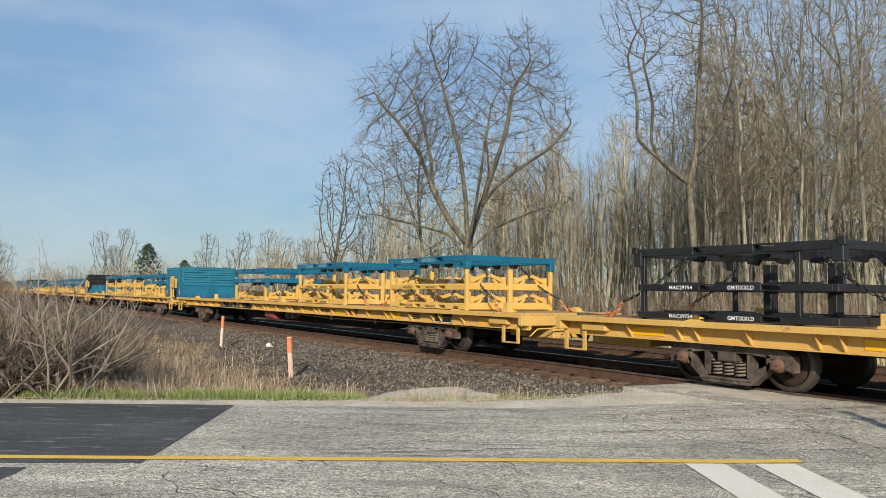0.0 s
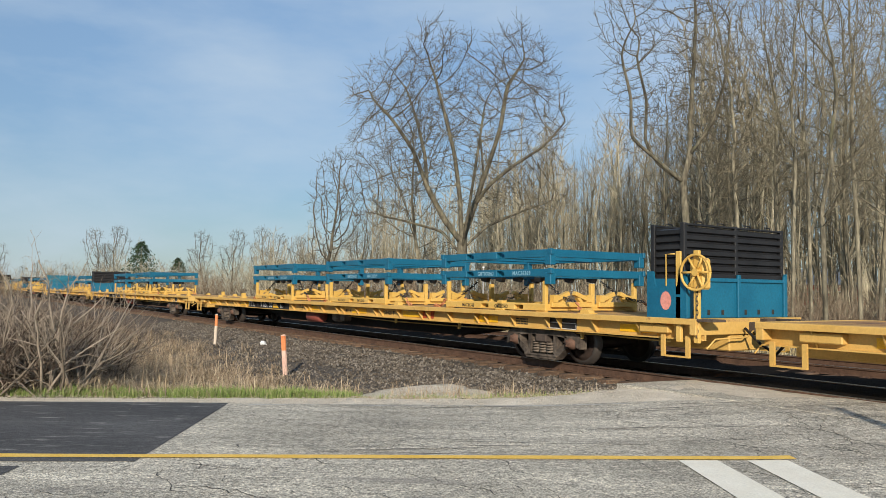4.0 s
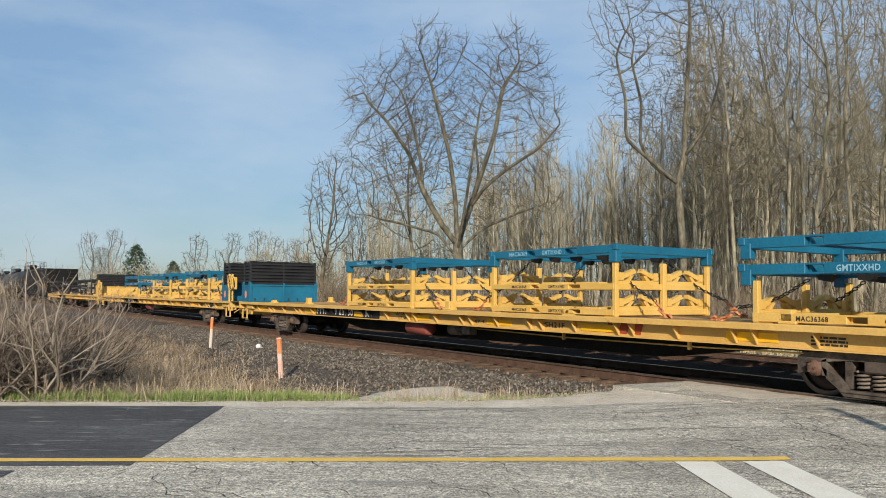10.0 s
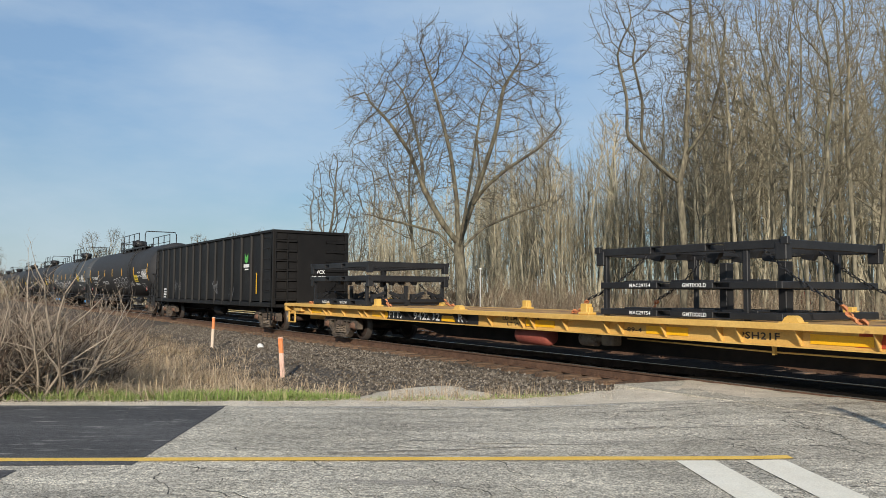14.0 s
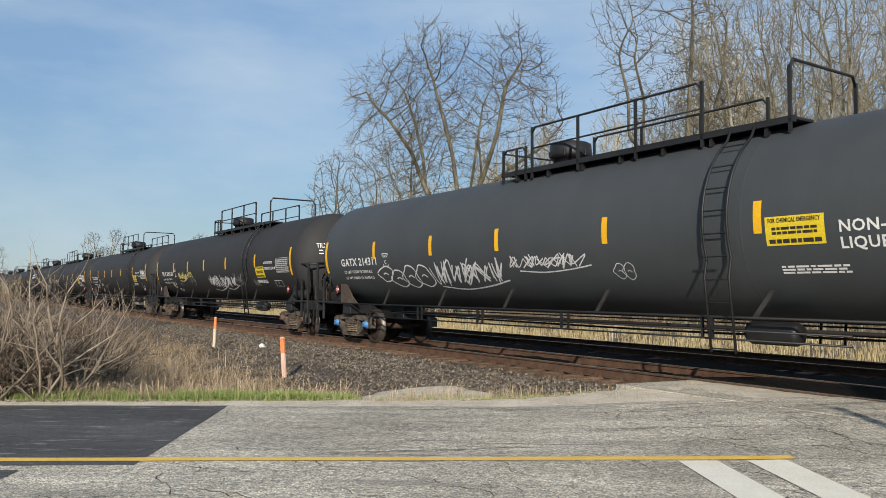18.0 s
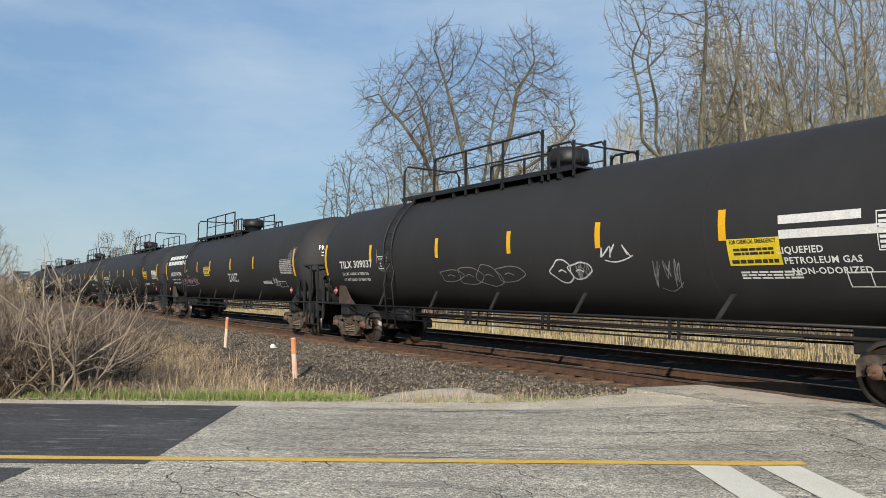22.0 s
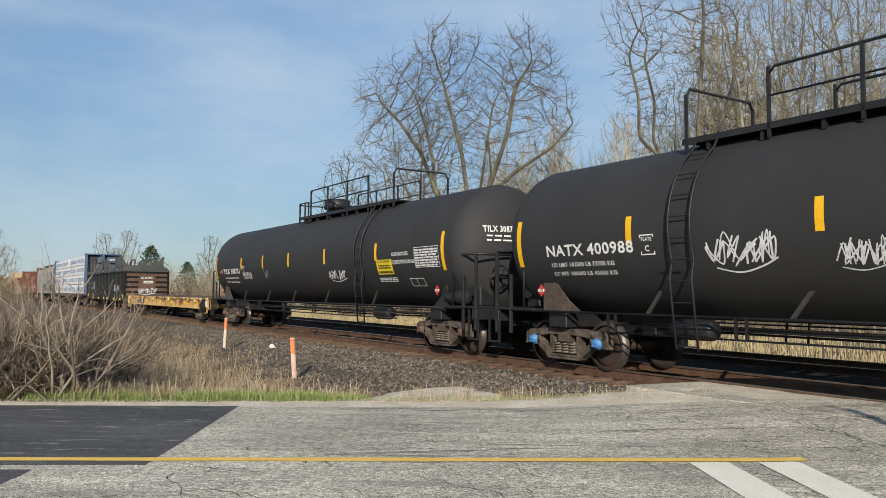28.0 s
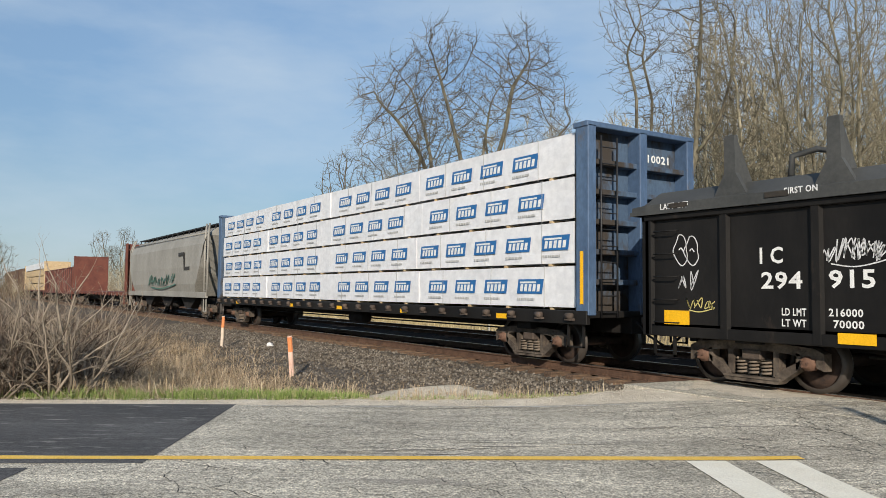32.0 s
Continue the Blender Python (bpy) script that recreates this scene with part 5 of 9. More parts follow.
    # ladders follow the shell
    for ky in (-1, 1):
        for dx in (-0.21, 0.21):
            pts = [(X(LAD) + dx, ky * 0.86, 3.93)]
            for i in range(9):
                th = radians(52 - i * 9)
                pts.append((X(LAD) + dx, ky * (TK_R + 0.10) * math.cos(th), TK_Z + (TK_R + 0.10) * math.sin(th)))
            pts += [(X(LAD) + dx, ky * 1.56, 1.6), (X(LAD) + dx, ky * 1.42, 0.50)]
            part("ladder_rail", Shape().tube(pts, 0.022, 5), "black", car)
        for i in range(10 if ky < 0 else 0):
            z = 0.56 + i * 0.335
            r_ = TK_R + 0.10
            y = r_ * math.cos(math.asin(max(-1, min(1, (z - TK_Z) / r_)))) if z > 2.2 else (1.42 + (z - 0.5) * 0.127)
            part("rung", Shape().cyl((X(LAD) - 0.21, ky * y, z), (X(LAD) + 0.21, ky * y, z), 0.012, n=5), "black", car)
    for x in (0.60, -TK_B - 0.93):
        p_ = Shape()
        panel(p_, TM(x, 1.88), 0, 0, 0.13, 0.92, 7)
        part("reflective_strip", p_, "yellow_strip", car, "long yellow reflective strip")
    # side rails and their stays
    for ky in (-1, 1):
        for z, a, b_ in ((1.02, 1.2, -TK_B - 1.2), (0.83, -1.7, -14.6), (0.70, -1.7, -14.6)):
            part("side_rail", Shape().tube([(a, ky * 1.34, z), (b_, ky * 1.34, z)], 0.022 if z > 1 else 0.016, 6), "black", car)
        for x in (-13.79, -11.2, -8.77, -6.13, -3.0):
            part("stay", Shape().prism([(x - 0.16, 0), (x - 0.08, 0), (x + 0.24, 0.42), (x + 0.16, 0.42)], 1, 0, 0.03), "stay_grey", car, at=pose(0, 1.31 if ky > 0 else -1.33, 1.0))
            for dx in ((-0.08, 0.10) if ky < 0 else ()):
                part("hanger", Shape().box(x - 0.9 + dx - 0.018, x - 0.9 + dx + 0.018, ky * 1.34 - 0.02, ky * 1.34 + 0.02, 0.69, 1.02), "black", car)
    # stub sills, bolsters, end platforms
    for k, xt in ((1, 0.0), (-1, -TK_B)):
        e = Shape().box(*sorted((xt - k * 1.6, xt + k * 1.60)), -0.32, 0.32, 0.60, 1.05, 0.02)
        part("stub_sill", e, "black", car)
        e = Shape().box(xt - 0.25, xt + 0.25, -1.25, 1.25, 0.72, 1.02, 0.02)
        part("body_bolster", e, "black", car)
        for ky in (-1, 1):
            w = Shape().prism([(xt + k * 0.42, 1.02), (xt + k * 0.42, 1.80), (xt + k * 0.32, 1.80), (xt + k * 0.16, 1.30), (xt - k * 0.25, 1.02)], 1, *sorted((ky * 1.12, ky * 1.17)))
            part("saddle_plate", w, "black", car, "black steel tank saddle plate")
            w = Shape().box(*sorted((xt + k * 0.36, xt + k * 0.46)), *sorted((ky * 1.0, ky * 1.22)), 1.0, 1.80, 0.01)
            part("saddle_rib", w, "black", car)
        if k > 0:
            e = Shape().lathe([(-0.40, 0.0), (-0.40, 0.12), (-0.35, 0.165), (0.35, 0.165), (0.40, 0.12), (0.40, 0.0)], 0, (xt + 0.78, -1.12, 1.26), 16)
            part("air_cylinder", e, "black", car, "black air cylinder on the sill")
            hw = Shape().tube([(xt + 1.62, -0.55 + 0.27 * math.cos(i * math.pi / 10), 1.72 + 0.27 * math.sin(i * math.pi / 10)) for i in range(21)], 0.02, 6)
            for i in range(6):
                hw.tube([(xt + 1.60, -0.55, 1.72), (xt + 1.62, -0.55 + 0.26 * math.cos(i * math.pi / 3), 1.72 + 0.26 * math.sin(i * math.pi / 3))], 0.02, 5)
            hw.cyl((xt + 1.52, -0.55, 1.72), (xt + 1.65, -0.55, 1.72), 0.05, n=10)
            part("brake_wheel", hw, "black", car, "black spoked hand brake wheel")
            hw = Shape().box(xt + 1.40, xt + 1.54, -0.72, -0.38, 1.50, 1.95, 0.03).box(xt + 1.42, xt + 1.50, -0.60, -0.50, 1.05, 1.5, 0.01)
            part("brake_housing", hw, "stay_grey", car)
            hw = Shape()
            for i in range(9):
                hw.tube([(xt + 1.60 + 0.018 * math.cos(j * 0.785) * (i % 2), -0.62 + 0.018 * math.cos(j * 0.785) * (1 - i % 2), 1.46 - i * 0.065 + 0.04 * math.sin(j * 0.785)) for j in range(9)], 0.008, 4)
            part("chain", hw, "grime", car, "rusty brake chain")
        else:
            # wedge of plate that carries the tank behind the rear truck
            for ky in (-1, 1):
                w = Shape().prism([(xt - 0.42, 1.78), (xt - 0.30, 1.78), (xt + 0.30, 1.22), (xt + 0.62, 1.02), (xt - 0.42, 1.02)], 1, *sorted((ky * 1.19, ky * 1.225)))
                part("saddle_wedge", w, "grime", car, "dusty dark saddle plate")
        e = Shape().box(*sorted((xt + k * 0.55, xt + k * 1.85)), -1.38, 1.38, 1.02, 1.07, 0.008)
        part("end_platform", e, "black", car)
        e = Shape().box(*sorted((xt + k * 1.70, xt + k * 1.86)), -1.38, 1.38, 0.78, 1.02, 0.01)
        part("end_beam", e, "black", car)
        for ky in (-1, 1):
            q0, q1 = xt + k * 0.90, xt + k * 1.80
            y = ky * 1.34
            part("end_handrail", Shape().tube([(q0, y, 1.05), (q0, y, 2.06), (q0 + k * 0.12, y, 2.22), (q1, y, 2.22), (q1, ky * 0.4, 2.22)], 0.028, 6), "black", car)
            for q in (q0 + k * 0.42, q1):
                part("end_post", Shape().box(q - 0.035, q + 0.035, y - 0.03, y + 0.03, 0.55, 2.22 if q == q1 else 1.75, 0.006), "black", car)
            st = Shape().box(q1 - 0.28, q1 + 0.10, y - 0.03, y + 0.03, 0.34, 0.375)
            for dx in (-0.26, 0.08):
                st.box(q1 + dx - 0.022, q1 + dx + 0.022, y - 0.02, y + 0.02, 0.34, 1.0)
            part("corner_step", st, "black", car)
            # diamond hazard placard
            pl = Shape()
            c = xt + k * 0.30
            pl.add([(c - 0.125, y * 1.04, 1.42), (c, y * 1.04, 1.295), (c + 0.125, y * 1.04, 1.42), (c, y * 1.04, 1.545)], [(0, 1, 2, 3)])
            dia = part("hazard_placard", pl, "red", car, "red diamond hazard placard")
            pl = Shape().box(c - 0.085, c + 0.085, y * 1.04 - 0.004, y * 1.04 + 0.004, 1.393, 1.447)
            part("placard_band", pl, "white", dia)
            pl = Shape()
            write(pl, "1075", 0.04, flat_map(c - 0.06, 1.40, y * 1.04 - 0.006 if ky < 0 else y * 1.04 + 0.006), 0.12)
            part("placard_number", pl, "ink", dia)
        eq = Shape().box(*sorted((xt + k * 0.95, xt + k * 1.35)), -0.9, -0.5, 1.07, 1.55, 0.03)
        eq.cyl((xt + k * 1.15, -1.05, 1.4), (xt + k * 1.15, -0.5, 1.4), 0.14, n=12)
        part("brake_gear", eq, "black", car, "black hand brake gear")
        add_coupler(car, xt + k * 1.86, k > 0, 0.28)
    und = Shape().lathe([(-0.4, 0.0), (-0.4, 0.14), (-0.34, 0.17), (0.34, 0.17), (0.4, 0.14), (0.4, 0.0)], 0, (X(-3.0), -1.0, 0.80), 14)
    part("air_reservoir", und, "black", car)
    pi = Shape().tube([(-1.0, -0.35, 0.82), (-TK_B + 1.0, -0.35, 0.82)], 0.03, 6)
    pi.tube([(-1.0, -0.2, 0.74), (-6, -0.15, 0.70), (-TK_B + 1.0, -0.2, 0.74)], 0.02, 6)
    part("train_pipe", pi, "under", car)


def tank_marks(car, mark, seed, tags, rev=False, gas="", brand=False, data=("LD LMT 162500 LB 73700 KG", "LT WT 100600 LB 45600 KG")):
    rd = random.Random(seed)
    w = Shape()
    first = -16.5 if mark.startswith("CBTX") else -16.25 if mark.startswith("NATX") else -16.10
    write(w, mark, 0.205, TM(first, 2.06), 2.2 if mark.startswith(("CBTX", "NATX")) else 2.04)
    write(w, data[0], 0.08, TM(first + 0.08, 1.86), 1.62)
    write(w, data[1], 0.08, TM(first + 0.08, 1.70), 1.62)
    if brand:
        places = (-13.36, -11.20, -9.14, -6.24, -3.45)
    elif rev:
        places = (-14.20, -10.84, -8.08, -5.52, -2.93)
    elif mark.startswith("TILX"):
        places = (-13.88, -11.47, -8.97, -6.03, -2.70)
    elif mark.startswith("CBTX"):
        places = (-14.32, -11.25, -9.02, -5.96, -2.96)
    else:
        places = (-14.22, -11.48, -8.96, -5.92, -2.98)
    for x in places:
        p_ = Shape()
        panel(p_, TM(x, 2.20), 0, 0, 0.13, 0.46, 4)
        part("reflective_strip", p_, "yellow_strip", car, "yellow reflective strip")
    # the same number on the front head
    part("lettering", w, "white", car, "white stencilled wagon number")
    pc = Shape()
    plate_x = -13.08 if brand else -14.16 if mark.startswith('CBTX') else -13.90 if mark.startswith('NATX') else -13.72
    for a, b_, c, d in ((0, 0, 0.30, 0.02), (0, 0.32, 0.30, 0.02), (0, 0, 0.02, 0.34), (0.28, 0, 0.02, 0.34)):
        panel(pc, TM(plate_x, 2.00), a, b_, c, d, 1)
    write(pc, "PLATE", 0.06, TM(plate_x + 0.04, 2.23), 0.22)
    write(pc, "C", 0.10, TM(plate_x + 0.10, 2.06))
    part("plate_mark", pc, "white", car, "white outlined plate mark")
    f_ = Shape()
    for mk, dx in ((mark, 0.0),):
        hd = lambda a, b_: (1.30 - 0.30 * ((-0.75 + a) / 1.5) ** 2, -1.02 + a, 2.70 + b_)
        v, fc, wd = lettering(mk, 0.14)
        f_.add([(head_x(-0.95 + a * 0.85 / wd, 2.75 + b_) + 0.008, -0.95 + a * 0.85 / wd, 2.75 + b_) for a, b_ in v], fc)
        for r_ in range(2):
            y0 = -0.88
            for c in range(3):
                l = rd.uniform(0.1, 0.24)
                q = [(y0, 2.64 - r_ * 0.10), (y0 + l, 2.64 - r_ * 0.10), (y0 + l, 2.675 - r_ * 0.10), (y0, 2.675 - r_ * 0.10)]
                f_.add([(head_x(a, b_) + 0.008, a, b_) for a, b_ in q], [(0, 1, 2, 3)])
                y0 += l + 0.05
    part("head_lettering", f_, "white", car, "white number on the tank head")
    # placards
    tilx = mark.startswith('TILX')
    px = -10.08 if brand else -2.63 if tilx and not rev else -2.80
    pz = 1.83 if tilx else 2.02
    p_ = Shape()
    panel(p_, TM(px, pz), 0, 0, 0.85, 0.40, 4)
    y_ = part("emergency_panel", p_, "placard_yellow", car, "yellow emergency information panel")
    p_ = Shape()
    write(p_, "FOR CHEMICAL EMERGENCY", 0.06, round_map(px + 0.05, pz + 0.31, TK_R + 0.008, TK_Z), 0.75)
    bars(p_, round_map(px, pz + 0.15, TK_R + 0.008, TK_Z), 0.10, 0.0, 0.65, 0.12, 2, rd)
    bars(p_, round_map(px, pz + 0.03, TK_R + 0.008, TK_Z), 0.05, 0.0, 0.75, 0.09, 1, rd, 2)
    part("panel_lettering", p_, "ink", y_)
    p_ = Shape()
    panel(p_, TM(-0.62, 1.97), 0, 0, 1.12, 0.50, 5)
    y_ = part("data_panel", p_, "black", car, "black data panel with white rows")
    p_ = Shape()
    tm = round_map(-0.62, 1.97, TK_R + 0.008, TK_Z)
    bars(p_, tm, 0.03, 0.03, 1.05, 0.44, 7, rd)
    for a, b_, c, d in ((0, 0, 1.12, 0.014), (0, 0.486, 1.12, 0.014), (0, 0, 0.014, 0.5), (1.106, 0, 0.014, 0.5), (0.55, 0, 0.012, 0.5), (0.83, 0, 0.012, 0.5)):
        panel(p_, tm, a, b_, c, d, 3)
    part("panel_lettering", p_, "white" if seed % 3 else "grey_panel", y_)
    if gas:
        p_ = Shape()
        for i, line in enumerate(gas):
            if rev:
                write(p_, line, 0.095, TM(-2.0 + 0.08 * i, 1.98 - i * 0.14))
            else:
                k_ = 1.0 if mark.startswith("GATX") else 0.6
                write(p_, line, 0.15 * k_, TM(-1.76, (2.16 if k_ == 1 else 2.29) - i * 0.21 * (1 if k_ == 1 else 0.95)), None if k_ == 1 else (0.84, 1.10)[i])
        for i in range(2 if rev else 0):
            panel(p_, TM(-1.95, 2.18 + i * 0.2), 0, 0, 1.15 + 0.35 * (1 - i), 0.12, 2)
        part("gas_lettering", p_, "white", car, "white gas name lettering")
    p_ = Shape()
    bars(p_, TM(-2.66, 1.64), 0, 0, 0.95, 0.14, 3, rd)
    for a, b_, c, d in ((0, 0, 0.66, 0.016), (0, 0.22, 0.66, 0.016), (0, 0, 0.016, 0.236), (0.644, 0, 0.016, 0.236), (0.30, 0, 0.016, 0.236)):
        panel(p_, TM(-1.10, 1.52), a, b_, c, d, 2)
    part("small_lettering", p_, "white", car)
    if brand:
        p_ = Shape()
        for i in range(6):
            # slanted rounded blocks with a dark slot
            for a, b_, wd, hg in ((0, 0, 0.48, 0.19), (0.06, 0.27, 0.48, 0.19)):
                panel(p_, TM(-16.65 + i * 0.565 + a, 2.62 + b_), 0, 0, wd, hg, 2)
        part("emblem", p_, "white", car, "bold white emblem blocks")
    for x, z, wd, hg, n, th, mt in tags:
        p_ = Shape()
        if isinstance(n, str):
            write(p_, n, hg, TM(x, z), wd)
        else:
            scrawl(p_, TM(x, z), wd, hg, rd, n, th)
        part("graffiti", p_, mt, car, "sprayed graffiti strokes")


def head_x(y, z):
    r = min(1.0, math.hypot(y, z - TK_Z) / TK_R)
    return 0.95 + 0.75 * math.sqrt(max(0.0, 1 - r * r))


protos = []
for rev in (False, True):
    t = thing("tank_wagon", "long black pressure tank wagon with a walkway on top", "tank wagon", "wagons of the train")
    tank_body(t, rev)
    add_truck(t, 0.0, 0.457)
    add_truck(t, -TK_B, 0.457)
    protos.append(t)


def adopt_wheels(car):
    for tr in car.children:
        if tr.name.startswith("truck"):
            for w in tr.children:
                if w.name.startswith("wheelset"):
                    WHEELS[0 if w.matrix_basis.translation.x > 0 else 1].append(w)


GAS = ("NON-ODORIZED", "LIQUEFIED PETROLEUM GAS")
TANKS = [
    (-255.8, "TILX 308598", 0, GAS, [(-12.6, 1.72, 2.0, 0.26, "V N O N", 0.04, "spray_white"), (-8.7, 1.46, 4.2, 0.72, -7, 0.028, "spray_white"), (-3.9, 1.62, 0.7, 0.3, 4, 0.02, "spray_white")]),
    (-276.3, "GATX 214311", 0, GAS, [(-14.0, 1.50, 2.4, 0.55, -6, 0.035, "spray_white"), (-11.6, 1.48, 2.7, 0.72, 9, 0.04, "spray_white"), (-8.5, 1.78, 2.1, 0.36, 9, 0.028, "spray_white"), (-5.75, 1.58, 0.42, 0.34, -2, 0.015, "spray_white")]),
    (-296.8, "TILX 309169", 0, GAS, [(-13.1, 1.82, 1.35, 0.42, 7, 0.045, "spray_yellow"), (-11.65, 1.95, 0.9, 0.25, "AYOL", 0.04, "spray_yellow"), (-14.55, 1.52, 0.55, 0.30, 4, 0.03, "spray_white"), (-13.9, 1.36, 0.6, 0.16, 4, 0.022, "spray_white"), (-13.2, 1.5, 0.5, 0.35, 3, 0.012, "spray_grey"), (-8.5, 1.42, 1.9, 0.68, 7, 0.045, "spray_white"), (-6.7, 1.46, 1.6, 0.62, 6, 0.045, "spray_white"), (-11.4, 1.62, 0.9, 0.4, 4, 0.015, "spray_grey"), (-5.3, 1.6, 1.0, 0.5, 4, 0.03, "spray_grey"), (-3.2, 1.5, 0.6, 0.35, 3, 0.02, "spray_grey")]),
    (-317.25, "TILX 308959", 0, GAS, [(-15.6, 1.42, 1.9, 0.38, 3, 0.025, "spray_white"), (-13.4, 1.65, 0.8, 0.16, "7.639", 0.04, "spray_white")]),
    (-337.75, "TILX 309037", 1, ("LIQUEFIED", "PETROLEUM GAS", "NON-ODORIZED"), [(-13.8, 2.0, 0.7, 0.6, 4, 0.02, "spray_grey"), (-10.7, 1.55, 2.9, 0.5, -6, 0.02, "spray_grey"), (-6.75, 1.62, 0.95, 0.5, -3, 0.03, "spray_white"), (-5.4, 1.98, 0.7, 0.32, 4, 0.025, "spray_white"), (-6.2, 1.65, 0.4, 0.4, 2, 0.015, "spray_grey"), (-4.3, 1.5, 0.5, 0.55, 4, 0.015, "spray_grey")]),
    (-358.1, "PROX 94794", 1, (), [(-6.62, 1.75, 1.25, 0.34, "ZARET", 0.04, "spray_white"), (-14.2, 1.62, 2.75, 0.42, 11, 0.022, "spray_pink"), (-1.6, 1.6, 0.6, 0.3, 4, 0.02, "spray_white"), (0.2, 2.3, 0.7, 0.7, 5, 0.012, "spray_grey")]),
    (-378.15, "CBTX 785263", 0, (), [(-6.0, 1.70, 1.1, 0.5, 4, 0.02, "spray_grey"), (-2.2, 1.9, 0.5, 0.3, 2, 0.02, "red")]),
    (-398.6, "NATX 409354", 0, ("LIQUEFIED", "PETROLEUM GAS"), [(-13.6, 1.65, 2.2, 0.5, 5, 0.03, "spray_grey"), (-9.6, 1.65, 2.0, 0.5, 5, 0.03, "spray_grey")]),
    (-419.2, "NATX 400988", 1, (), [(-12.6, 1.75, 1.1, 0.68, 6, 0.03, "spray_white"), (-10.65, 1.72, 0.75, 0.42, 6, 0.02, "spray_white"), (-8.4, 1.80, 0.8, 0.5, 4, 0.025, "spray_white"), (-4.4, 1.6, 2.0, 0.7, 6, 0.03, "spray_white")]),
    (-439.77, "TILX 308701", 0, GAS, [(-13.7, 1.85, 0.95, 0.26, "NCHORN", 0.03, "spray_white"), (-11.4, 1.8, 0.7, 0.4, 3, 0.02, "spray_grey"), (-5.8, 1.7, 1.1, 0.36, 4, 0.03, "spray_white"), (-16.6, 2.05, 0.3, 0.25, 2, 0.02, "pink")]),
]
cars = []
for q, mark, rev, gas, tags in TANKS:
    src = protos[rev]
    if src.name in used:
        car = copy_thing(src, Matrix())
        adopt_wheels(car)
    else:
        car = src
        used.add(src.name)
    cars.append(car)
for i, (q, mark, rev, gas, tags) in enumerate(TANKS):
    tank_marks(cars[i], mark, 100 + i, tags, rev, gas, brand=mark.startswith("PROX"), **(dict(data=("LD LMT 163200 LB 74000 KG", "LT WT 99800 LB 45300 KG")) if mark.startswith("PROX") else {}))
    if mark in ("GATX 214311", "NATX 400988"):
        for tr in cars[i].children:
            if tr.name.startswith("truck"):
                for cap in tr.children:
                    if cap.name.startswith("bearing_cap"):
                        cap.data = truck_meshes(0.457)["cap_blue"]
    if mark.startswith("GATX"):
        for ch in cars[i].children:
            if ch.name.startswith(("tank_shell", "weld_band")):
                ch.data = ch.data.copy()
                ch.data.materials[0] = M["tank_grey"]
    ride(cars[i], q)


# -- open wagons, lumber wagon, hopper and the rest --
M["black_wagon"] = material("sooty_black_paint", (0.0075, 0.007, 0.0068), (0.017, 0.0155, 0.0142), 0.55, scale=1.0, fine=20, bump=0.1, grit=0.3, spec=0.2, stain=(0.042, 0.032, 0.025), stain_at=0.63, stain_scale=1.1, stretch=(1, 1, 0.4))
M["brown_wagon"] = material("rusty_brown_paint", (0.085, 0.05, 0.034), (0.14, 0.085, 0.055), 0.8, scale=1.4, fine=20, bump=0.2, stain=(0.05, 0.04, 0.035), stain_at=0.6, stain_scale=2)
M["cover"] = material("grey_cover_paint", (0.045, 0.047, 0.046), (0.075, 0.076, 0.072), 0.65, scale=1.0, fine=20, bump=0.1, stain=(0.12, 0.11, 0.10), stain_at=0.64, stain_scale=1.5)
M["slate_blue"] = material("slate_blue_paint", (0.055, 0.095, 0.17), (0.085, 0.14, 0.23), 0.6, scale=1.0, fine=20, bump=0.1, stain=(0.10, 0.085, 0.07), stain_at=0.6, stain_scale=1.6, stretch=(1, 1, 0.4))
M["dirty_blue"] = material("grimy_blue_paint", (0.05, 0.085, 0.14), (0.08, 0.125, 0.19), 0.75, scale=1.0, fine=20, bump=0.15, stain=(0.045, 0.037, 0.03), stain_at=0.46, stain_scale=0.9, stretch=(1, 1, 0.5))
M["wrap"] = material("white_wrap", (0.66, 0.67, 0.69), (0.76, 0.765, 0.775), 0.4, scale=3, fine=6, bump=0.6, stain=(0.66, 0.655, 0.64), stain_at=0.66, stain_scale=1.2, grit=0.12)
M["logo_blue"] = material("blue_print", (0.018, 0.12, 0.33), (0.025, 0.15, 0.38), 0.5, bump=0.05)
M["lumber"] = material("sawn_lumber", (0.45, 0.32, 0.17), (0.60, 0.46, 0.28), 0.8, scale=2, fine=20, bump=0.3, stretch=(0.3, 1, 6))
M["hopper_grey"] = material("hopper_grey_paint", (0.25, 0.238, 0.205), (0.33, 0.315, 0.28), 0.6, scale=0.8, fine=15, bump=0.08, stain=(0.22, 0.19, 0.16), stain_at=0.64, stain_scale=1.3, stretch=(1, 1, 0.4))
M["red_wagon"] = material("oxide_red_paint", (0.105, 0.032, 0.023), (0.165, 0.055, 0.036), 0.75, scale=1.2, fine=18, bump=0.15, stain=(0.12, 0.06, 0.045), stain_at=0.58, stain_scale=1.6)
M["plank"] = material("old_deck_plank", (0.06, 0.04, 0.03), (0.13, 0.092, 0.07), 0.9, scale=3, fine=20, bump=0.5, stretch=(1, 5, 1), vary=0.2)


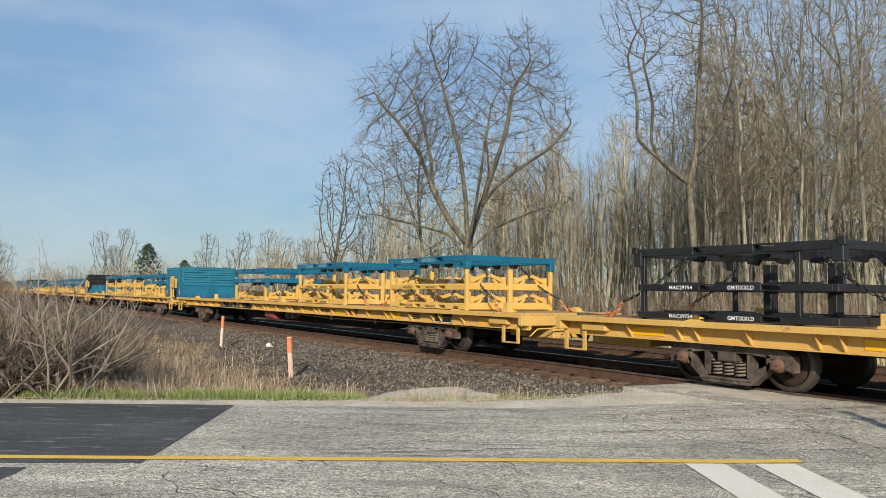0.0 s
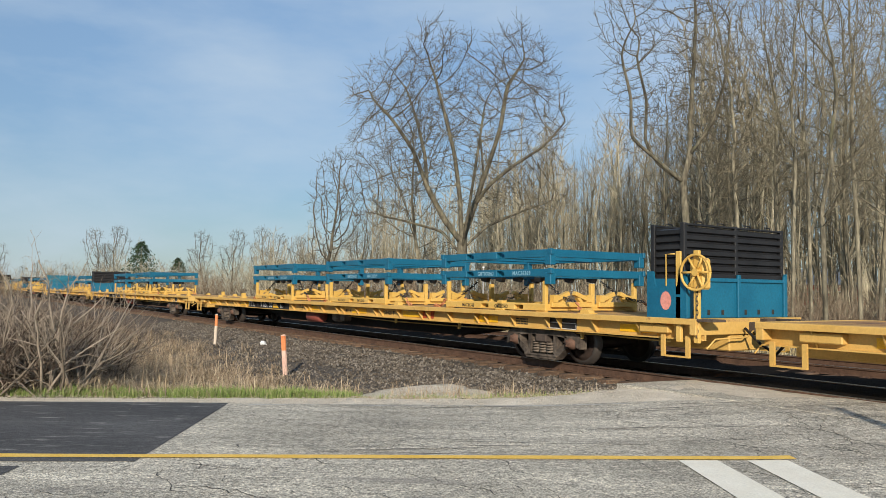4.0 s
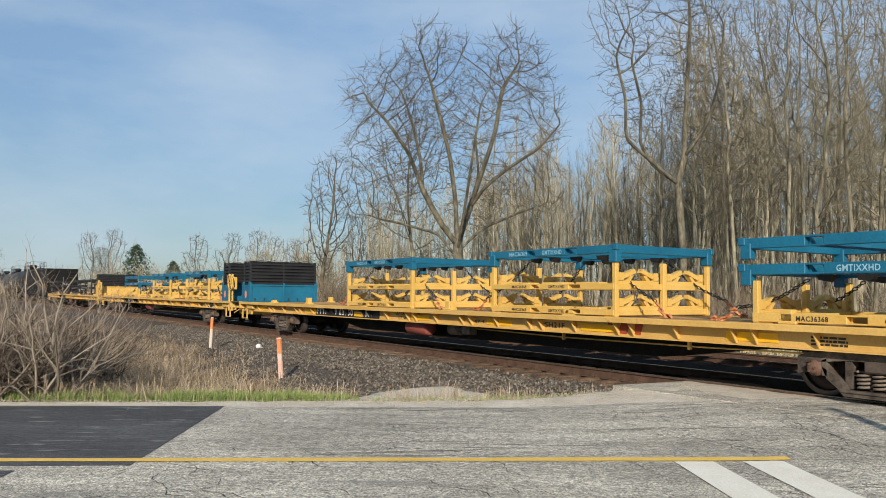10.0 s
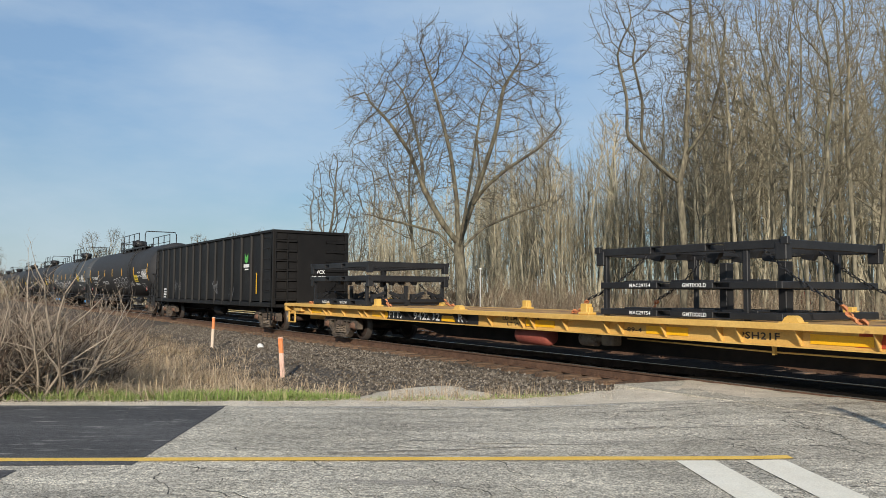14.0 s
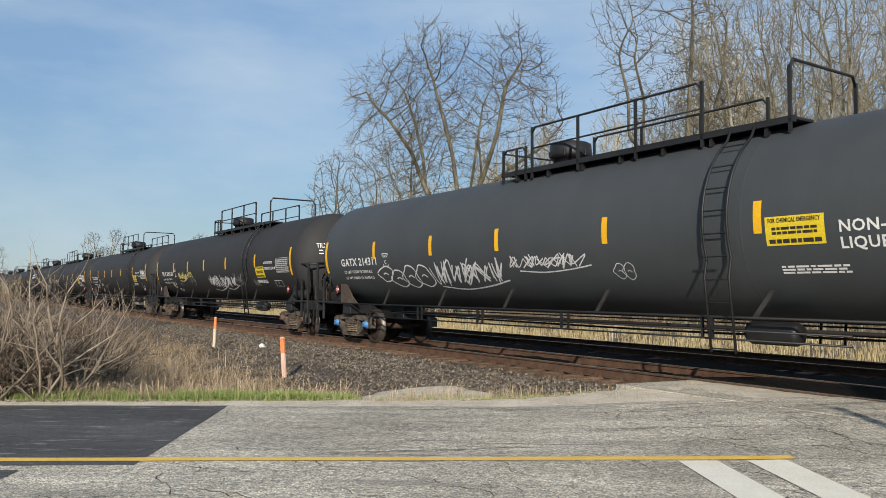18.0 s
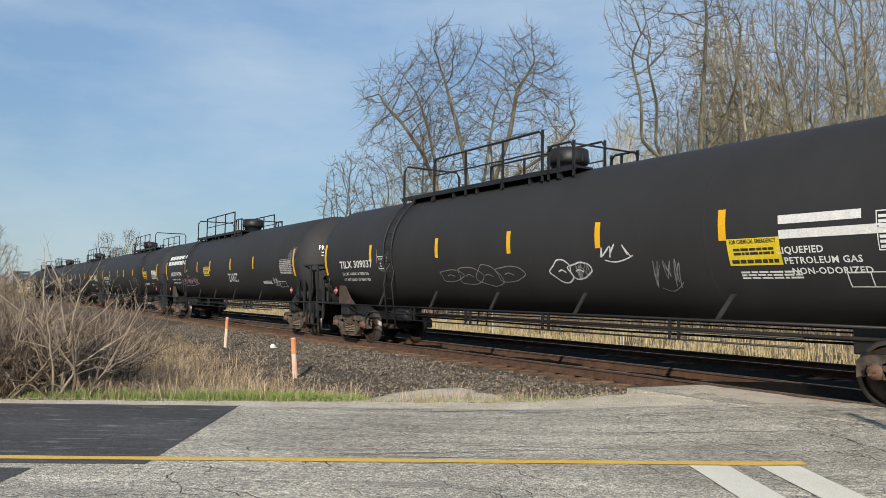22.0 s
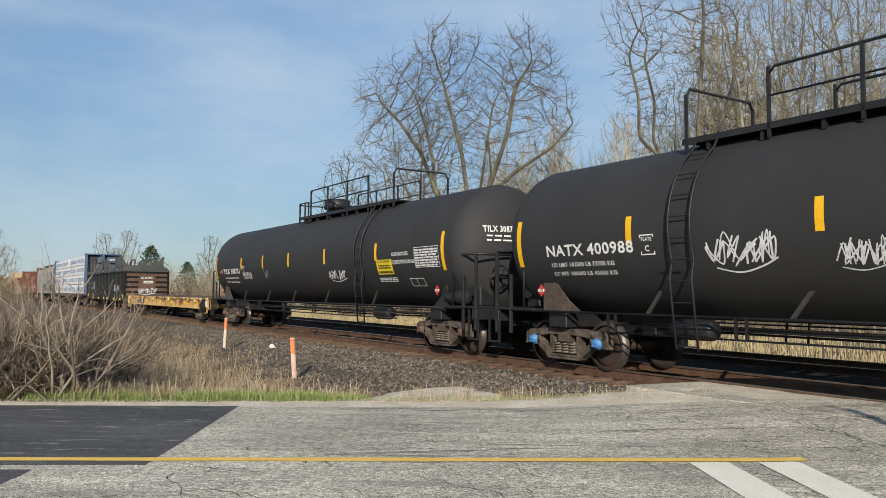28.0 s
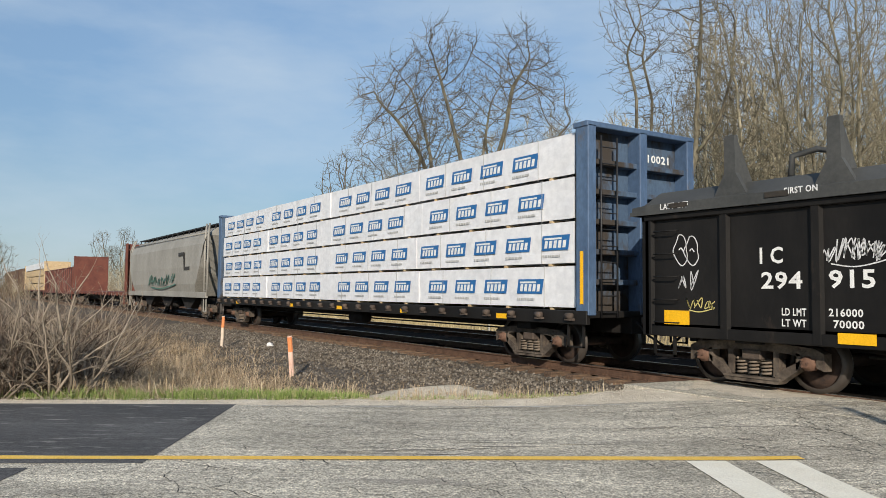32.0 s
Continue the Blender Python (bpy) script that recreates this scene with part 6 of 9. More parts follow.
def wagon_frame(car, front, rear, b_, mat, z0=0.55, z1=0.95, half=1.38, r=0.42, blue=False):
    s = Shape().box(rear, front, -0.33, 0.33, z0, z1, 0.01)
    part("centre_sill", s, "under", car)
    for x in (0, -b_):
        part("body_bolster", Shape().box(x - 0.22, x + 0.22, -half + 0.19, half - 0.19, z1 - 0.32, z1 - 0.004, 0.01), "under", car)
        add_truck(car, x, r, blue)
    add_coupler(car, front, True, 0.55)
    add_coupler(car, rear, False, 0.55)
    for q in (front, rear):
        k = 1 if q == front else -1
        for ky in (-1, 1):
            st = Shape().box(q - k * 0.35 - 0.22, q - k * 0.35 + 0.22, ky * (half - 0.04) - 0.02, ky * (half - 0.04) + 0.02, 0.36, 0.39)
            for dx in (-0.2, 0.2):
                st.box(q - k * 0.35 + dx - 0.02, q - k * 0.35 + dx + 0.02, ky * (half - 0.04) - 0.02, ky * (half - 0.04) + 0.02, 0.36, z1)
            part("corner_step", st, mat, car)
    a = Shape().lathe([(-0.45, 0.0), (-0.45, 0.14), (-0.4, 0.18), (0.4, 0.18), (0.45, 0.14), (0.45, 0.0)], 0, (-b_ * 0.45, -0.8, z0), 14)
    part("air_reservoir", a, "under", car)
    part("brake_rod", Shape().tube([(-1.5, -0.7, z0 - 0.02), (-b_ + 1.5, -0.7, z0 - 0.02)], 0.02, 5), "under", car)


def open_wagon(front, rear, b_, z0, z1, ribs, mat, end_mat, label, r=0.42, half=1.42):
    """High-sided open wagon: side sheets with posts, top chord, ribbed ends, floor."""
    car = thing("gondola", label, "gondola", "wagons of the train")
    wagon_frame(car, front, rear, b_, mat, r=r)
    part("floor", Shape().box(rear, front, -half + 0.06, half - 0.06, z0 + 0.1, z0 + 0.2), mat, car)
    for ky in (-1, 1):
        y0, y1 = sorted((ky * (half - 0.10), ky * (half - 0.06)))
        part("side_sheet", Shape().box(rear, front, y0, y1, z0, z1), mat, car)
        s = Shape().box(rear, front, *sorted((ky * (half - 0.14), ky * (half + 0.015))), z1 - 0.09, z1, 0.01)
        part("top_chord", s, mat, car)
        s = Shape().box(rear, front, *sorted((ky * (half - 0.10), ky * (half - 0.01))), z0, z0 + 0.16, 0.01)
        part("bottom_chord", s, mat, car)
        for i in range(ribs + 1):
            x = rear + 0.08 + (front - rear - 0.16) * i / ribs
            s = Shape().prism([(x - 0.09, ky * (half - 0.07)), (x - 0.055, ky * half), (x + 0.055, ky * half), (x + 0.09, ky * (half - 0.07))], 2, z0 + 0.02, z1 - 0.08)
            part("side_post", s, mat, car)
    for k, q in ((1, front), (-1, rear)):
        part("end_sheet", Shape().box(*sorted((q, q - k * 0.04)), -half + 0.06, half - 0.06, z0, z1), end_mat, car)
        part("end_chord", Shape().box(*sorted((q + k * 0.06, q - k * 0.08)), -half, half, z1 - 0.10, z1, 0.01), mat, car)
        n = int((z1 - z0 - 0.3) / 0.30)
        for i in range(n):
            z = z0 + 0.2 + i * (z1 - z0 - 0.3) / n
            for ya, yb in ((-half + 0.05, -0.55), (0.55, half - 0.05)):
                s = Shape().prism([(q, z), (q + k * 0.07, z + 0.03), (q + k * 0.07, z + 0.10), (q, z + 0.13)], 1, ya, yb)
                part("end_rib", s, mat, car)
        for ky in (-1, 1):
            part("corner_post", Shape().box(*sorted((q + k * 0.05, q - k * 0.1)), *sorted((ky * (half - 0.14), ky * half)), z0, z1, 0.01), mat, car)
        for i in range(max(4, int((z1 - z0) / 0.36))):
            z = z0 + 0.22 + i * 0.36
            part("grab_iron", Shape().tube([(q - k * 0.25, -half, z), (q - k * 0.25, -half - 0.06, z), (q - k * 0.7, -half - 0.06, z), (q - k * 0.7, -half, z)], 0.012, 5), mat, car)
    return car


M["green_mark"] = material("green_print", (0.08, 0.35, 0.07), (0.12, 0.45, 0.10), 0.6, bump=0.0)
# the tall black gondola behind the flats
G = open_wagon(1.40, -14.85, 13.35, 0.80, 3.46, 15, "black_wagon", "black_wagon", "tall black gondola with ribbed sides and ends")
w = Shape()
write(w, "MWCX", 0.12, lambda a, b_: (1.436, 0.02 + a, 1.98 + b_), 0.5)
write(w, "204293", 0.12, lambda a, b_: (1.436, 0.02 + a, 1.78 + b_), 0.55)
bars(w, flat_map(0, 0, -1.366), -13.4, 1.0, 0.8, 0.5, 4, random.Random(3))
part("lettering", w, "white", G, "white stencilled lettering")
w = Shape()
for x, wd, hg in ((-11.5, 1.3, 0.8), (-5.5, 1.2, 0.7), (-3.0, 0.6, 0.6)):
    scrawl(w, flat_map(x, 1.1, -1.43), wd, hg, random.Random(int(-x * 10)), 3, 0.025)
part("graffiti", w, "spray_grey", G, "sprayed graffiti strokes")
w = Shape().box(-0.12, -0.04, -1.43, -1.425, 1.25, 2.0)
part("reflective_strip", w, "yellow_strip", G)
w = Shape().box(-1.62, -1.0, -1.37, -1.366, 2.22, 2.34).box(-1.5, -1.1, -1.37, -1.366, 2.12, 2.17)
part("brand_panel", w, "white", G, "white printed brand blocks")
w = Shape().prism([(-1.52, 2.45), (-1.34, 2.36), (-1.16, 2.45), (-1.16, 2.74), (-1.25, 2.66), (-1.34, 2.6), (-1.43, 2.66), (-1.52, 2.74)], 1, -1.37, -1.366)
part("emblem", w, "green_mark", G, "green shield emblem")
part("end_panel", Shape().box(1.40, 1.432, -0.52, 0.95, 0.95, 3.30, 0.008), "black_wagon", G)
for k in (-1, 1):
    part("ladder_rail", Shape().box(1.45, 1.49, -1.12 + k * 0.22 - 0.02, -1.12 + k * 0.22 + 0.02, 0.9, 3.3), "black_wagon", G)
for i in range(7):
    part("rung", Shape().cyl((1.49, -1.34, 1.1 + i * 0.34), (1.49, -0.90, 1.1 + i * 0.34), 0.016, n=6), "black_wagon", G)
ride(G, -238.53)

# the coil gondola with its covers
IC = open_wagon(1.20, -14.75, 13.0, 0.68, 2.62, 11, "black_wagon", "brown_wagon", "black coil gondola with worn graffiti-marked sides")
w = Shape()
write(w, "I C", 0.225, flat_map(-12.66, 1.79, -1.366), 0.36)
write(w, "294", 0.23, flat_map(-12.64, 1.44, -1.366), 0.62)
write(w, "915", 0.23, flat_map(-11.65, 1.45, -1.366), 0.60)
write(w, "LD LMT", 0.10, flat_map(-12.33, 1.07, -1.366), 0.36)
write(w, "LT WT", 0.10, flat_map(-12.33, 0.92, -1.366), 0.36)
write(w, "216000", 0.10, flat_map(-11.66, 1.08, -1.366), 0.45)
write(w, "70000", 0.10, flat_map(-11.6, 0.93, -1.366), 0.40)
write(w, "IC 294915", 0.13, lambda a, b_: (1.212, -0.35 + a, 2.15 + b_), 0.7)
bars(w, lambda a, b_: (1.212, -0.2 + a, 1.85 + b_), 0, 0, 0.6, 0.2, 2, random.Random(9))
bars(w, flat_map(0, 0, -1.366), -2.6, 1.3, 0.5, 0.5, 4, random.Random(8))
bars(w, flat_map(0, 0, -1.366), -14.35, 0.78, 0.9, 0.06, 1, random.Random(7))
part("lettering", w, "white", IC, "white stencilled wagon number")
for x in (-11.51, -9.0, -6.6, -5.2, -2.6, -0.4):
    part("reflector", Shape().box(x, x + 0.48, -1.428, -1.41, 0.73, 0.87), "reflector", IC, "yellow reflective plate")
for x in (0.45, -14.38):
    part("reflector", Shape().box(x, x + 0.48, -1.375, -1.36, 0.87, 1.09), "reflector", IC, "yellow reflective plate")
for x, z, wd, hg, n, mt in ((-14.15, 1.80, 0.42, 0.45, -2, "spray_white"), (-14.05, 1.4, 0.3, 0.35, 3, "spray_white"), (-1.75, 1.25, 1.0, 0.62, 7, "spray_white"), (-6.55, 1.0, 0.45, 0.6, 4, "spray_white"), (-4.6, 1.35, 0.5, 0.7, 4, "spray_grey"), (-11.7, 1.75, 0.85, 0.36, 8, "spray_white"), (-8.6, 1.3, 0.4, 0.4, 3, "spray_grey"), (-13.95, 1.10, 0.5, 0.22, 4, "spray_yellow")):
    w = Shape()
    if isinstance(n, str):
        write(w, n, hg, flat_map(x, z, -1.369), wd)
    else:
        scrawl(w, flat_map(x, z, -1.369), wd, hg, random.Random(int(x * 100)), n, 0.018)
    part("graffiti", w, mt, IC, "sprayed graffiti strokes")
w = Shape()
scrawl(w, lambda a, b_: (1.215, -0.6 + a, 1.15 + b_), 1.2, 0.45, random.Random(77), 6, 0.035)
part("graffiti", w, "spray_white", IC, "sprayed graffiti strokes")
ride(IC, -478.85)


def coil_cover(label, marks):
    c = thing("coil_cover", label, "coil cover", "covers on the coil gondola")
    L = 5.15
    prof = [(-1.46, 0.0), (-1.46, 0.16), (-1.05, 0.40), (0.0, 0.46), (1.05, 0.40), (1.46, 0.16), (1.46, 0.0)]
    s = Shape().prism(prof, 0, -L / 2 + 0.28, L / 2 - 0.28)
    for k in (-1, 1):
        v = [(k * (L / 2 - 0.28), a, b_) for a, b_ in prof] + [(k * L / 2, a * 0.985, min(b_, 0.14)) for a, b_ in prof]
        s.add(v, [(i, i + 1, i + 8, i + 7) for i in range(6)] + [tuple(range(7, 14))])
    part("hood", s, "cover", c, "weathered grey steel hood")
    for y in (-1.47, 1.47):
        part("rim", Shape().box(-L / 2, L / 2, y - 0.02, y + 0.02, 0.0, 0.06), "cover", c)
    for x in (-0.68, 0.9):
        for ky in (-1, 1):
            s = Shape().prism([(x - 0.33, 0.08), (x + 0.33, 0.08), (x + 0.10, 0.50), (x + 0.085, 1.06), (x - 0.085, 1.06), (x - 0.10, 0.50)], 1, *sorted((ky * 1.34, ky * 1.42)))
            s.prism([(ky * 1.34, 0.3), (ky * 1.34, 0.98), (ky * 1.26, 0.98), (ky * 0.92, 0.38)], 0, x - 0.04, x + 0.04)
            part("lifting_bracket", s, "cover", c, "triangular lifting bracket")
    part("lifting_hoop", Shape().tube([(-0.3, -0.5, 0.45), (-0.3, -0.45, 0.80), (0.0, -0.3, 0.88), (0.3, -0.3, 0.80), (0.3, -0.35, 0.45)], 0.05, 6), "cover", c)
    for x in (-1.6, 0.1, 1.9):
        part("lashing_slot", Shape().box(x - 0.18, x + 0.18, -1.475, -1.40, 0.075, 0.15), "ink", c)
    w = Shape()
    write(w, marks[0], 0.10, flat_map(-1.95, 0.06, -1.466), 0.55)
    write(w, marks[1], 0.085, flat_map(0.22, 0.10, -1.484 + 0.016), 0.48)
    part("lettering", w, "white", c, "white stencilled words")
    return c


for x, marks in ((-1.50, ("LAST ON", "FIRST OFF")), (-6.95, ("LAST ON", "LAST OFF")), (-12.42, ("LAST OFF", "FIRST ON"))):
    ride(coil_cover("grey steel coil cover with triangular lifting brackets", marks), -478.85 + x, 0, 2.622)

# short worn yellow flat
Y = thing("flat_wagon", "short worn yellow flat wagon with a dark plank deck", "flat wagon", "wagons of the train")
wagon_frame(Y, 2.45, -15.35, 12.9, "old_yellow", 0.50, 0.98, half=1.40)
s = Shape().box(-15.35, 2.45, -1.36, 1.36, 0.98, 1.04)
part("underdeck", s, "under", Y)
pl = Shape().box(-0.115, 0.115, -1.40, 1.40, 1.041, 1.095, 0.006).mesh("plank", "plank")
for i in range(74):
    part("plank", pl, None, Y, at=(-15.2 + i * 0.2395, 0, 0))
for ky in (-1, 1):
    for i in range(9):
        x0_ = -15.35 + i * 17.8 / 9
        part("deck_edge", Shape().box(x0_ + 0.01, x0_ + 17.8 / 9 - 0.01, *sorted((ky * 1.325, ky * (1.405 + 0.008 * (i % 3)))), 0.965, 1.06, 0.01), "worn_edge", Y, "chipped rusty yellow deck edge")
    s = Shape().prism([(-15.35, 0.97), (2.45, 0.97), (2.45, 0.62), (1.2, 0.60), (-1.2, 0.56), (-11.7, 0.56), (-14.1, 0.60), (-15.35, 0.62)], 1, *sorted((ky * 1.26, ky * 1.32)))
    s.box(-15.35, 2.45, *sorted((ky * 1.24, ky * 1.40)), 0.555, 0.585)
    part("side_sill", s, "old_yellow", Y, "rust-stained yellow side sill")
    for i in range(14):
        x = -14.7 + i * 1.26
        s = Shape().box(x - 0.10, x + 0.10, *sorted((ky * 1.32, ky * 1.46)), 0.86, 1.03, 0.015)
        part("stake_pocket", s, "worn_edge", Y)
    for x in (-13.6, -10.3, -7.0, -4.6, -1.4, 0.6):
        part("reflector", Shape().box(x - 0.3, x + 0.3, *sorted((ky * 1.322, ky * 1.328)), 0.72, 0.86), "reflector", Y, "yellow reflective plate")
for k, q in ((1, 2.45), (-1, -15.35)):
    part("end_sill", Shape().box(*sorted((q, q - k * 0.15)), -1.40, 1.40, 0.60, 1.05, 0.01), "old_yellow", Y)
part("number_panel", Shape().box(-12.9, -10.9, -1.327, -1.32, 0.66, 0.9), "black", Y)
w = Shape()
write(w, "HTTX", 0.15, flat_map(-12.8, 0.71, -1.331), 0.7)
write(w, "1306", 0.15, flat_map(-11.8, 0.71, -1.331), 0.7)
part("lettering", w, "white", Y)
w = Shape()
for k in range(3):
    q = -2.85 + k * 0.27
    w.prism([(q, 0.66), (q + 0.17, 0.66), (q + 0.22, 0.88), (q + 0.05, 0.88)], 1, -1.327, -1.32)
part("emblem", w, "red_mark", Y, "faded red emblem shapes")
for x in (1.0, 1.5):
    chain_run([(x, -1.4, 1.0), (x + 0.5, -1.42, 0.45)], "grime", Y, 0.018)
part("rags", Shape().lathe([(-0.32, 0.02), (-0.22, 0.17), (0.0, 0.22), (0.2, 0.15), (0.3, 0.02)], 2, (2.05, -1.40, 0.75), 9), "under", Y, "black rubber hose bundle")
part("stencil_plate", Shape().box(2.2, 2.43, -1.42, -1.405, 0.66, 0.92), "white", Y)
ride(Y, -460.9)

# centre-beam lumber wagon
CB = thing("lumber_wagon", "blue-grey bulkhead flat wagon for lumber", "lumber wagon", "wagons of the train")
wagon_frame(CB, 2.05, -20.1, 18.05, "black_wagon", 0.60, 0.95, half=1.42)
s = Shape().box(-20.1, 2.05, -1.40, 1.40, 0.90, 1.02, 0.01)
part("floor", s, "black_wagon", CB)
for ky in (-1, 1):
    part("side_sill", Shape().box(-20.1, 2.05, *sorted((ky * 1.36, ky * 1.46)), 0.78, 1.03, 0.01), "black_wagon", CB)
    for i in range(26):
        x = -19.6 + i * 0.85
        part("strap_winch", Shape().lathe([(-0.07, 0.0), (-0.07, 0.06), (0.07, 0.06), (0.07, 0.0)], 0, (x, ky * 1.51, 0.93), 10).box(x - 0.1, x + 0.1, *sorted((ky * 1.46, ky * 1.53)), 0.85, 0.89), "grime", CB)
    for x in (-17.5, -12.0, -8.3, -4.6, -0.6):
        part("reflector", Shape().box(x, x + 0.34, *sorted((ky * 1.462, ky * 1.468)), 0.82, 0.92), "reflector", CB, "yellow reflective plate")
part("centre_beam", Shape().box(-19.8, 1.75, -0.06, 0.06, 1.0, 4.36), "slate_blue", CB)
for k, q in ((1, 2.05), (-1, -20.1)):
    s = Shape().box(*sorted((q - k * 0.30, q - k * 0.34)), -1.40, 1.40, 0.95, 4.40)
    part("bulkhead_sheet", s, "dirty_blue", CB, "weathered blue bulkhead with deep ribs")
    for y in (-1.33, 0.0, 1.33):
        part("bulkhead_post", Shape().box(*sorted((q - k * 0.30, q + k * 0.02)), y - 0.10, y + 0.10, 0.95, 4.40, 0.012), "slate_blue", CB)
    part("bulkhead_cap", Shape().box(*sorted((q - k * 0.36, q + k * 0.02)), -1.45, 1.45, 4.36, 4.46, 0.012), "slate_blue", CB)
    for z in (1.5, 2.05, 2.6, 3.15, 3.7):
        part("bulkhead_rib", Shape().box(*sorted((q - k * 0.30, q - k * 0.06)), -1.24, 1.24, z, z + 0.10, 0.01), "dirty_blue", CB)
    for dy in (-0.2, 0.2):
        part("ladder_rail", Shape().tube([(q + k * 0.06, -0.95 + dy, 0.9), (q + k * 0.06, -0.95 + dy, 4.2)], 0.02, 5), "black", CB)
    for i in range(11):
        part("rung", Shape().cyl((q + k * 0.06, -1.15, 1.0 + i * 0.3), (q + k * 0.06, -0.75, 1.0 + i * 0.3), 0.012, n=5), "black", CB)
part("reflective_strip", Shape().box(1.86, 1.94, -1.438, -1.43, 1.15, 2.1), "reflector", CB)
w = Shape()
write(w, "10021", 0.15, lambda a, b_: (1.757, 0.45 + a, 3.92 + b_), 0.6)
part("lettering", w, "white", CB)
bw = Shape().lathe([(0.0, 0.0), (0.03, 0.07), (0.03, 0.24), (0.0, 0.27), (-0.03, 0.24)], 0, (2.15, 0.35, 2.2), 18)
part("brake_wheel", bw, "black", CB)
ride(CB, -496.97)

rl = random.Random(61)


def lumber_pack(L, h, mat, label, logos=True, off=0.0, plain=False):
    p_ = thing("lumber_pack", label, "lumber pack", "lumber packs on the wagons")
    s = Shape()
    n = max(4, int(L / 0.5))
    ys = [-1.31, -1.33, -1.33, -1.31]
    v, f = [], []
    for i in range(n + 1):
        x = -L / 2 + L * i / n
        for z in (0.03, h * 0.35, h * 0.7, h - 0.02):
            v.append((x, -1.315 + rl.uniform(-0.012, 0.012), z))
        v.append((x, -0.10, h - 0.02 + rl.uniform(-0.01, 0.01)))
        v.append((x, -0.10, 0.03))
    m_ = 6
    for i in range(n):
        for j in range(5):
            f.append((i * m_ + j, i * m_ + j + 1, (i + 1) * m_ + j + 1, (i + 1) * m_ + j))
    f += [tuple(range(m_))[::-1], tuple(range(n * m_, n * m_ + m_))]
    s.add(v, f)
    body = part("wrap" if mat == "wrap" else "lumber_bundle", s, mat, p_)
    for i in range(0 if plain else 4):
        x = -L / 2 + L * (i + 0.5) / 4
        part("bearer", Shape().box(x - 0.045, x + 0.045, -1.30, -0.1, -0.02, 0.03), "lumber", p_)
    if logos:
        x = -L / 2 + 0.12 + off
        while x < L / 2 - 0.84:
            part("printed_mark", LOGO[0], None, p_, "blue printed panel with white blocks", at=(x, 0, h * 0.34))
            part("white_print", LOGO[1], None, p_, at=(x, 0, h * 0.34))
            part("grey_print", LOGO[2], None, p_, at=(x, 0, h * 0.34))
            x += 1.13
    for i in range(1 if plain else 3):
        x = -L / 2 + L * (i + 0.7 + rl.uniform(-0.1, 0.1)) / 3.3
        part("strap", Shape().box(x - 0.008, x + 0.008, -1.338, -1.334, 0.0, h), "grey_panel", p_)
    return p_


a_ = Shape().add([(0.0, -1.336, 0.0), (0.78, -1.336, 0.0), (0.83, -1.336, 0.285), (0.05, -1.336, 0.285)], [(0, 1, 2, 3)])
b_ = Shape()
b_.add([(0.10, -1.339, 0.205), (0.60, -1.339, 0.205), (0.605, -1.339, 0.24), (0.105, -1.339, 0.24)], [(0, 1, 2, 3)])
for i in range(5):
    x = 0.10 + i * 0.13
    b_.add([(x, -1.339, 0.045), (x + 0.085, -1.339, 0.045), (x + 0.112, -1.339, 0.185), (x + 0.027, -1.339, 0.185)], [(0, 1, 2, 3)])
c_ = Shape()
bars(c_, lambda a, z: (a, -1.336, z - 0.13), 0.0, 0.0, 0.55, 0.07, 1, random.Random(4))
LOGO = [a_.mesh("printed_mark", "logo_blue"), b_.mesh("white_print", "white"), c_.mesh("grey_print", "grey_panel")]
PACK_H = 0.825
for row in range(4):
    x = 1.62
    for col in range(4):
        L = (5.55, 5.2, 5.4, 5.3)[col] + (0.0, 0.12, -0.1, 0.05)[(col + row) % 4]
        L = min(L, x + 19.7)
        pk = lumber_pack(L - 0.04, PACK_H - 0.006, "wrap", "white plastic-wrapped lumber pack with blue printed marks", True, rl.uniform(0, 0.6))
        ride(pk, -496.97 + x - L / 2, rl.uniform(-0.02, 0.02), 1.05 + row * PACK_H)
        pk2 = lumber_pack(L - 0.05, PACK_H - 0.03, "wrap", "white plastic-wrapped lumber pack", False, plain=True)
        ride(pk2, -496.97 + x - L / 2, 0, 1.05 + row * PACK_H, 180)
        x -= L

# covered hopper
H = thing("hopper_wagon", "grey covered hopper wagon with curved sides", "hopper wagon", "wagons of the train")
wagon_frame(H, 1.3, -15.6, 14.1, "hopper_grey", 0.62, 0.95, half=1.46, r=0.457)
prof = [(-1.40, 1.05), (-1.52, 1.6), (-1.55, 2.4), (-1.50, 3.4), (-1.36, 3.78), (-0.9, 4.12), (0.0, 4.22), (0.9, 4.12), (1.36, 3.78), (1.50, 3.4), (1.55, 2.4), (1.52, 1.6), (1.40, 1.05)]
xs = [(0.75, 3.4), (-15.1, 3.4)]
s = Shape()
v = []
for x0_, slope in ((0.85, -1), (-15.15, 1)):
    for y, z in prof:
        dx = max(0.0, 2.9 - z) * 0.85 + 0.0
        v.append((x0_ + slope * dx, y, z))
n = len(prof)
s.add(v, [(i, (i + 1) % n, n + (i + 1) % n, n + i) for i in range(n)] + [tuple(range(n)), tuple(range(n, 2 * n))[::-1]], False)
part("body", s, "hopper_grey", H, "pale grey curved hopper body")
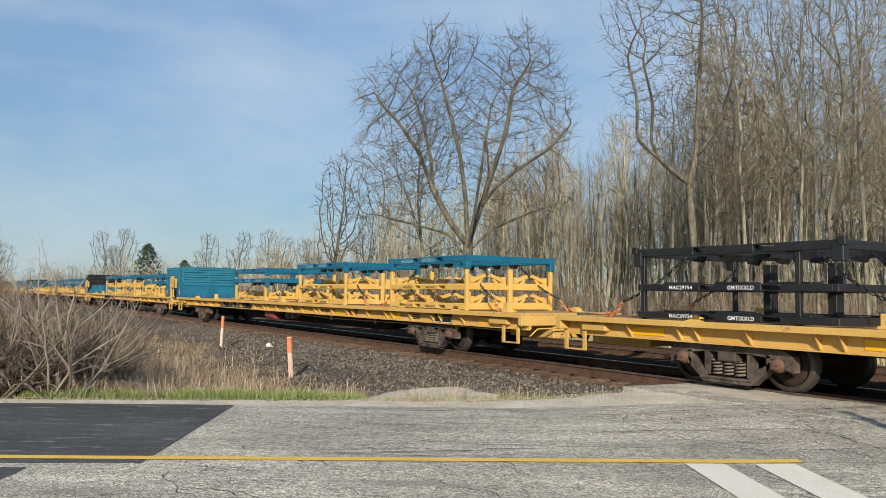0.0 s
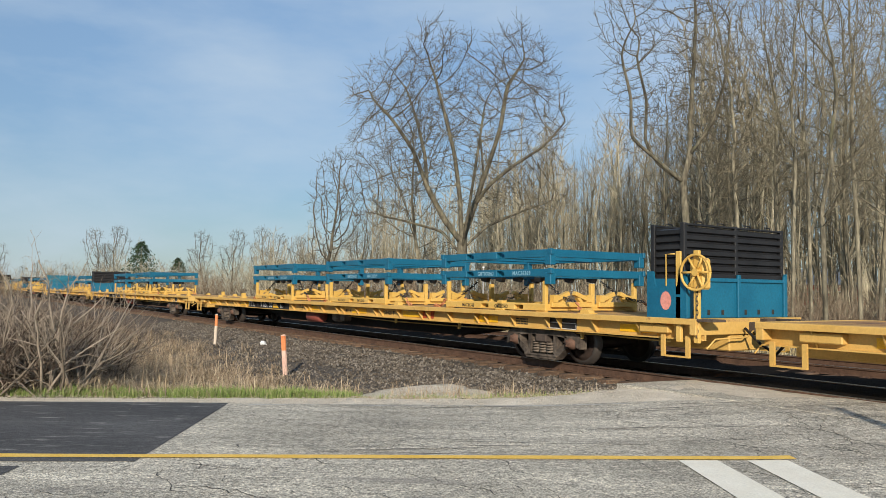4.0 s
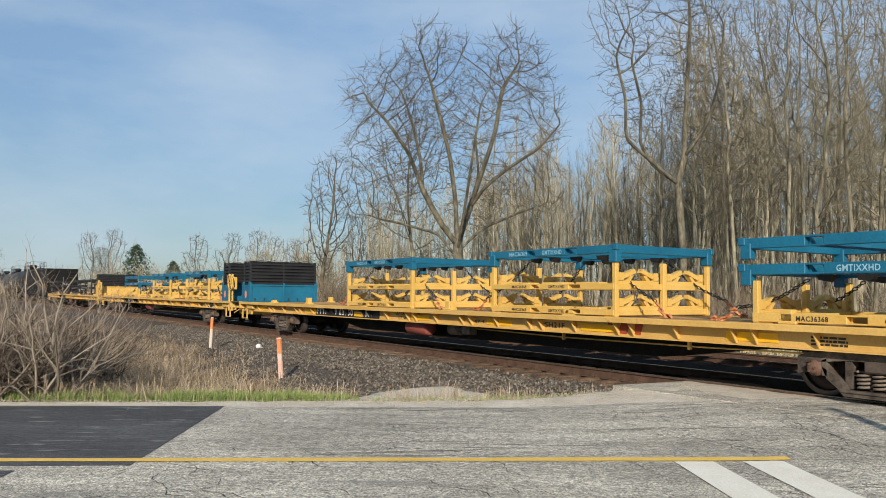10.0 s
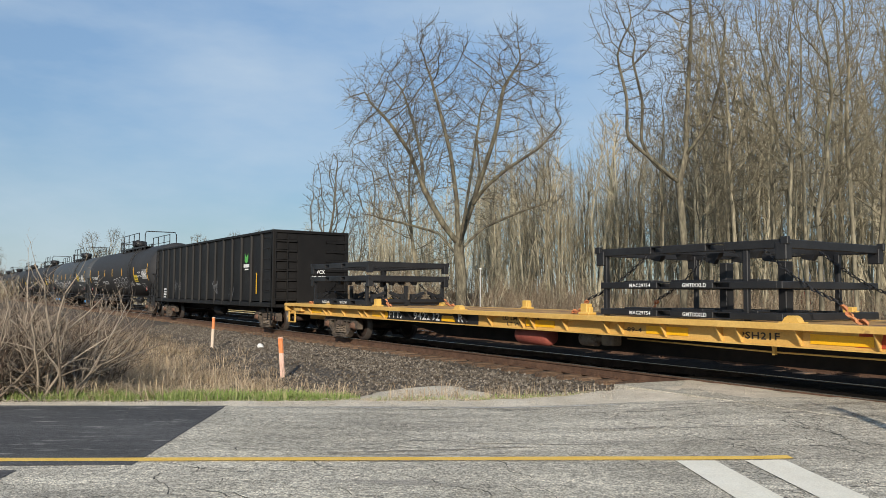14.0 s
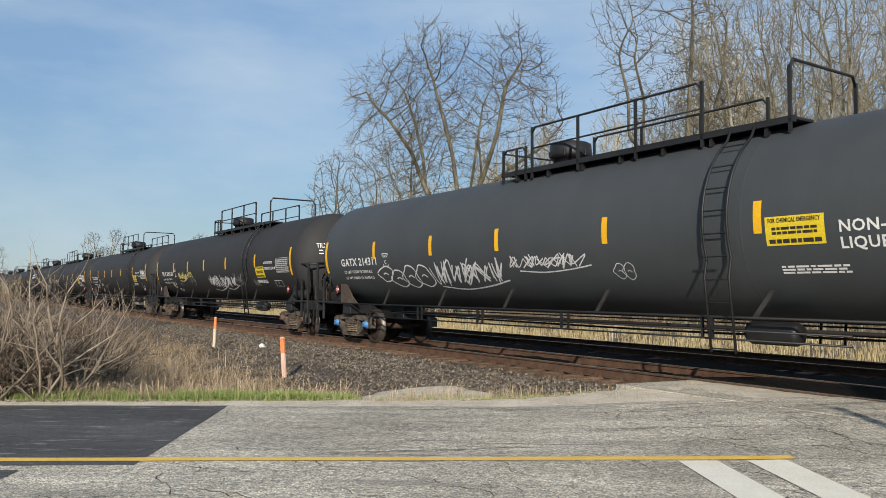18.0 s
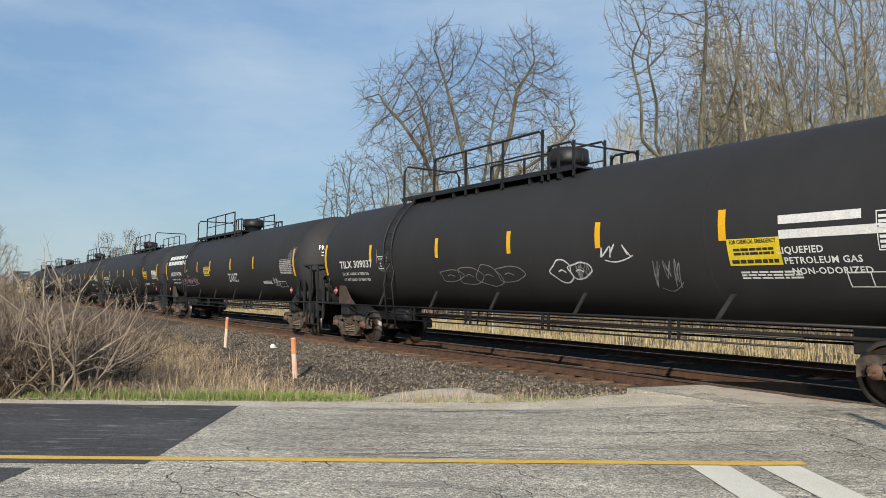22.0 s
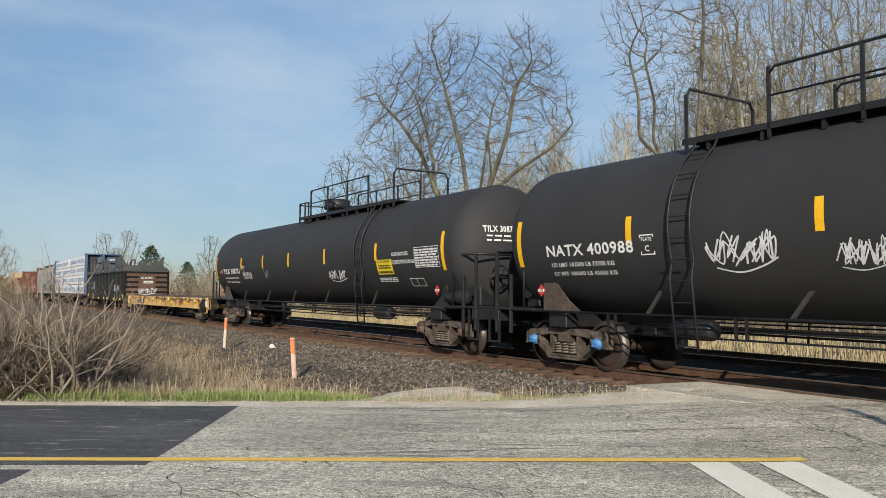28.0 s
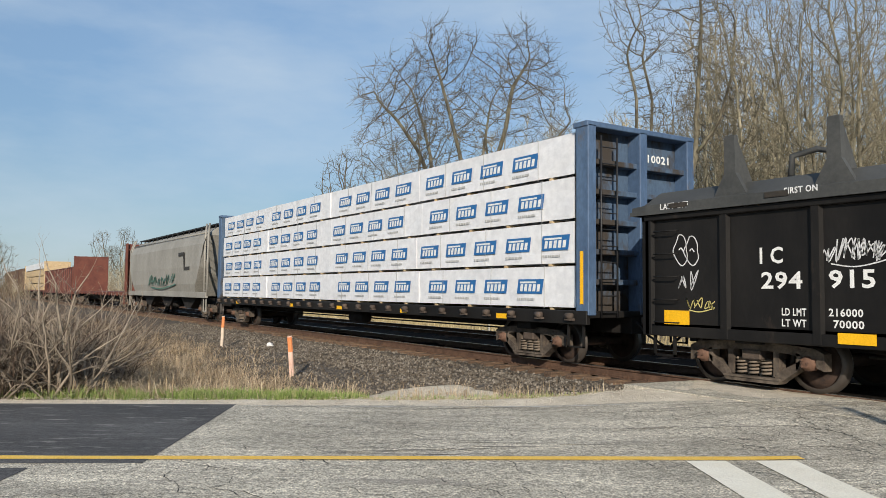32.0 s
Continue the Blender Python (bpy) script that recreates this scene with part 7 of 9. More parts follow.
for ky in (-1, 1):
    part("side_sill", Shape().box(-15.5, 1.2, *sorted((ky * 1.36, ky * 1.48)), 0.98, 1.24, 0.01), "hopper_grey", H)
    part("roof_rail", Shape().tube([(-15.0, ky * 1.3, 3.9), (0.7, ky * 1.3, 3.9)], 0.03, 5), "hopper_grey", H)
    part("roof_walk", Shape().box(-15.3, 1.0, *sorted((ky * 0.45, ky * 0.95)), 4.26, 4.31), "black", H, "dark steel roof walk")
    for i in range(15):
        x = -15.0 + i * 1.12
        part("walk_bracket", Shape().box(x - 0.025, x + 0.025, *sorted((ky * 0.9, ky * 0.95)), 4.05, 4.28), "black", H)
    for q in (1.2, 0.75, -15.5, -15.05):
        part("end_post", Shape().tube([(q, ky * 1.40, 1.1), (q, ky * 1.40, 3.7), (q - (0.35 if q > 0 else -0.35), ky * 1.25, 4.28)], 0.05, 6), "hopper_grey", H)
    for i in range(8):
        part("rung", Shape().cyl((1.2, ky * 1.40, 1.3 + i * 0.33), (0.75, ky * 1.40, 1.3 + i * 0.33), 0.014, n=5), "hopper_grey", H)
for x in (-3.0, -7.2, -11.4):
    part("outlet_chute", Shape().prism([(x - 1.6, 1.05), (x + 1.6, 1.05), (x + 0.4, 0.45), (x - 0.4, 0.45)], 1, -1.1, 1.1), "under", H)
part("hatch", Shape().box(-14.5, 0.2, -0.3, 0.3, 4.2, 4.32, 0.03), "hopper_grey", H)
w = Shape()
mp = lambda a, b_: (a, -1.565, b_)
for x0_, x1_, z0_, z1_ in ((-3.3, -2.2, 2.95, 3.12), (-2.2, -1.2, 2.25, 2.42)):
    w.add([(x0_, -1.562, z0_), (x1_, -1.562, z0_), (x1_, -1.552, z1_), (x0_, -1.552, z1_)], [(0, 1, 2, 3)])
w.add([(-2.45, -1.552, 3.12), (-2.2, -1.552, 3.12), (-1.95, -1.562, 2.25), (-2.2, -1.562, 2.25)], [(0, 1, 2, 3)])
part("emblem", w, "ink", H, "dark emblem strokes")
w = Shape()
scrawl(w, lambda a, b_: (-9.5 + a, -1.566, 1.45 + b_), 5.5, 0.7, random.Random(12), 9, 0.07)
part("graffiti", w, "spray_green", H, "green and black sprayed graffiti")
ride(H, -519.9)

# bulkhead flat, empty
B = thing("bulkhead_wagon", "empty oxide-red bulkhead flat wagon", "bulkhead wagon", "wagons of the train")
wagon_frame(B, 1.6, -21.6, 20.0, "red_wagon", 0.55, 0.95)
part("floor", Shape().box(-21.6, 1.6, -1.38, 1.38, 0.95, 1.15, 0.01), "red_wagon", B)
for ky in (-1, 1):
    for i in range(16):
        x = -20.5 + i * 1.4
        part("stake_pocket", Shape().box(x - 0.12, x + 0.12, *sorted((ky * 1.38, ky * 1.46)), 0.9, 1.12, 0.01), "red_wagon", B)
for k, q in ((1, 1.6), (-1, -21.6)):
    part("bulkhead_sheet", Shape().box(*sorted((q, q - k * 0.08)), -1.40, 1.40, 1.15, 4.22), "red_wagon", B)
    for y in (-1.35, -0.45, 0.45, 1.35):
        part("bulkhead_post", Shape().box(*sorted((q - k * 0.04, q + k * 0.22)), y - 0.07, y + 0.07, 0.95, 4.25, 0.01), "red_wagon", B)
    for z in (1.7, 2.4, 3.1, 3.8):
        part("bulkhead_rib", Shape().box(*sorted((q, q + k * 0.1)), -1.3, 1.3, z, z + 0.12, 0.01), "red_wagon", B)
ride(B, -538.7)

R = open_wagon(1.5, -20.8, 19.3, 0.85, 3.3, 16, "red_wagon", "red_wagon", "oxide-red gondola with high posts")
ride(R, -563.0)
T = thing("lumber_wagon", "flat wagon stacked with bare tan lumber", "lumber wagon", "wagons of the train")
wagon_frame(T, 1.8, -24.0, 22.2, "red_wagon", 0.55, 0.95)
part("floor", Shape().box(-24.0, 1.8, -1.38, 1.38, 0.95, 1.1, 0.01), "red_wagon", T)
for k, q in ((1, 1.8), (-1, -24.0)):
    part("bulkhead_sheet", Shape().box(*sorted((q, q - k * 0.2)), -1.40, 1.40, 1.1, 4.5, 0.02), "lumber", T)
ride(T, -587.0)
for row in range(4):
    for col in range(5):
        for side in (0, 180):
            pk = lumber_pack(4.85, 0.80, "lumber" if row < 3 else "wrap", "bare tan sawn lumber pack" if row < 3 else "lumber pack wrapped in white plastic", False, plain=True)
            ride(pk, -587.0 + 1.4 - 2.5 - col * 4.95, 0, 1.12 + row * 0.85, side)
# closed wagons far down the line
for q in (-614.5, -636.0):
    V_ = thing("box_wagon", "brown steel box wagon far down the line", "box wagon", "wagons of the train")
    wagon_frame(V_, 1.6, -17.6, 16.0, "brown_wagon", 0.55, 0.95)
    part("body", Shape().box(-17.4, 1.4, -1.45, 1.45, 0.95, 4.2, 0.05), "brown_wagon", V_)
    part("roof", Shape().prism([(-1.5, 4.2), (1.5, 4.2), (0, 4.42)], 0, -17.5, 1.5), "brown_wagon", V_)
    for i in range(13):
        x = -17.0 + i * 1.5
        part("side_post", Shape().box(x - 0.05, x + 0.05, -1.50, -1.45, 1.0, 4.15), "brown_wagon", V_)
    part("door", Shape().box(-9.6, -6.4, -1.54, -1.505, 1.05, 4.0, 0.01), "brown_wagon", V_)
    ride(V_, q)


# ---- plants ----
VIEW_F, VIEW_R = (-0.841, 0.541), (0.541, 0.841)


def spot(across, depth):
    """A place on the plan: metres ahead of the roadside viewpoint, and across as a share of that distance."""
    return EYE[0] + depth * (VIEW_F[0] + across * VIEW_R[0]), EYE[1] + depth * (VIEW_F[1] + across * VIEW_R[1])


class Grower:
    """Grows a bare tree: a trunk mesh for the thick wood and a crown mesh for limbs and twigs."""

    def __init__(self, seed, kids, segs, angle, ratio, wander, lift, sides, split=2):
        self.r = random.Random(seed)
        self.kids, self.segs, self.angle, self.ratio, self.wander, self.lift, self.sides, self.split = kids, segs, angle, ratio, wander, lift, sides, split
        self.wood, self.fine = Shape(), Shape()

    def grow(self, level, p, d, length, radius, tip=0.3, start=0.3):
        r = self.r
        n = self.segs[level]
        pts, rad = [p], [radius]
        dirs = [d]
        for i in range(n):
            w = self.wander[level]
            d = (d + Vector((r.gauss(0, w), r.gauss(0, w), r.gauss(0, w) + self.lift[level]))).normalized()
            p = p + d * (length / n)
            pts.append(p)
            dirs.append(d)
            rad.append(radius * (1 - (1 - tip) * (i + 1) / n))
        (self.wood if level < self.split else self.fine).tube(pts, rad, self.sides[level])
        if level + 1 >= len(self.segs):
            return
        k = self.kids[level]
        for j in range(k):
            t = start + (1 - start) * ((j + r.random()) / k)
            f = min(t * n, n - 1e-4)
            i = int(f)
            q = pts[i].lerp(pts[i + 1], f - i)
            rr = rad[i] + (rad[i + 1] - rad[i]) * (f - i)
            a = dirs[i].orthogonal().normalized()
            a.rotate(Matrix.Rotation(r.uniform(0, 6.283), 3, dirs[i]))
            an = radians(self.angle[level] * r.uniform(0.7, 1.25))
            dd = (dirs[i] * math.cos(an) + a * math.sin(an)).normalized()
            l2 = length * self.ratio[level] * r.uniform(0.65, 1.15) * (1.12 - 0.62 * (t - start) / (1 - start))
            self.grow(level + 1, q, dd, l2, min(rr * 0.66, max(0.0105, l2 * 0.018)), 0.3, 0.2)


def colonize(seed, points, trunk, step=0.45, kill=0.75, reach=9.0, up=0.08, crook=0.16, ties=None):
    """Lets branches reach out for points spread through a crown; gives nodes and each one's parent."""
    r = np.random.default_rng(seed)
    pts = np.array(points, float)
    nodes, parent = [np.array(q, float) for q in trunk], list(ties) if ties else [i - 1 for i in range(len(trunk))]
    best, near = np.full(len(pts), 1e9), np.zeros(len(pts), int)
    fresh, alive = list(range(0 if ties else len(trunk) // 2, len(trunk))), np.ones(len(pts), bool)
    tried = set()
    for _ in range(110):
        for i in fresh:
            d = np.linalg.norm(pts - nodes[i], axis=1)
            m = d < best
            best[m], near[m] = d[m], i
        alive &= best > kill
        use = np.nonzero(alive & (best < reach))[0]
        if not len(use):
            break
        pull = {}
        for k in use:
            v = (pts[k] - nodes[near[k]]) / best[k]
            pull[near[k]] = pull.get(near[k], 0) + v
        fresh = []
        for i, v in pull.items():
            v = v / (np.linalg.norm(v) + 1e-6) + r.normal(0, crook, 3) + np.array((0, 0, up))
            q = nodes[i] + step * v / np.linalg.norm(v)
            key = (i, tuple(np.round(q / (step * 0.6)).astype(int)))
            if key in tried:
                continue
            tried.add(key)
            nodes.append(q)
            parent.append(i)
            fresh.append(len(nodes) - 1)
        if not fresh:
            break
    return nodes, parent


class Crown:
    """Wood and twig meshes along a branching skeleton, thickness by the number of tips that a branch carries."""

    def __init__(self, seed, skeleton, tip=0.014, power=0.45, twigs=1.1, twig_len=0.62, thin=0.035, thick=0.07):
        r = random.Random(seed)
        nodes, parent = skeleton
        n = len(nodes)
        kids = [[] for _ in range(n)]
        for i, q in enumerate(parent):
            if q >= 0:
                kids[q].append(i)
        load_ = [0.0] * n
        for i in range(n - 1, -1, -1):
            if not kids[i]:
                load_[i] = 1.0
            if parent[i] >= 0:
                load_[parent[i]] += load_[i]
        rad = [tip * c ** power for c in load_]
        at = [Vector(q) for q in nodes]
        for _ in range(1):
            at = [at[i] if parent[i] < 0 or not kids[i] else at[i] * 0.6 + at[parent[i]] * 0.2 + at[max(kids[i], key=lambda k: load_[k])] * 0.2 for i in range(n)]
        self.wood, self.fine = Shape(), Shape()
        todo = [0]
        while todo:
            i = todo.pop()
            chain = [i]
            while kids[chain[-1]]:
                k = sorted(kids[chain[-1]], key=lambda c: -load_[c])
                todo.extend(k[1:])
                chain.append(k[0])
            pts, rr = [at[c] for c in chain], [rad[c] for c in chain]
            if parent[i] >= 0:
                pts, rr = [at[parent[i]]] + pts, [min(rad[parent[i]], rr[0] * 1.25)] + rr
            else:
                rr[0] *= 1.45
            if len(pts) < 2:
                continue
            big = rr[0] > thick
            (self.wood if big else self.fine).tube(pts, rr, 9 if rr[0] > 0.15 else 6 if big else 4 if rr[0] > 0.03 else 3)
        for i in range(1, n):
            if rad[i] > thin or twigs <= 0:
                continue
            d = at[i] - at[parent[i]]
            if d.length < 1e-4:
                continue
            d.normalize()
            for k in range(int(twigs + r.random())):
                e = (d * 0.75 + Vector((r.gauss(0, 0.55), r.gauss(0, 0.55), r.gauss(0.15, 0.45)))).normalized()
                l = twig_len * r.uniform(0.5, 1.3)
                m = at[i] + e * l * 0.5
                e2 = (e + Vector((r.gauss(0, 0.3), r.gauss(0, 0.3), r.gauss(0.1, 0.3)))).normalized()
                self.fine.tube([at[i], m, m + e2 * l * 0.5], [tip * 0.8, tip * 0.65, tip * 0.4], 3)


def crown_points(seed, n, lobes, hollow=0.45, floor_=3.0):
    """Points in a union of ellipsoids (centre, radii), thinner towards the middle of each."""
    r = random.Random(seed)
    out = []
    total = sum(l[6] if len(l) > 6 else 1.0 for l in lobes)
    for cx, cy, cz, rx, ry, rz, *share in lobes:
        k = int(n * (share[0] if share else 1.0) / total)
        while k > 0:
            v = Vector((r.gauss(0, 1), r.gauss(0, 1), r.gauss(0, 1))).normalized() * (hollow + (1 - hollow) * r.random()) ** 0.7
            q = (cx + v.x * rx, cy + v.y * ry, cz + v.z * rz)
            if q[2] > floor_:
                out.append(q)
                k -= 1
    return out


def rising(h, lean=(0, 0), n=8):
    return [(lean[0] * (i / n) ** 1.5, lean[1] * (i / n) ** 1.5, h * i / n) for i in range(n + 1)]


def tree_thing(name, label, g, category="tree", group="", mats=("bark", "twig")):
    t = thing(name, label, category, group)
    part("trunk", g.wood, mats[0], t)
    part("crown", g.fine, mats[1], t)
    return t


def set_tree(t, across, depth, rz, scale=1.0, lean=0.0):
    x, y = spot(across, depth)
    z = land_z(x, y) - 0.15
    return pose(x, y, z, lean, 0, rz) @ Matrix.Diagonal((scale, scale, scale, 1))


def put_tree(t, *a, **k):
    m = set_tree(t, *a, **k)
    t.matrix_basis = m
    return t


def copy_tree(t, *a, **k):
    m = set_tree(t, *a, **k)
    c = copy_thing(t, m)
    c.matrix_basis = m
    return c


def limbs(trunk, *runs, step=0.45):
    """A skeleton of a trunk and main limbs, each a few bends long, to grow a crown on: nodes and parents."""
    nodes, parent = [], []

    def run(pts, tie):
        for q, w in zip(pts, pts[1:]):
            d = Vector(w) - Vector(q)
            n = max(1, int(d.length / step))
            for i in range(1, n + 1):
                nodes.append(tuple(Vector(q) + d * i / n))
                parent.append(tie)
                tie = len(nodes) - 1
    nodes.append(trunk[0])
    parent.append(-1)
    run(trunk, 0)
    for pts in runs:
        k = min(range(len(nodes)), key=lambda i: (Vector(nodes[i]) - Vector(pts[0])).length)
        run([nodes[k]] + list(pts[1:]), k)
    return nodes, parent


# the spreading tree in front of the wood: a short trunk and limbs that sweep up into a wide two-lobed fan
def wide_tree(seed):
    base = limbs([(0, 0, 0), (0.1, 0, 2.4), (-0.15, 0, 5.2)],
                 [(-0.15, 0, 5.0), (-1.2, -0.4, 6.5), (-2.4, -0.9, 8.6), (-3.3, -1.4, 10.9), (-4.7, -1.6, 12.9), (-6.0, -1.6, 14.2)],
                 [(-0.15, 0, 5.2), (-0.25, 0.4, 8.1), (-0.65, 0.9, 11.2), (-1.4, 1.2, 14.2), (-2.1, 1.4, 16.8)],
                 [(-0.15, 0, 5.2), (0.7, 0.5, 7.7), (1.65, 0.3, 10.5), (2.35, 0.2, 12.8), (2.8, 0.6, 15.7), (4.0, 0.8, 17.6)],
                 [(0.7, 0.5, 7.7), (1.6, -0.6, 8.9), (3.0, -1.4, 10.0), (4.9, -2.0, 11.2), (6.3, -2.2, 12.8)],
                 [(-2.4, -0.9, 8.6), (-2.6, 0.6, 11.0), (-3.2, 1.8, 13.6), (-4.0, 2.4, 16.0)],
                 [(-0.1, 0, 4.6), (1.6, 1.4, 6.4), (4.2, 2.2, 7.6), (6.2, 2.4, 8.3)],
                 [(-0.1, 0, 4.2), (-1.4, 1.2, 6.0), (-3.9, 1.7, 6.7), (-6.4, 1.6, 7.2)],
                 [(-0.1, 0, 4.8), (0.2, -2.0, 7.0), (0.6, -3.6, 10.0), (1.0, -4.2, 13.0)],
                 [(0.7, 0.5, 7.7), (1.4, 2.6, 10.2), (1.2, 3.8, 13.4)])
    pts = crown_points(seed, 2700, ((-3.6, 0, 13.0, 4.5, 5.2, 5.8), (3.0, 0.3, 13.2, 4.1, 5.2, 6.2), (-1.6, 0, 16.0, 2.6, 4.0, 4.4, 0.5), (3.2, 0, 16.9, 2.2, 3.4, 3.2, 0.35), (-5.6, 0, 8.4, 2.6, 3.0, 2.0, 0.16), (5.0, 0.3, 8.8, 2.6, 3.2, 2.2, 0.22), (0.2, 0, 8.6, 3.4, 3.6, 2.6, 0.40)))
    return Crown(seed, colonize(seed, pts, base[0], 0.40, 0.55, 5.0, 0.12, 0.15, base[1]), 0.0150, 0.485, 2.3, 0.95)


def upright_tree(seed, height, radius, bole, n, lean=(0, 0), low=0.3, tip=0.013):
    """A forest tree: bare bole, then crooked rising limbs in a narrow, ragged crown."""
    r = random.Random(seed * 7)
    lobes = []
    for i in range(7):
        t = i / 6
        a = r.uniform(0, 6.283)
        k = radius * (0.55 + 0.45 * math.sin(math.pi * (0.15 + 0.75 * t)))
        z = height * (low + (0.93 - low) * t)
        lobes.append((lean[0] * t + math.cos(a) * radius * 0.35, lean[1] * t + math.sin(a) * radius * 0.35, z, k, k, height * 0.10))
    return Crown(seed, colonize(seed, crown_points(seed, n, lobes, 0.2), rising(bole, (lean[0] * 0.4, lean[1] * 0.4), 14), 0.42, 0.62, 8.0, 0.16, 0.17), tip, 0.45, 2.2, 0.85)


def side_tree(seed):
    """Crooked limbs thrown out to one side over the clearing."""
    base = limbs([(0, 0, 0), (0.2, 0, 4.0), (-0.1, 0, 8.3)],
                 [(-0.1, 0, 8.2), (-1.0, -0.4, 8.9), (-2.35, -0.8, 9.9), (-3.3, -1.0, 10.6), (-3.3, -1.1, 12.8), (-3.9, -1.2, 15.2)],
                 [(-0.1, 0, 8.3), (-1.4, 0.6, 9.5), (-2.0, 0.9, 10.8), (-1.8, 1.2, 13.2), (-2.4, 1.3, 15.9)],
                 [(-0.1, 0, 8.3), (0.3, 0, 9.9), (0.4, 0.2, 11.8), (0.6, 0.2, 14.8), (0.8, 0.3, 18.0), (0.6, 0.3, 20.5)],
                 [(0.3, 0, 9.9), (1.3, -0.8, 11.5), (1.9, -1.2, 14.0), (2.1, -1.4, 17.0)])
    pts = crown_points(seed, 1500, ((-2.4, 0, 14.5, 2.5, 2.6, 5.2), (0.9, 0, 16.0, 2.6, 3.0, 6.0), (-3.0, 0, 17.8, 2.1, 2.4, 3.4, 0.6), (2.3, 0, 12.0, 2.0, 2.4, 3.6, 0.5)), 0.25, 8.6)
    return Crown(seed, colonize(seed, pts, base[0], 0.40, 0.56, 4.5, 0.06, 0.27, base[1]), 0.0150, 0.47, 2.0, 0.8)


def thin_tree(seed, height, r0):
    g_ = Grower(seed, (17, 6, 3), (8, 4, 2), (28, 36, 40), (0.22, 0.45, 0.5), (0.035, 0.12, 0.18), (0.0, 0.09, 0.05), (5, 3, 3), split=1)
    g_.grow(0, Vector((0, 0, 0)), Vector((0, 0, 1)), height, r0, 0.15, 0.15)
    return g_


ACROSS = 57.25     # turn that lays a crown's own x along the line of sight's cross direction
BIG = tree_thing("spreading_tree", "large bare spreading tree with grey forked stems", wide_tree(3), mats=("limb", "crown"))
put_tree(BIG, 0.036, 50, ACROSS)
BIG2 = tree_thing("upright_tree", "bare grey tree with several upright stems", upright_tree(8, 17.0, 3.6, 5.5, 800, (-1.2, 0)))
put_tree(BIG2, -0.017, 54, ACROSS)
FORKED = tree_thing("leaning_tree", "bare tree with crooked limbs reaching out to one side", side_tree(21), group="trees of the wood", mats=("limb", "crown"))
put_tree(FORKED, 0.325, 43, ACROSS)
ROUND = tree_thing("field_tree", "bare round-crowned tree at the edge of the wood", upright_tree(12, 17.3, 3.9, 3.6, 650, (0, 0), 0.3, 0.024), group="field trees", mats=("crown", "crown"))
put_tree(ROUND, -0.142, 85, 20)
WOOD = [tree_thing("woodland_tree", "tall bare woodland tree with a straight grey trunk", upright_tree(30 + i, 22.5 + i % 2, (2.7, 3.3, 2.4, 3.0)[i], (9.5, 7.0, 11.0, 8.5)[i], 620, ((0.6, 0), (-1.0, 0.4), (0.3, -0.4), (1.1, 0))[i], (0.42, 0.36, 0.46, 0.4)[i], 0.0145), group="trees of the wood") for i in range(4)]
THIN = [tree_thing("young_tree", "slender bare young tree", thin_tree(50 + i, 14.0, 0.065 + 0.018 * (i % 2)), group="trees of the wood") for i in range(5)]
rt = random.Random(17)
big_spots = [(0.447, 48, 1.0), (0.508, 38, 0.92), (0.555, 40, 0.98), (0.375, 56, 0.9), (0.27, 62, 0.75), (0.478, 60, 1.08), (0.535, 52, 1.0), (0.60, 45, 1.0), (0.42, 66, 1.05), (0.335, 72, 1.0), (0.30, 50, 0.7), (0.57, 64, 1.1), (0.40, 42, 0.85), (0.64, 56, 1.05), (0.52, 74, 1.15), (0.36, 88, 1.1), (0.45, 86, 1.1), (0.24, 80, 0.85), (0.49, 45, 0.95), (0.68, 48, 1.0), (0.39, 52, 0.95), (0.58, 50, 1.0), (0.465, 40, 0.8), (0.345, 47, 0.8)]
for i, (a, d, s) in enumerate(big_spots):
    src = WOOD[i % 4]
    if i < 4:
        put_tree(src, a, d, rt.uniform(0, 360), s, rt.uniform(-2, 2))
    else:
        copy_tree(src, a, d, rt.uniform(0, 360), s * rt.uniform(0.94, 1.1), rt.uniform(-3, 3))
spots = []
for i in range(44):
    spots.append((rt.uniform(0.07, 0.30), rt.uniform(58, 92), rt.uniform(0.85, 1.12)))
for i in range(60):
    spots.append((rt.uniform(0.28, 0.62), rt.uniform(50, 100), rt.uniform(0.9, 1.3)))
for i in range(22):
    spots.append((rt.uniform(-0.10, 0.10), rt.uniform(72, 110), rt.uniform(0.55, 0.95)))
for i in range(14):
    spots.append((rt.uniform(-0.24, -0.08), rt.uniform(90, 125), rt.uniform(0.35, 0.62)))
for i, (a, d, s) in enumerate(spots):
    src = THIN[i % 5]
    if i < 5:
        put_tree(src, a, d, rt.uniform(0, 360), s, rt.uniform(-3, 3))
    else:
        copy_tree(src, a, d, rt.uniform(0, 360), s, rt.uniform(-4, 4))
# single trees along the far side of the line
for a, d, s in ((-0.205, 110, 0.55), (-0.30, 120, 0.60), (-0.263, 120, 0.62), (-0.219, 120, 0.64), (-0.439, 130, 0.66), (-0.413, 130, 0.68), (-0.512, 135, 0.34), (-0.53, 140, 0.30), (-0.475, 140, 0.36), (-0.585, 75, 0.47), (-0.175, 100, 0.5), (-0.10, 92, 0.66)):
    copy_tree(ROUND, a, d, rt.uniform(0, 360), s)


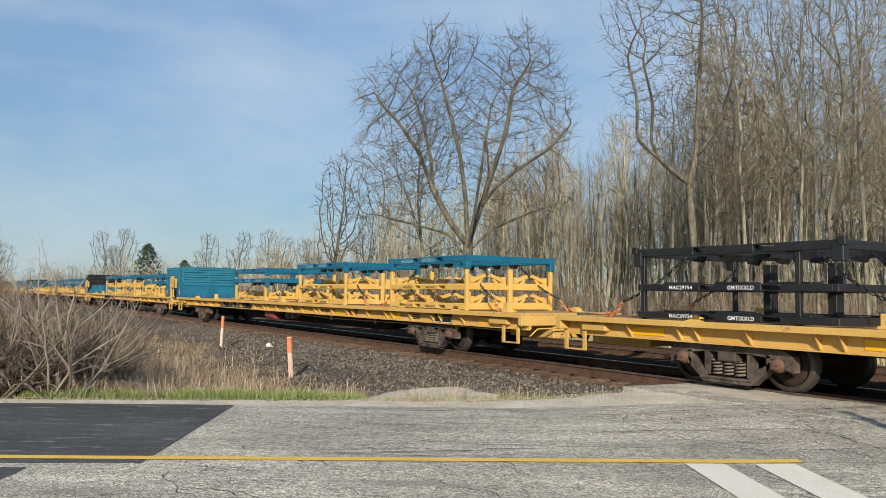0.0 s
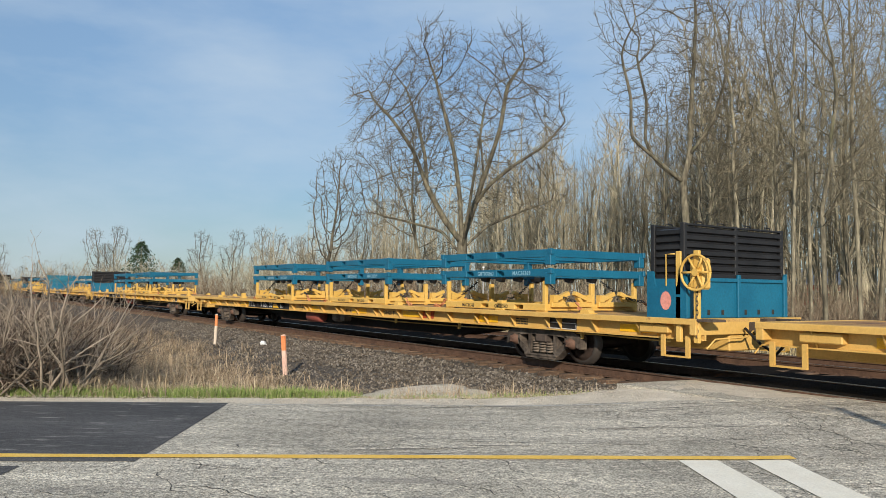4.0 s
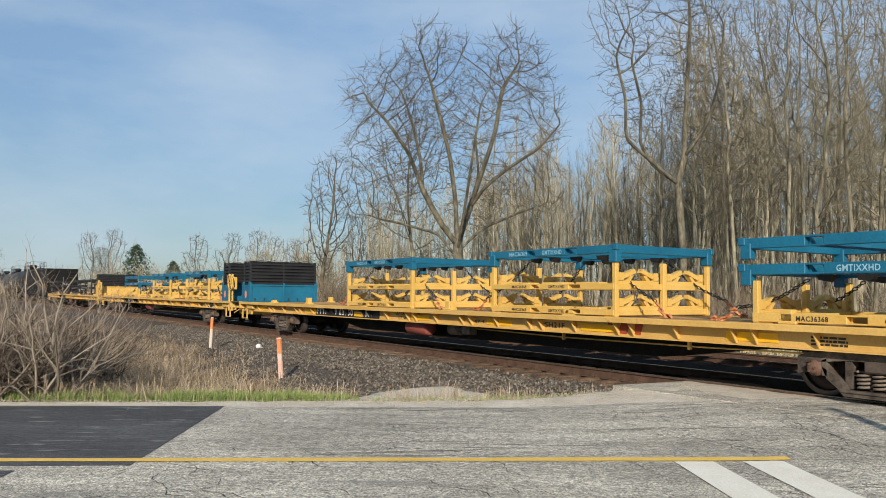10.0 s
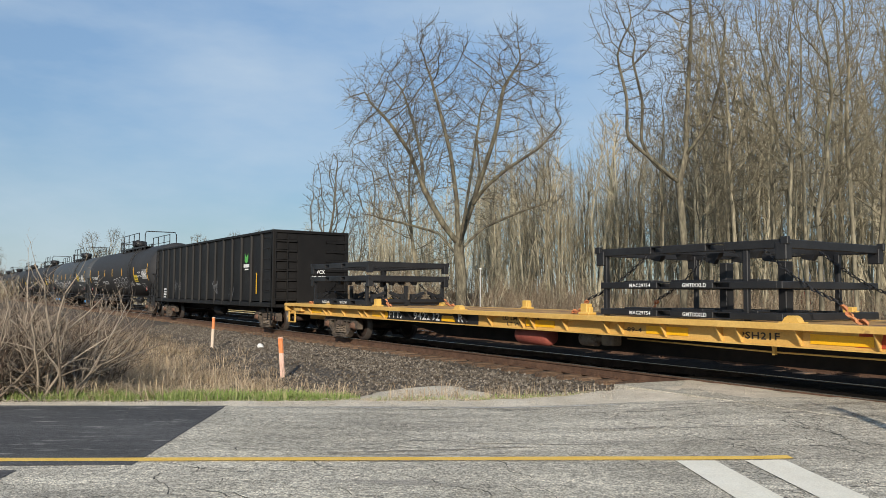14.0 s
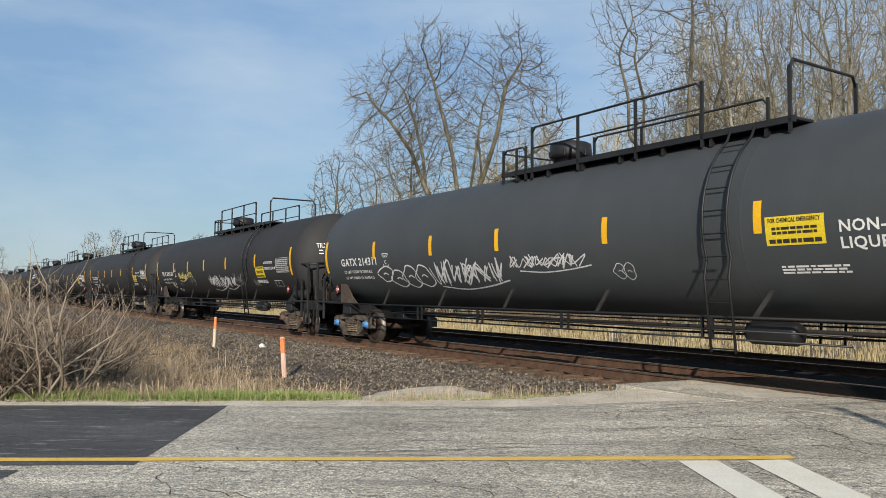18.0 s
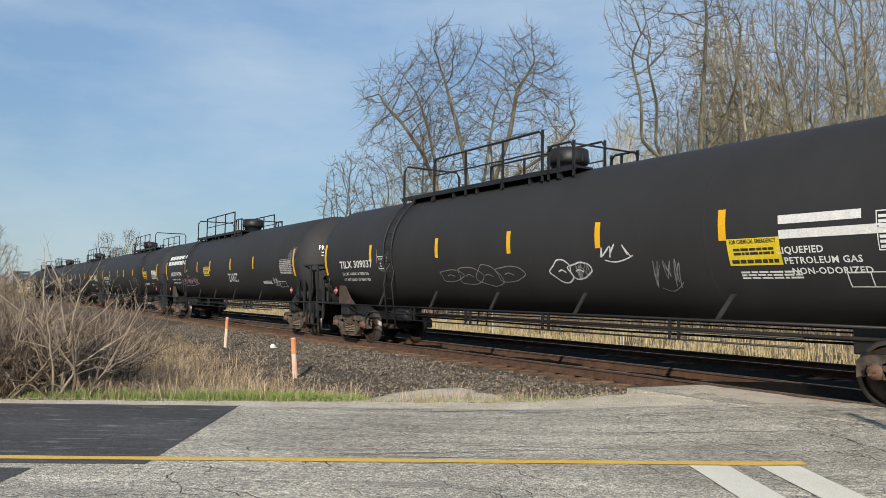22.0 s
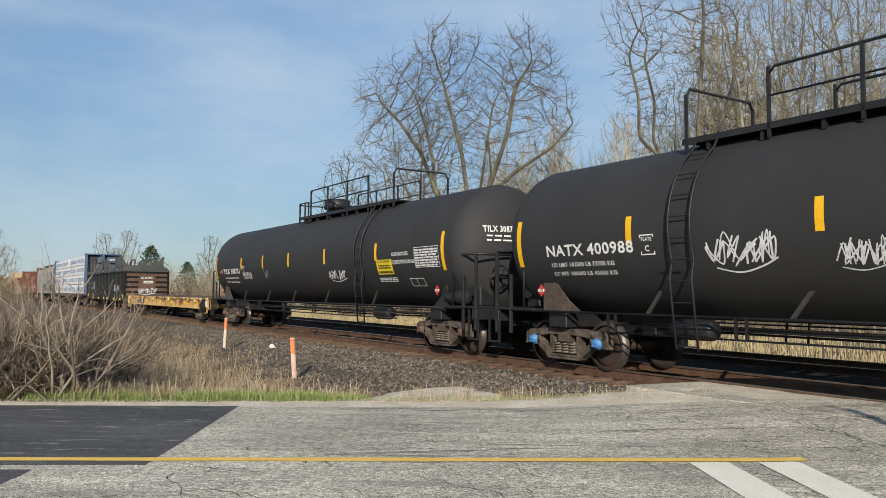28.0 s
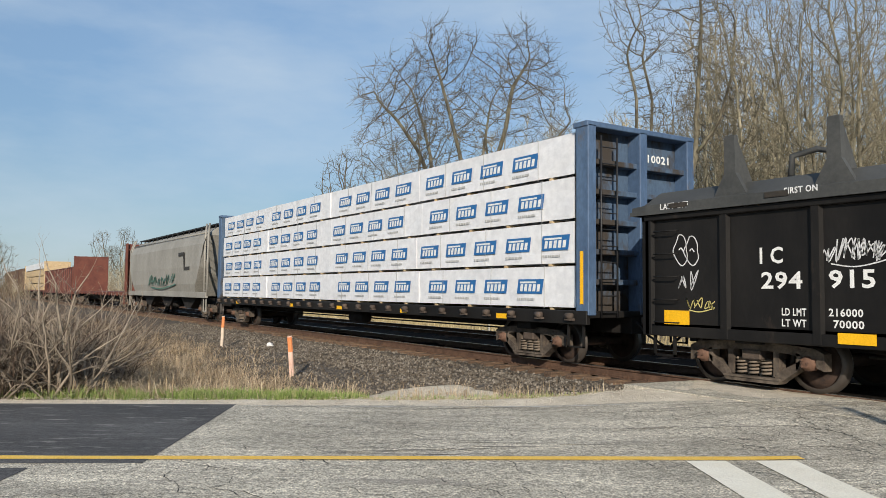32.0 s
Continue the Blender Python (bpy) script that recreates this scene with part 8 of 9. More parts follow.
def island_tones(name, stops, rough=0.9):
    m = bpy.data.materials.new(name)
    m.use_nodes = True
    n, l = m.node_tree.nodes, m.node_tree.links
    geo, ramp = n.new("ShaderNodeNewGeometry"), n.new("ShaderNodeValToRGB")
    cr = ramp.color_ramp
    cr.elements[0].position, cr.elements[0].color = 0.0, (*stops[0], 1)
    cr.elements[1].position, cr.elements[1].color = 1.0, (*stops[-1], 1)
    for i, c in enumerate(stops[1:-1]):
        e = cr.elements.new((i + 1) / (len(stops) - 1))
        e.color = (*c, 1)
    l.new(geo.outputs["Random Per Island"], ramp.inputs["Fac"])
    l.new(ramp.outputs["Color"], n["Principled BSDF"].inputs["Base Color"])
    n["Principled BSDF"].inputs["Roughness"].default_value = rough
    n["Principled BSDF"].inputs["Specular IOR Level"].default_value = 0.2
    return m


# the wood behind and the hedges across the fields: slim stems, boughs and a haze of twigs
def thicket(name, label, seed, rows):
    r = random.Random(seed)
    s = Shape()
    V, F = s.v, s.f

    def sliver(p, d, length, w):
        e = Vector((-d.y, d.x, r.uniform(-0.3, 0.3))) * w
        b0 = len(V)
        V.extend([tuple(p - e), tuple(p + e), tuple(p + d * length)])
        F.append([b0, b0 + 1, b0 + 2])

    for count, a0, a1, d0, d1, lo, hi, stems, boughs, twigs in rows:
        for i in range(count):
            x, y = spot(r.uniform(a0, a1), r.uniform(d0, d1))
            z = land_z(x, y) - 0.1
            for k in range(stems):
                h = r.uniform(lo, hi)
                q = Vector((x + r.gauss(0, 0.5) * (stems > 1), y + r.gauss(0, 0.5) * (stems > 1), z))
                lean = Vector((r.gauss(0, 0.06), r.gauss(0, 0.06), 1)) if stems == 1 else Vector((r.gauss(0, 0.3), r.gauss(0, 0.3), 1)).normalized()
                bow = Vector((r.gauss(0, 0.03), r.gauss(0, 0.03), 0)) * h
                pts = [q, q + lean * h * 0.5 + bow, q + lean * h]
                rad = h * r.uniform(0.0045, 0.008)
                s.tube(pts, [rad, rad * 0.7, rad * 0.15], 4)
                for b in range(boughs):
                    t = 0.2 + 0.8 * r.random() ** 0.75
                    o = pts[0].lerp(pts[1], t * 2) if t < 0.5 else pts[1].lerp(pts[2], t * 2 - 1)
                    an, up = r.uniform(0, 6.283), r.uniform(0.5, 1.6)
                    d = Vector((math.cos(an), math.sin(an), up)).normalized()
                    bl = h * r.uniform(0.10, 0.25) * (1.12 - 0.62 * t)
                    s.tube([o, o + d * bl], [max(rad * 0.34, 0.012), 0.006], 3)
                    for w in range(twigs):
                        dd = (d + Vector((r.gauss(0, 0.5), r.gauss(0, 0.5), r.gauss(0.1, 0.45)))).normalized()
                        sliver(o + d * bl * r.uniform(0.15, 1.0), dd, bl * r.uniform(0.3, 0.8), r.uniform(0.012, 0.022))
    s.s = [False] * len(F)
    s.m = [0] * len(F)
    me = bpy.data.meshes.new(name)
    me.from_pydata(V, [], F)
    me.materials.append(M["thicket"])
    return tagged(new(name, me), label, "wood", kind="stuff")


M["brush"] = island_tones("undergrowth_stems", [(0.07, 0.05, 0.034), (0.24, 0.185, 0.125), (0.12, 0.088, 0.06), (0.36, 0.30, 0.215), (0.16, 0.11, 0.072)])
M["thicket"] = material("far_wood_bark", (0.24, 0.215, 0.148), (0.58, 0.52, 0.37), 0.95, scale=0.35, fine=3, bump=0.0)
thicket("far_wood", "dense bare woodland behind the railway", 61, (
    (240, 0.06, 0.40, 62, 100, 11.5, 17.5, 1, 26, 5),
    (270, 0.33, 0.78, 55, 100, 15.0, 23.0, 1, 28, 6),
    (100, -0.08, 0.12, 72, 110, 9.0, 15.0, 1, 24, 5),
    (60, -0.19, 0.02, 95, 135, 6.5, 11.0, 1, 22, 5),
    (60, -0.02, 0.72, 52, 75, 3.0, 6.0, 4, 9, 7)))
thicket("far_hedge", "bare hedges and young growth across the fields", 62, (
    (80, -0.26, -0.02, 85, 130, 5.0, 9.5, 3, 12, 9),
    (130, -0.47, -0.18, 95, 150, 3.0, 6.5, 3, 11, 9),
    (12, -0.43, -0.38, 118, 140, 6.0, 9.0, 2, 14, 9),
    (10, -0.525, -0.495, 125, 140, 4.0, 6.5, 3, 12, 9),
    (60, -0.66, -0.42, 100, 150, 2.0, 4.2, 3, 9, 8)))


def conifer(seed, height):
    r = random.Random(seed)
    w, f = Shape(), Shape()
    w.tube([(0, 0, 0), (0, 0, height)], [0.14, 0.03], 6)
    for i in range(620):
        t = r.random() ** 0.8
        z = height * (0.12 + 0.88 * t)
        rad = height * 0.46 * (1 - t) ** 0.6 + 0.15
        a = r.uniform(0, 6.283)
        l = rad * r.uniform(0.6, 1.1)
        d = Vector((math.cos(a), math.sin(a), -0.15))
        p0, p1 = Vector((0, 0, z)) + d * l * 0.35, Vector((0, 0, z)) + d * l
        for k in range(5):
            q = p0.lerp(p1, r.random())
            s = Vector((r.gauss(0, 1), r.gauss(0, 1), r.gauss(0, 0.6))).normalized() * r.uniform(0.15, 0.4)
            e = Vector((r.gauss(0, 1), r.gauss(0, 1), r.gauss(0, 1))).normalized() * 0.09
            f.add([tuple(q), tuple(q + s + e), tuple(q + s - e)], [(0, 1, 2)])
    t = thing("conifer", "dark green young pine beyond the fields", "conifer")
    part("trunk", w, "bark", t)
    part("crown", f, "needles", t)
    return t


M["needles"] = material("dark_needles", (0.02, 0.045, 0.02), (0.05, 0.09, 0.035), 0.8, bump=0.0)
put_tree(conifer(1, 8.0), -0.381, 118, 0, 1.10)
put_tree(conifer(2, 8.0), -0.333, 118, 0, 0.80)
put_tree(conifer(3, 8.0), -0.20, 125, 0, 0.8)


def shrub_shape(seed, stems, height, spread_, side=4, stout=1.0):
    g_ = Grower(seed, (6, 3, 0), (6, 4, 3), (34, 42, 44), (0.45, 0.5, 0.5), (0.15, 0.2, 0.25), (0.0, 0.02, 0.0), (side, 3, 3), split=1)
    r = g_.r
    for i in range(stems):
        a = r.uniform(0, 6.283)
        an = radians(r.uniform(4, spread_))
        d = Vector((math.sin(an) * math.cos(a), math.sin(an) * math.sin(a), math.cos(an)))
        g_.grow(0, Vector((r.gauss(0, 0.14), r.gauss(0, 0.14), 0)), d, height * r.uniform(0.65, 1.1), height * stout * r.uniform(0.0045, 0.0095), 0.25, 0.15)
    return g_


M["shrub"] = island_tones("shrub_stems", [(0.024, 0.016, 0.012), (0.15, 0.112, 0.082), (0.04, 0.028, 0.021), (0.34, 0.278, 0.215), (0.06, 0.041, 0.031), (0.19, 0.142, 0.104)])
M["pale_shrub"] = island_tones("pale_shrub_stems", [(0.22, 0.18, 0.138), (0.34, 0.285, 0.22), (0.13, 0.105, 0.08)])
SHRUB = []
for i in range(3):
    g_ = shrub_shape(70 + i, 12, 1.75, 62)
    t = thing("shrub", "bare brown shrub with tangled twigs", "shrub", "shrubs beside the road")
    part("stem", g_.wood, "shrub", t)
    part("twig", g_.fine, "shrub", t)
    SHRUB.append(t)
PALE = thing("shrub", "pale bare shrub with stems fanning out from one base", "shrub", "shrubs beside the road")
g_ = shrub_shape(91, 11, 1.95, 46, 6, 1.7)
part("stem", g_.wood, "pale_shrub", PALE)
part("twig", g_.fine, "pale_shrub", PALE)
rs = random.Random(23)
x, y = spot(-0.470, 11.6)
PALE.matrix_basis = pose(x, y, land_z(x, y), 0, 0, 30)
for a, d, turn, k in ((-0.498, 11.3, 140, 0.92), (-0.535, 11.6, 250, 1.0), (-0.575, 11.2, 80, 0.95), (-0.448, 12.6, 200, 0.72), (-0.515, 12.8, 10, 1.08)):
    x, y = spot(a, d)
    m = pose(x, y, land_z(x, y) - 0.02, 0, 0, turn) @ Matrix.Diagonal((k, k, k, 1))
    copy_thing(PALE, m).matrix_basis = m
n_sh = 0
for a0, a1, d0, d1, n in ((-0.62, -0.50, 10.9, 13, 15), (-0.62, -0.42, 12.5, 18, 20), (-0.64, -0.38, 18, 30, 18), (-0.66, -0.57, 11.0, 13.0, 8), (-0.47, -0.40, 12, 15, 4)):
    for i in range(n):
        x, y = spot(rs.uniform(a0, a1), rs.uniform(d0, d1))
        if y > -3.4:
            continue
        m = pose(x, y, land_z(x, y) - 0.03, rs.uniform(-8, 8), rs.uniform(-8, 8), rs.uniform(0, 360)) @ Matrix.Diagonal((1, 1, 1, 1))
        k = rs.uniform(0.66, 0.98)
        m = m @ Matrix.Diagonal((k * 1.1, k * 1.1, k, 1))
        if n_sh < 3:
            SHRUB[n_sh].matrix_basis = m
        else:
            copy_thing(SHRUB[n_sh % 3], m).matrix_basis = m
        n_sh += 1
# a few taller ones at the end of the bank
for a, d, k in ((-0.565, 17, 0.95), (-0.545, 21, 1.0), (-0.58, 14.5, 0.9), (-0.53, 26, 1.0), (-0.56, 24, 1.1), (-0.505, 28, 0.9), (-0.60, 19, 1.05)):
    x, y = spot(a, d)
    if y < -3.2:
        m = pose(x, y, land_z(x, y) - 0.03, 0, 0, rs.uniform(0, 360)) @ Matrix.Diagonal((k, k, k, 1))
        copy_thing(SHRUB[n_sh % 3], m).matrix_basis = m
        n_sh += 1
# undergrowth at the foot of the wood and hedges across the fields
BRUSH = []
for i in range(3):
    g_ = Grower(80 + i, (6, 4), (5, 3, 2), (30, 38), (0.45, 0.5), (0.10, 0.16, 0.2), (0.02, 0.03, 0.02), (3, 3, 3), split=1)
    for k in range(12):
        a, an = g_.r.uniform(0, 6.283), radians(g_.r.uniform(4, 45))
        g_.grow(0, Vector((g_.r.gauss(0, 0.3), g_.r.gauss(0, 0.3), 0)), Vector((math.sin(an) * math.cos(a), math.sin(an) * math.sin(a), math.cos(an))), 1.7 * g_.r.uniform(0.6, 1.1), 0.012, 0.25, 0.15)
    t = thing("undergrowth", "tangled bare undergrowth at the edge of the wood", "undergrowth", "undergrowth of the wood")
    part("stem", g_.wood, "brush", t)
    part("twig", g_.fine, "brush", t)
    BRUSH.append(t)
for i in range(190):
    if i < 80:
        a, d, k = rs.uniform(0.05, 0.62), rs.uniform(38, 60), rs.uniform(0.9, 1.9)
    elif i < 130:
        a, d, k = rs.uniform(-0.14, 0.2), rs.uniform(55, 85), rs.uniform(1.4, 2.6)
    else:
        a, d, k = rs.uniform(-0.58, -0.10), rs.uniform(85, 140), rs.uniform(1.6, 3.0)
    x, y = spot(a, d)
    m = pose(x, y, land_z(x, y) - 0.05, 0, 0, rs.uniform(0, 360)) @ Matrix.Diagonal((k * 1.3, k * 1.3, k, 1))
    if i < 3:
        BRUSH[i].matrix_basis = m
    else:
        copy_thing(BRUSH[i % 3], m).matrix_basis = m


# -- grass: blades of many lengths, bent over --
def blades(spots_, rnd_, lo, hi, width, bend, mat, name, label, tones=None):
    V, F = [], []
    for x, y, k in spots_:
        z = land_z(x, y)
        u, v_ = road_uv(x, y)
        h = rnd_.uniform(lo, hi) * k
        a = rnd_.uniform(0, 6.283) if not tones else rnd_.gauss(tones * noise.noise((x * 1.1, y * 1.1, 4.0)), 0.9)
        l = abs(rnd_.gauss(0, bend)) * h
        dx, dy = math.cos(a), math.sin(a)
        w = width * rnd_.uniform(0.6, 1.4)
        px, py = -dy * w, dx * w
        b0 = len(V)
        V += [(x - px, y - py, z), (x + px, y + py, z), (x + dx * l * 0.35 + px * 0.7, y + dy * l * 0.35 + py * 0.7, z + h * 0.62), (x + dx * l * 0.35 - px * 0.7, y + dy * l * 0.35 - py * 0.7, z + h * 0.62), (x + dx * l, y + dy * l, z + h * max(0.35, 1 - 0.35 * (l / h) ** 2))]
        F += [(b0, b0 + 1, b0 + 2, b0 + 3), (b0 + 3, b0 + 2, b0 + 4)]
    me = bpy.data.meshes.new(name)
    me.from_pydata(V, [], F)
    me.materials.append(M[mat])
    return tagged(new(name, me), label, "grass", kind="stuff")


M["dry_grass"] = island_tones("dry_grass", [(0.14, 0.09, 0.055), (0.47, 0.37, 0.235), (0.27, 0.19, 0.12), (0.62, 0.51, 0.35), (0.37, 0.275, 0.18)])
M["green_grass"] = island_tones("green_grass", [(0.12, 0.20, 0.04), (0.25, 0.35, 0.085), (0.42, 0.38, 0.20), (0.16, 0.25, 0.055), (0.29, 0.33, 0.12), (0.22, 0.31, 0.07)])
M["field_grass"] = island_tones("field_grass", [(0.26, 0.20, 0.10), (0.45, 0.37, 0.21), (0.36, 0.29, 0.15), (0.52, 0.44, 0.27)])
rg = random.Random(31)


def tufts(n, region, clump=7, size=0.16):
    out = []
    while len(out) < n:
        c = region()
        if c is None:
            continue
        k = rg.uniform(0.55, 1.15)
        for _ in range(clump):
            out.append((c[0] + rg.gauss(0, size), c[1] + rg.gauss(0, size), k))
    return out


def near_field():
    x, y = rg.uniform(-44, -9.5), rg.uniform(-13, -3.0)
    u, v_ = road_uv(x, y)
    if v_ < shoulder_edge(u) + (0.8 if u > -1.2 else 0.25):
        return None
    edge_ = -4.9 + 0.04 * min(12.0, max(0.0, -15 - x)) + 0.5 * noise.noise((x * 0.5, 1.7, 0.0))
    if y > edge_ and rg.random() > 0.25 * smooth_step(edge_ + 1.4, edge_, y) + 0.008:
        return None
    if noise.noise((x * 0.8, y * 0.8, 6.6)) < -0.2 and rg.random() < 0.5:
        return None
    if rg.random() < (0.25 if y < -7.6 else 0.62 * smooth_step(-7.4, -6.0, y)):
        return None
    if rg.random() > 1.0 - 0.75 * smooth_step(12, 38, v_):
        return None
    return x, y


def verge():
    u = rg.uniform(-5.5, 1.5)
    v_ = 4.22 + wobble(u, 5, 0.1) + abs(rg.gauss(0, 0.62 if u > -0.8 else 0.34))
    if rg.random() > (1.0 if u > -0.6 else 0.5) or noise.noise((u * 2.2, v_ * 2.2, 2.0)) < 0.0 and rg.random() < 0.8:
        return None
    return road_xy(u, v_)


def far_field():
    x, y = rg.uniform(-75, 5), 8.2 + abs(rg.gauss(0, 9))
    return x, y


blades(tufts(62000, near_field, 34, 0.13), rg, 0.10, 0.50, 0.0045, 2.3, "dry_grass", "dry_grass", "long dry straw-coloured grass on the bank", 7.0)
blades(tufts(34000, verge, 30, 0.09), rg, 0.04, 0.19, 0.0038, 1.0, "green_grass", "green_verge", "fresh green grass along the gravel shoulder")
blades(tufts(30000, far_field, 10, 0.22), rg, 0.25, 0.6, 0.012, 0.4, "field_grass", "field_grass", "pale dry grass in the field beyond the tracks")


def weeds():
    u = rg.uniform(2.0, 8.2)
    v_ = shoulder_edge(u) + rg.uniform(0.1, 2.2)
    x, y = road_xy(u, v_)
    return (x, y) if y < -1.5 else None


def pad_rim():
    u = rg.uniform(1.2, 6.6)
    v_ = shoulder_edge(u) + abs(rg.gauss(0.0, 0.42 if u < 3.6 else 0.30)) + 0.05
    x, y = road_xy(u, v_)
    return (x, y) if y < -1.3 and noise.noise((u * 2.0, v_ * 2.0, 9.0)) > -0.15 else None


blades(tufts(2600, pad_rim, 12, 0.14), rg, 0.02, 0.08, 0.003, 1.8, "dry_grass", "pad_grass", "short dry grass round the gravel pad")
blades(tufts(1500, pad_rim, 16, 0.09), rg, 0.03, 0.12, 0.003, 0.6, "green_grass", "pad_weeds", "small green weeds round the gravel pad")
blades(tufts(700, weeds, 5, 0.10), rg, 0.08, 0.3, 0.003, 0.5, "dry_grass", "weeds", "thin dry weeds at the edge of the ballast")

# -- loose ballast stones --
st_v = [(1, 0, 0.1), (-0.2, 0.9, 0), (-0.9, -0.1, 0.1), (0.1, -0.8, -0.1), (0.1, 0.2, 0.8), (-0.1, 0, -0.6)]
st_f = [(0, 1, 4), (1, 2, 4), (2, 3, 4), (3, 0, 4), (1, 0, 5), (2, 1, 5), (3, 2, 5), (0, 3, 5)]
V, F = [], []
for i in range(64000):
    x = -3.0 - 34 * rg.random() ** 1.5
    y = rg.uniform(-5.6, -1.0) if rg.random() < 0.93 else rg.uniform(5.8, 7.5)
    u, v_ = road_uv(x, y)
    if v_ < shoulder_edge(u) - 0.1:
        continue
    if y < -3.4 and rg.random() < 0.6 or -1.6 < y < 0 and rg.random() < 0.75:
        continue
    z = bed_z(x, y)
    s = rg.uniform(0.016, 0.042)
    q = Euler((rg.uniform(0, 6.28), rg.uniform(0, 6.28), rg.uniform(0, 6.28))).to_matrix()
    b0 = len(V)
    V += [tuple(q @ Vector(p_) * s + Vector((x, y, z + s * 0.3))) for p_ in st_v]
    F += [tuple(k + b0 for k in f_) for f_ in st_f]
me = bpy.data.meshes.new("ballast_stones")
me.from_pydata(V, [], F)
M["stones"] = island_tones("ballast_stones", [(0.036, 0.030, 0.024), (0.105, 0.090, 0.072), (0.17, 0.148, 0.12), (0.055, 0.046, 0.037), (0.12, 0.095, 0.068), (0.27, 0.24, 0.20), (0.08, 0.068, 0.054)])
me.materials.append(M["stones"])
tagged(new("ballast_stones", me), "loose crushed stone on the ballast shoulder", "ballast", kind="stuff")

# -- small pale pebbles on the gravel shoulder --
V, F = [], []
for i in range(7000):
    u = rg.uniform(-6.0, 7.5)
    v_ = 3.25 + (shoulder_edge(u) + 0.25 - 3.25) * rg.random() ** 0.7
    x, y = road_xy(u, v_)
    if y > -1.0:
        continue
    e_ = shoulder_edge(u)
    z = road_z(x, y) - 0.012 - 0.04 * smooth_step(e_ - 0.4, e_, v_) * smooth_step(3.3, 3.9, v_)
    s = rg.uniform(0.004, 0.011)
    q = Euler((rg.uniform(0, 6.28), rg.uniform(0, 6.28), rg.uniform(0, 6.28))).to_matrix()
    b0 = len(V)
    V += [tuple(q @ Vector(p_) * s + Vector((x, y, z + s * 0.3))) for p_ in st_v]
    F += [tuple(k + b0 for k in f_) for f_ in st_f]
me = bpy.data.meshes.new("shoulder_pebbles")
me.from_pydata(V, [], F)
M["pebbles"] = island_tones("shoulder_pebbles", [(0.32, 0.28, 0.22), (0.52, 0.46, 0.37), (0.40, 0.35, 0.28), (0.58, 0.52, 0.43), (0.26, 0.225, 0.175)])
me.materials.append(M["pebbles"])
tagged(new("shoulder_pebbles", me), "small pale pebbles on the gravel shoulder", "gravel", kind="stuff")


# ---- small things beside the line ----
M["stake_wood"] = material("bare_stake_wood", (0.62, 0.50, 0.38), (0.72, 0.62, 0.50), 0.85, scale=3, fine=20, bump=0.2, stretch=(4, 4, 0.5))
M["orange_paint"] = material("orange_marker_paint", (0.70, 0.20, 0.06), (0.80, 0.32, 0.13), 0.7, scale=6, fine=30, bump=0.05)
M["pink_wood"] = material("sun_bleached_red_stake", (0.68, 0.42, 0.32), (0.80, 0.58, 0.47), 0.85, scale=4, fine=30, bump=0.15)
M["plastic"] = material("white_plastic", (0.74, 0.74, 0.72), (0.82, 0.82, 0.80), 0.5, bump=0.05)
M["barn_red"] = material("barn_red_boards", (0.30, 0.045, 0.035), (0.40, 0.075, 0.055), 0.85, scale=1, fine=8, bump=0.2, stretch=(6, 6, 0.4))
M["barn_roof"] = material("grey_sheet_roof", (0.28, 0.29, 0.30), (0.38, 0.39, 0.40), 0.5, scale=1, fine=10, bump=0.1)


def marker_post(x, y, h, w, mat, label, lean):
    z = max(land_z(x, y), bed_z(x, y) if y > -6.0 else -9)
    t = thing("marker_post", label, "marker post", "survey stakes by the track", at=pose(x, y, z - 0.05, lean[0], lean[1], 25))
    part("stake", Shape().box(-w, w, -w * 0.5, w * 0.5, 0.0, h * 0.66, 0.006), mat, t)
    part("painted_top", Shape().box(-w, w, -w * 0.5, w * 0.5, h * 0.66, h, 0.006), "orange_paint", t, "bright orange painted top")
    part("cap", Shape().prism([(-w, h), (w, h), (w * 0.7, h + 0.03), (-w * 0.8, h + 0.02)], 1, -w * 0.45, w * 0.45), mat, t)


marker_post(-15.58, -4.76, 0.92, 0.05, "pink_wood", "leaning wooden stake with an orange painted top", (3, -3))
marker_post(-23.64, -3.83, 0.98, 0.045, "stake_wood", "pale wooden stake with an orange top", (-1, 2))
cx, cy = -22.3, -2.75
cup = thing("white_jug", "discarded white plastic jug on the ballast", "jug", at=pose(cx, cy, bed_z(cx, cy) + 0.05, 80, 12, 40) @ Matrix.Diagonal((0.6, 0.6, 0.6, 1)))
part("body", Shape().lathe([(0.0, 0.0), (0.0, 0.10), (0.03, 0.125), (0.20, 0.13), (0.26, 0.10), (0.27, 0.0)], 2, (0, 0, 0), 12), "plastic", cup)
part("neck", Shape().lathe([(0.26, 0.05), (0.31, 0.045), (0.31, 0.0)], 2, (0.03, 0, 0), 8), "plastic", cup)
part("handle", Shape().tube([(0.12, 0, 0.22), (0.22, 0, 0.19), (0.23, 0, 0.10), (0.13, 0, 0.07)], 0.018, 6), "plastic", cup)
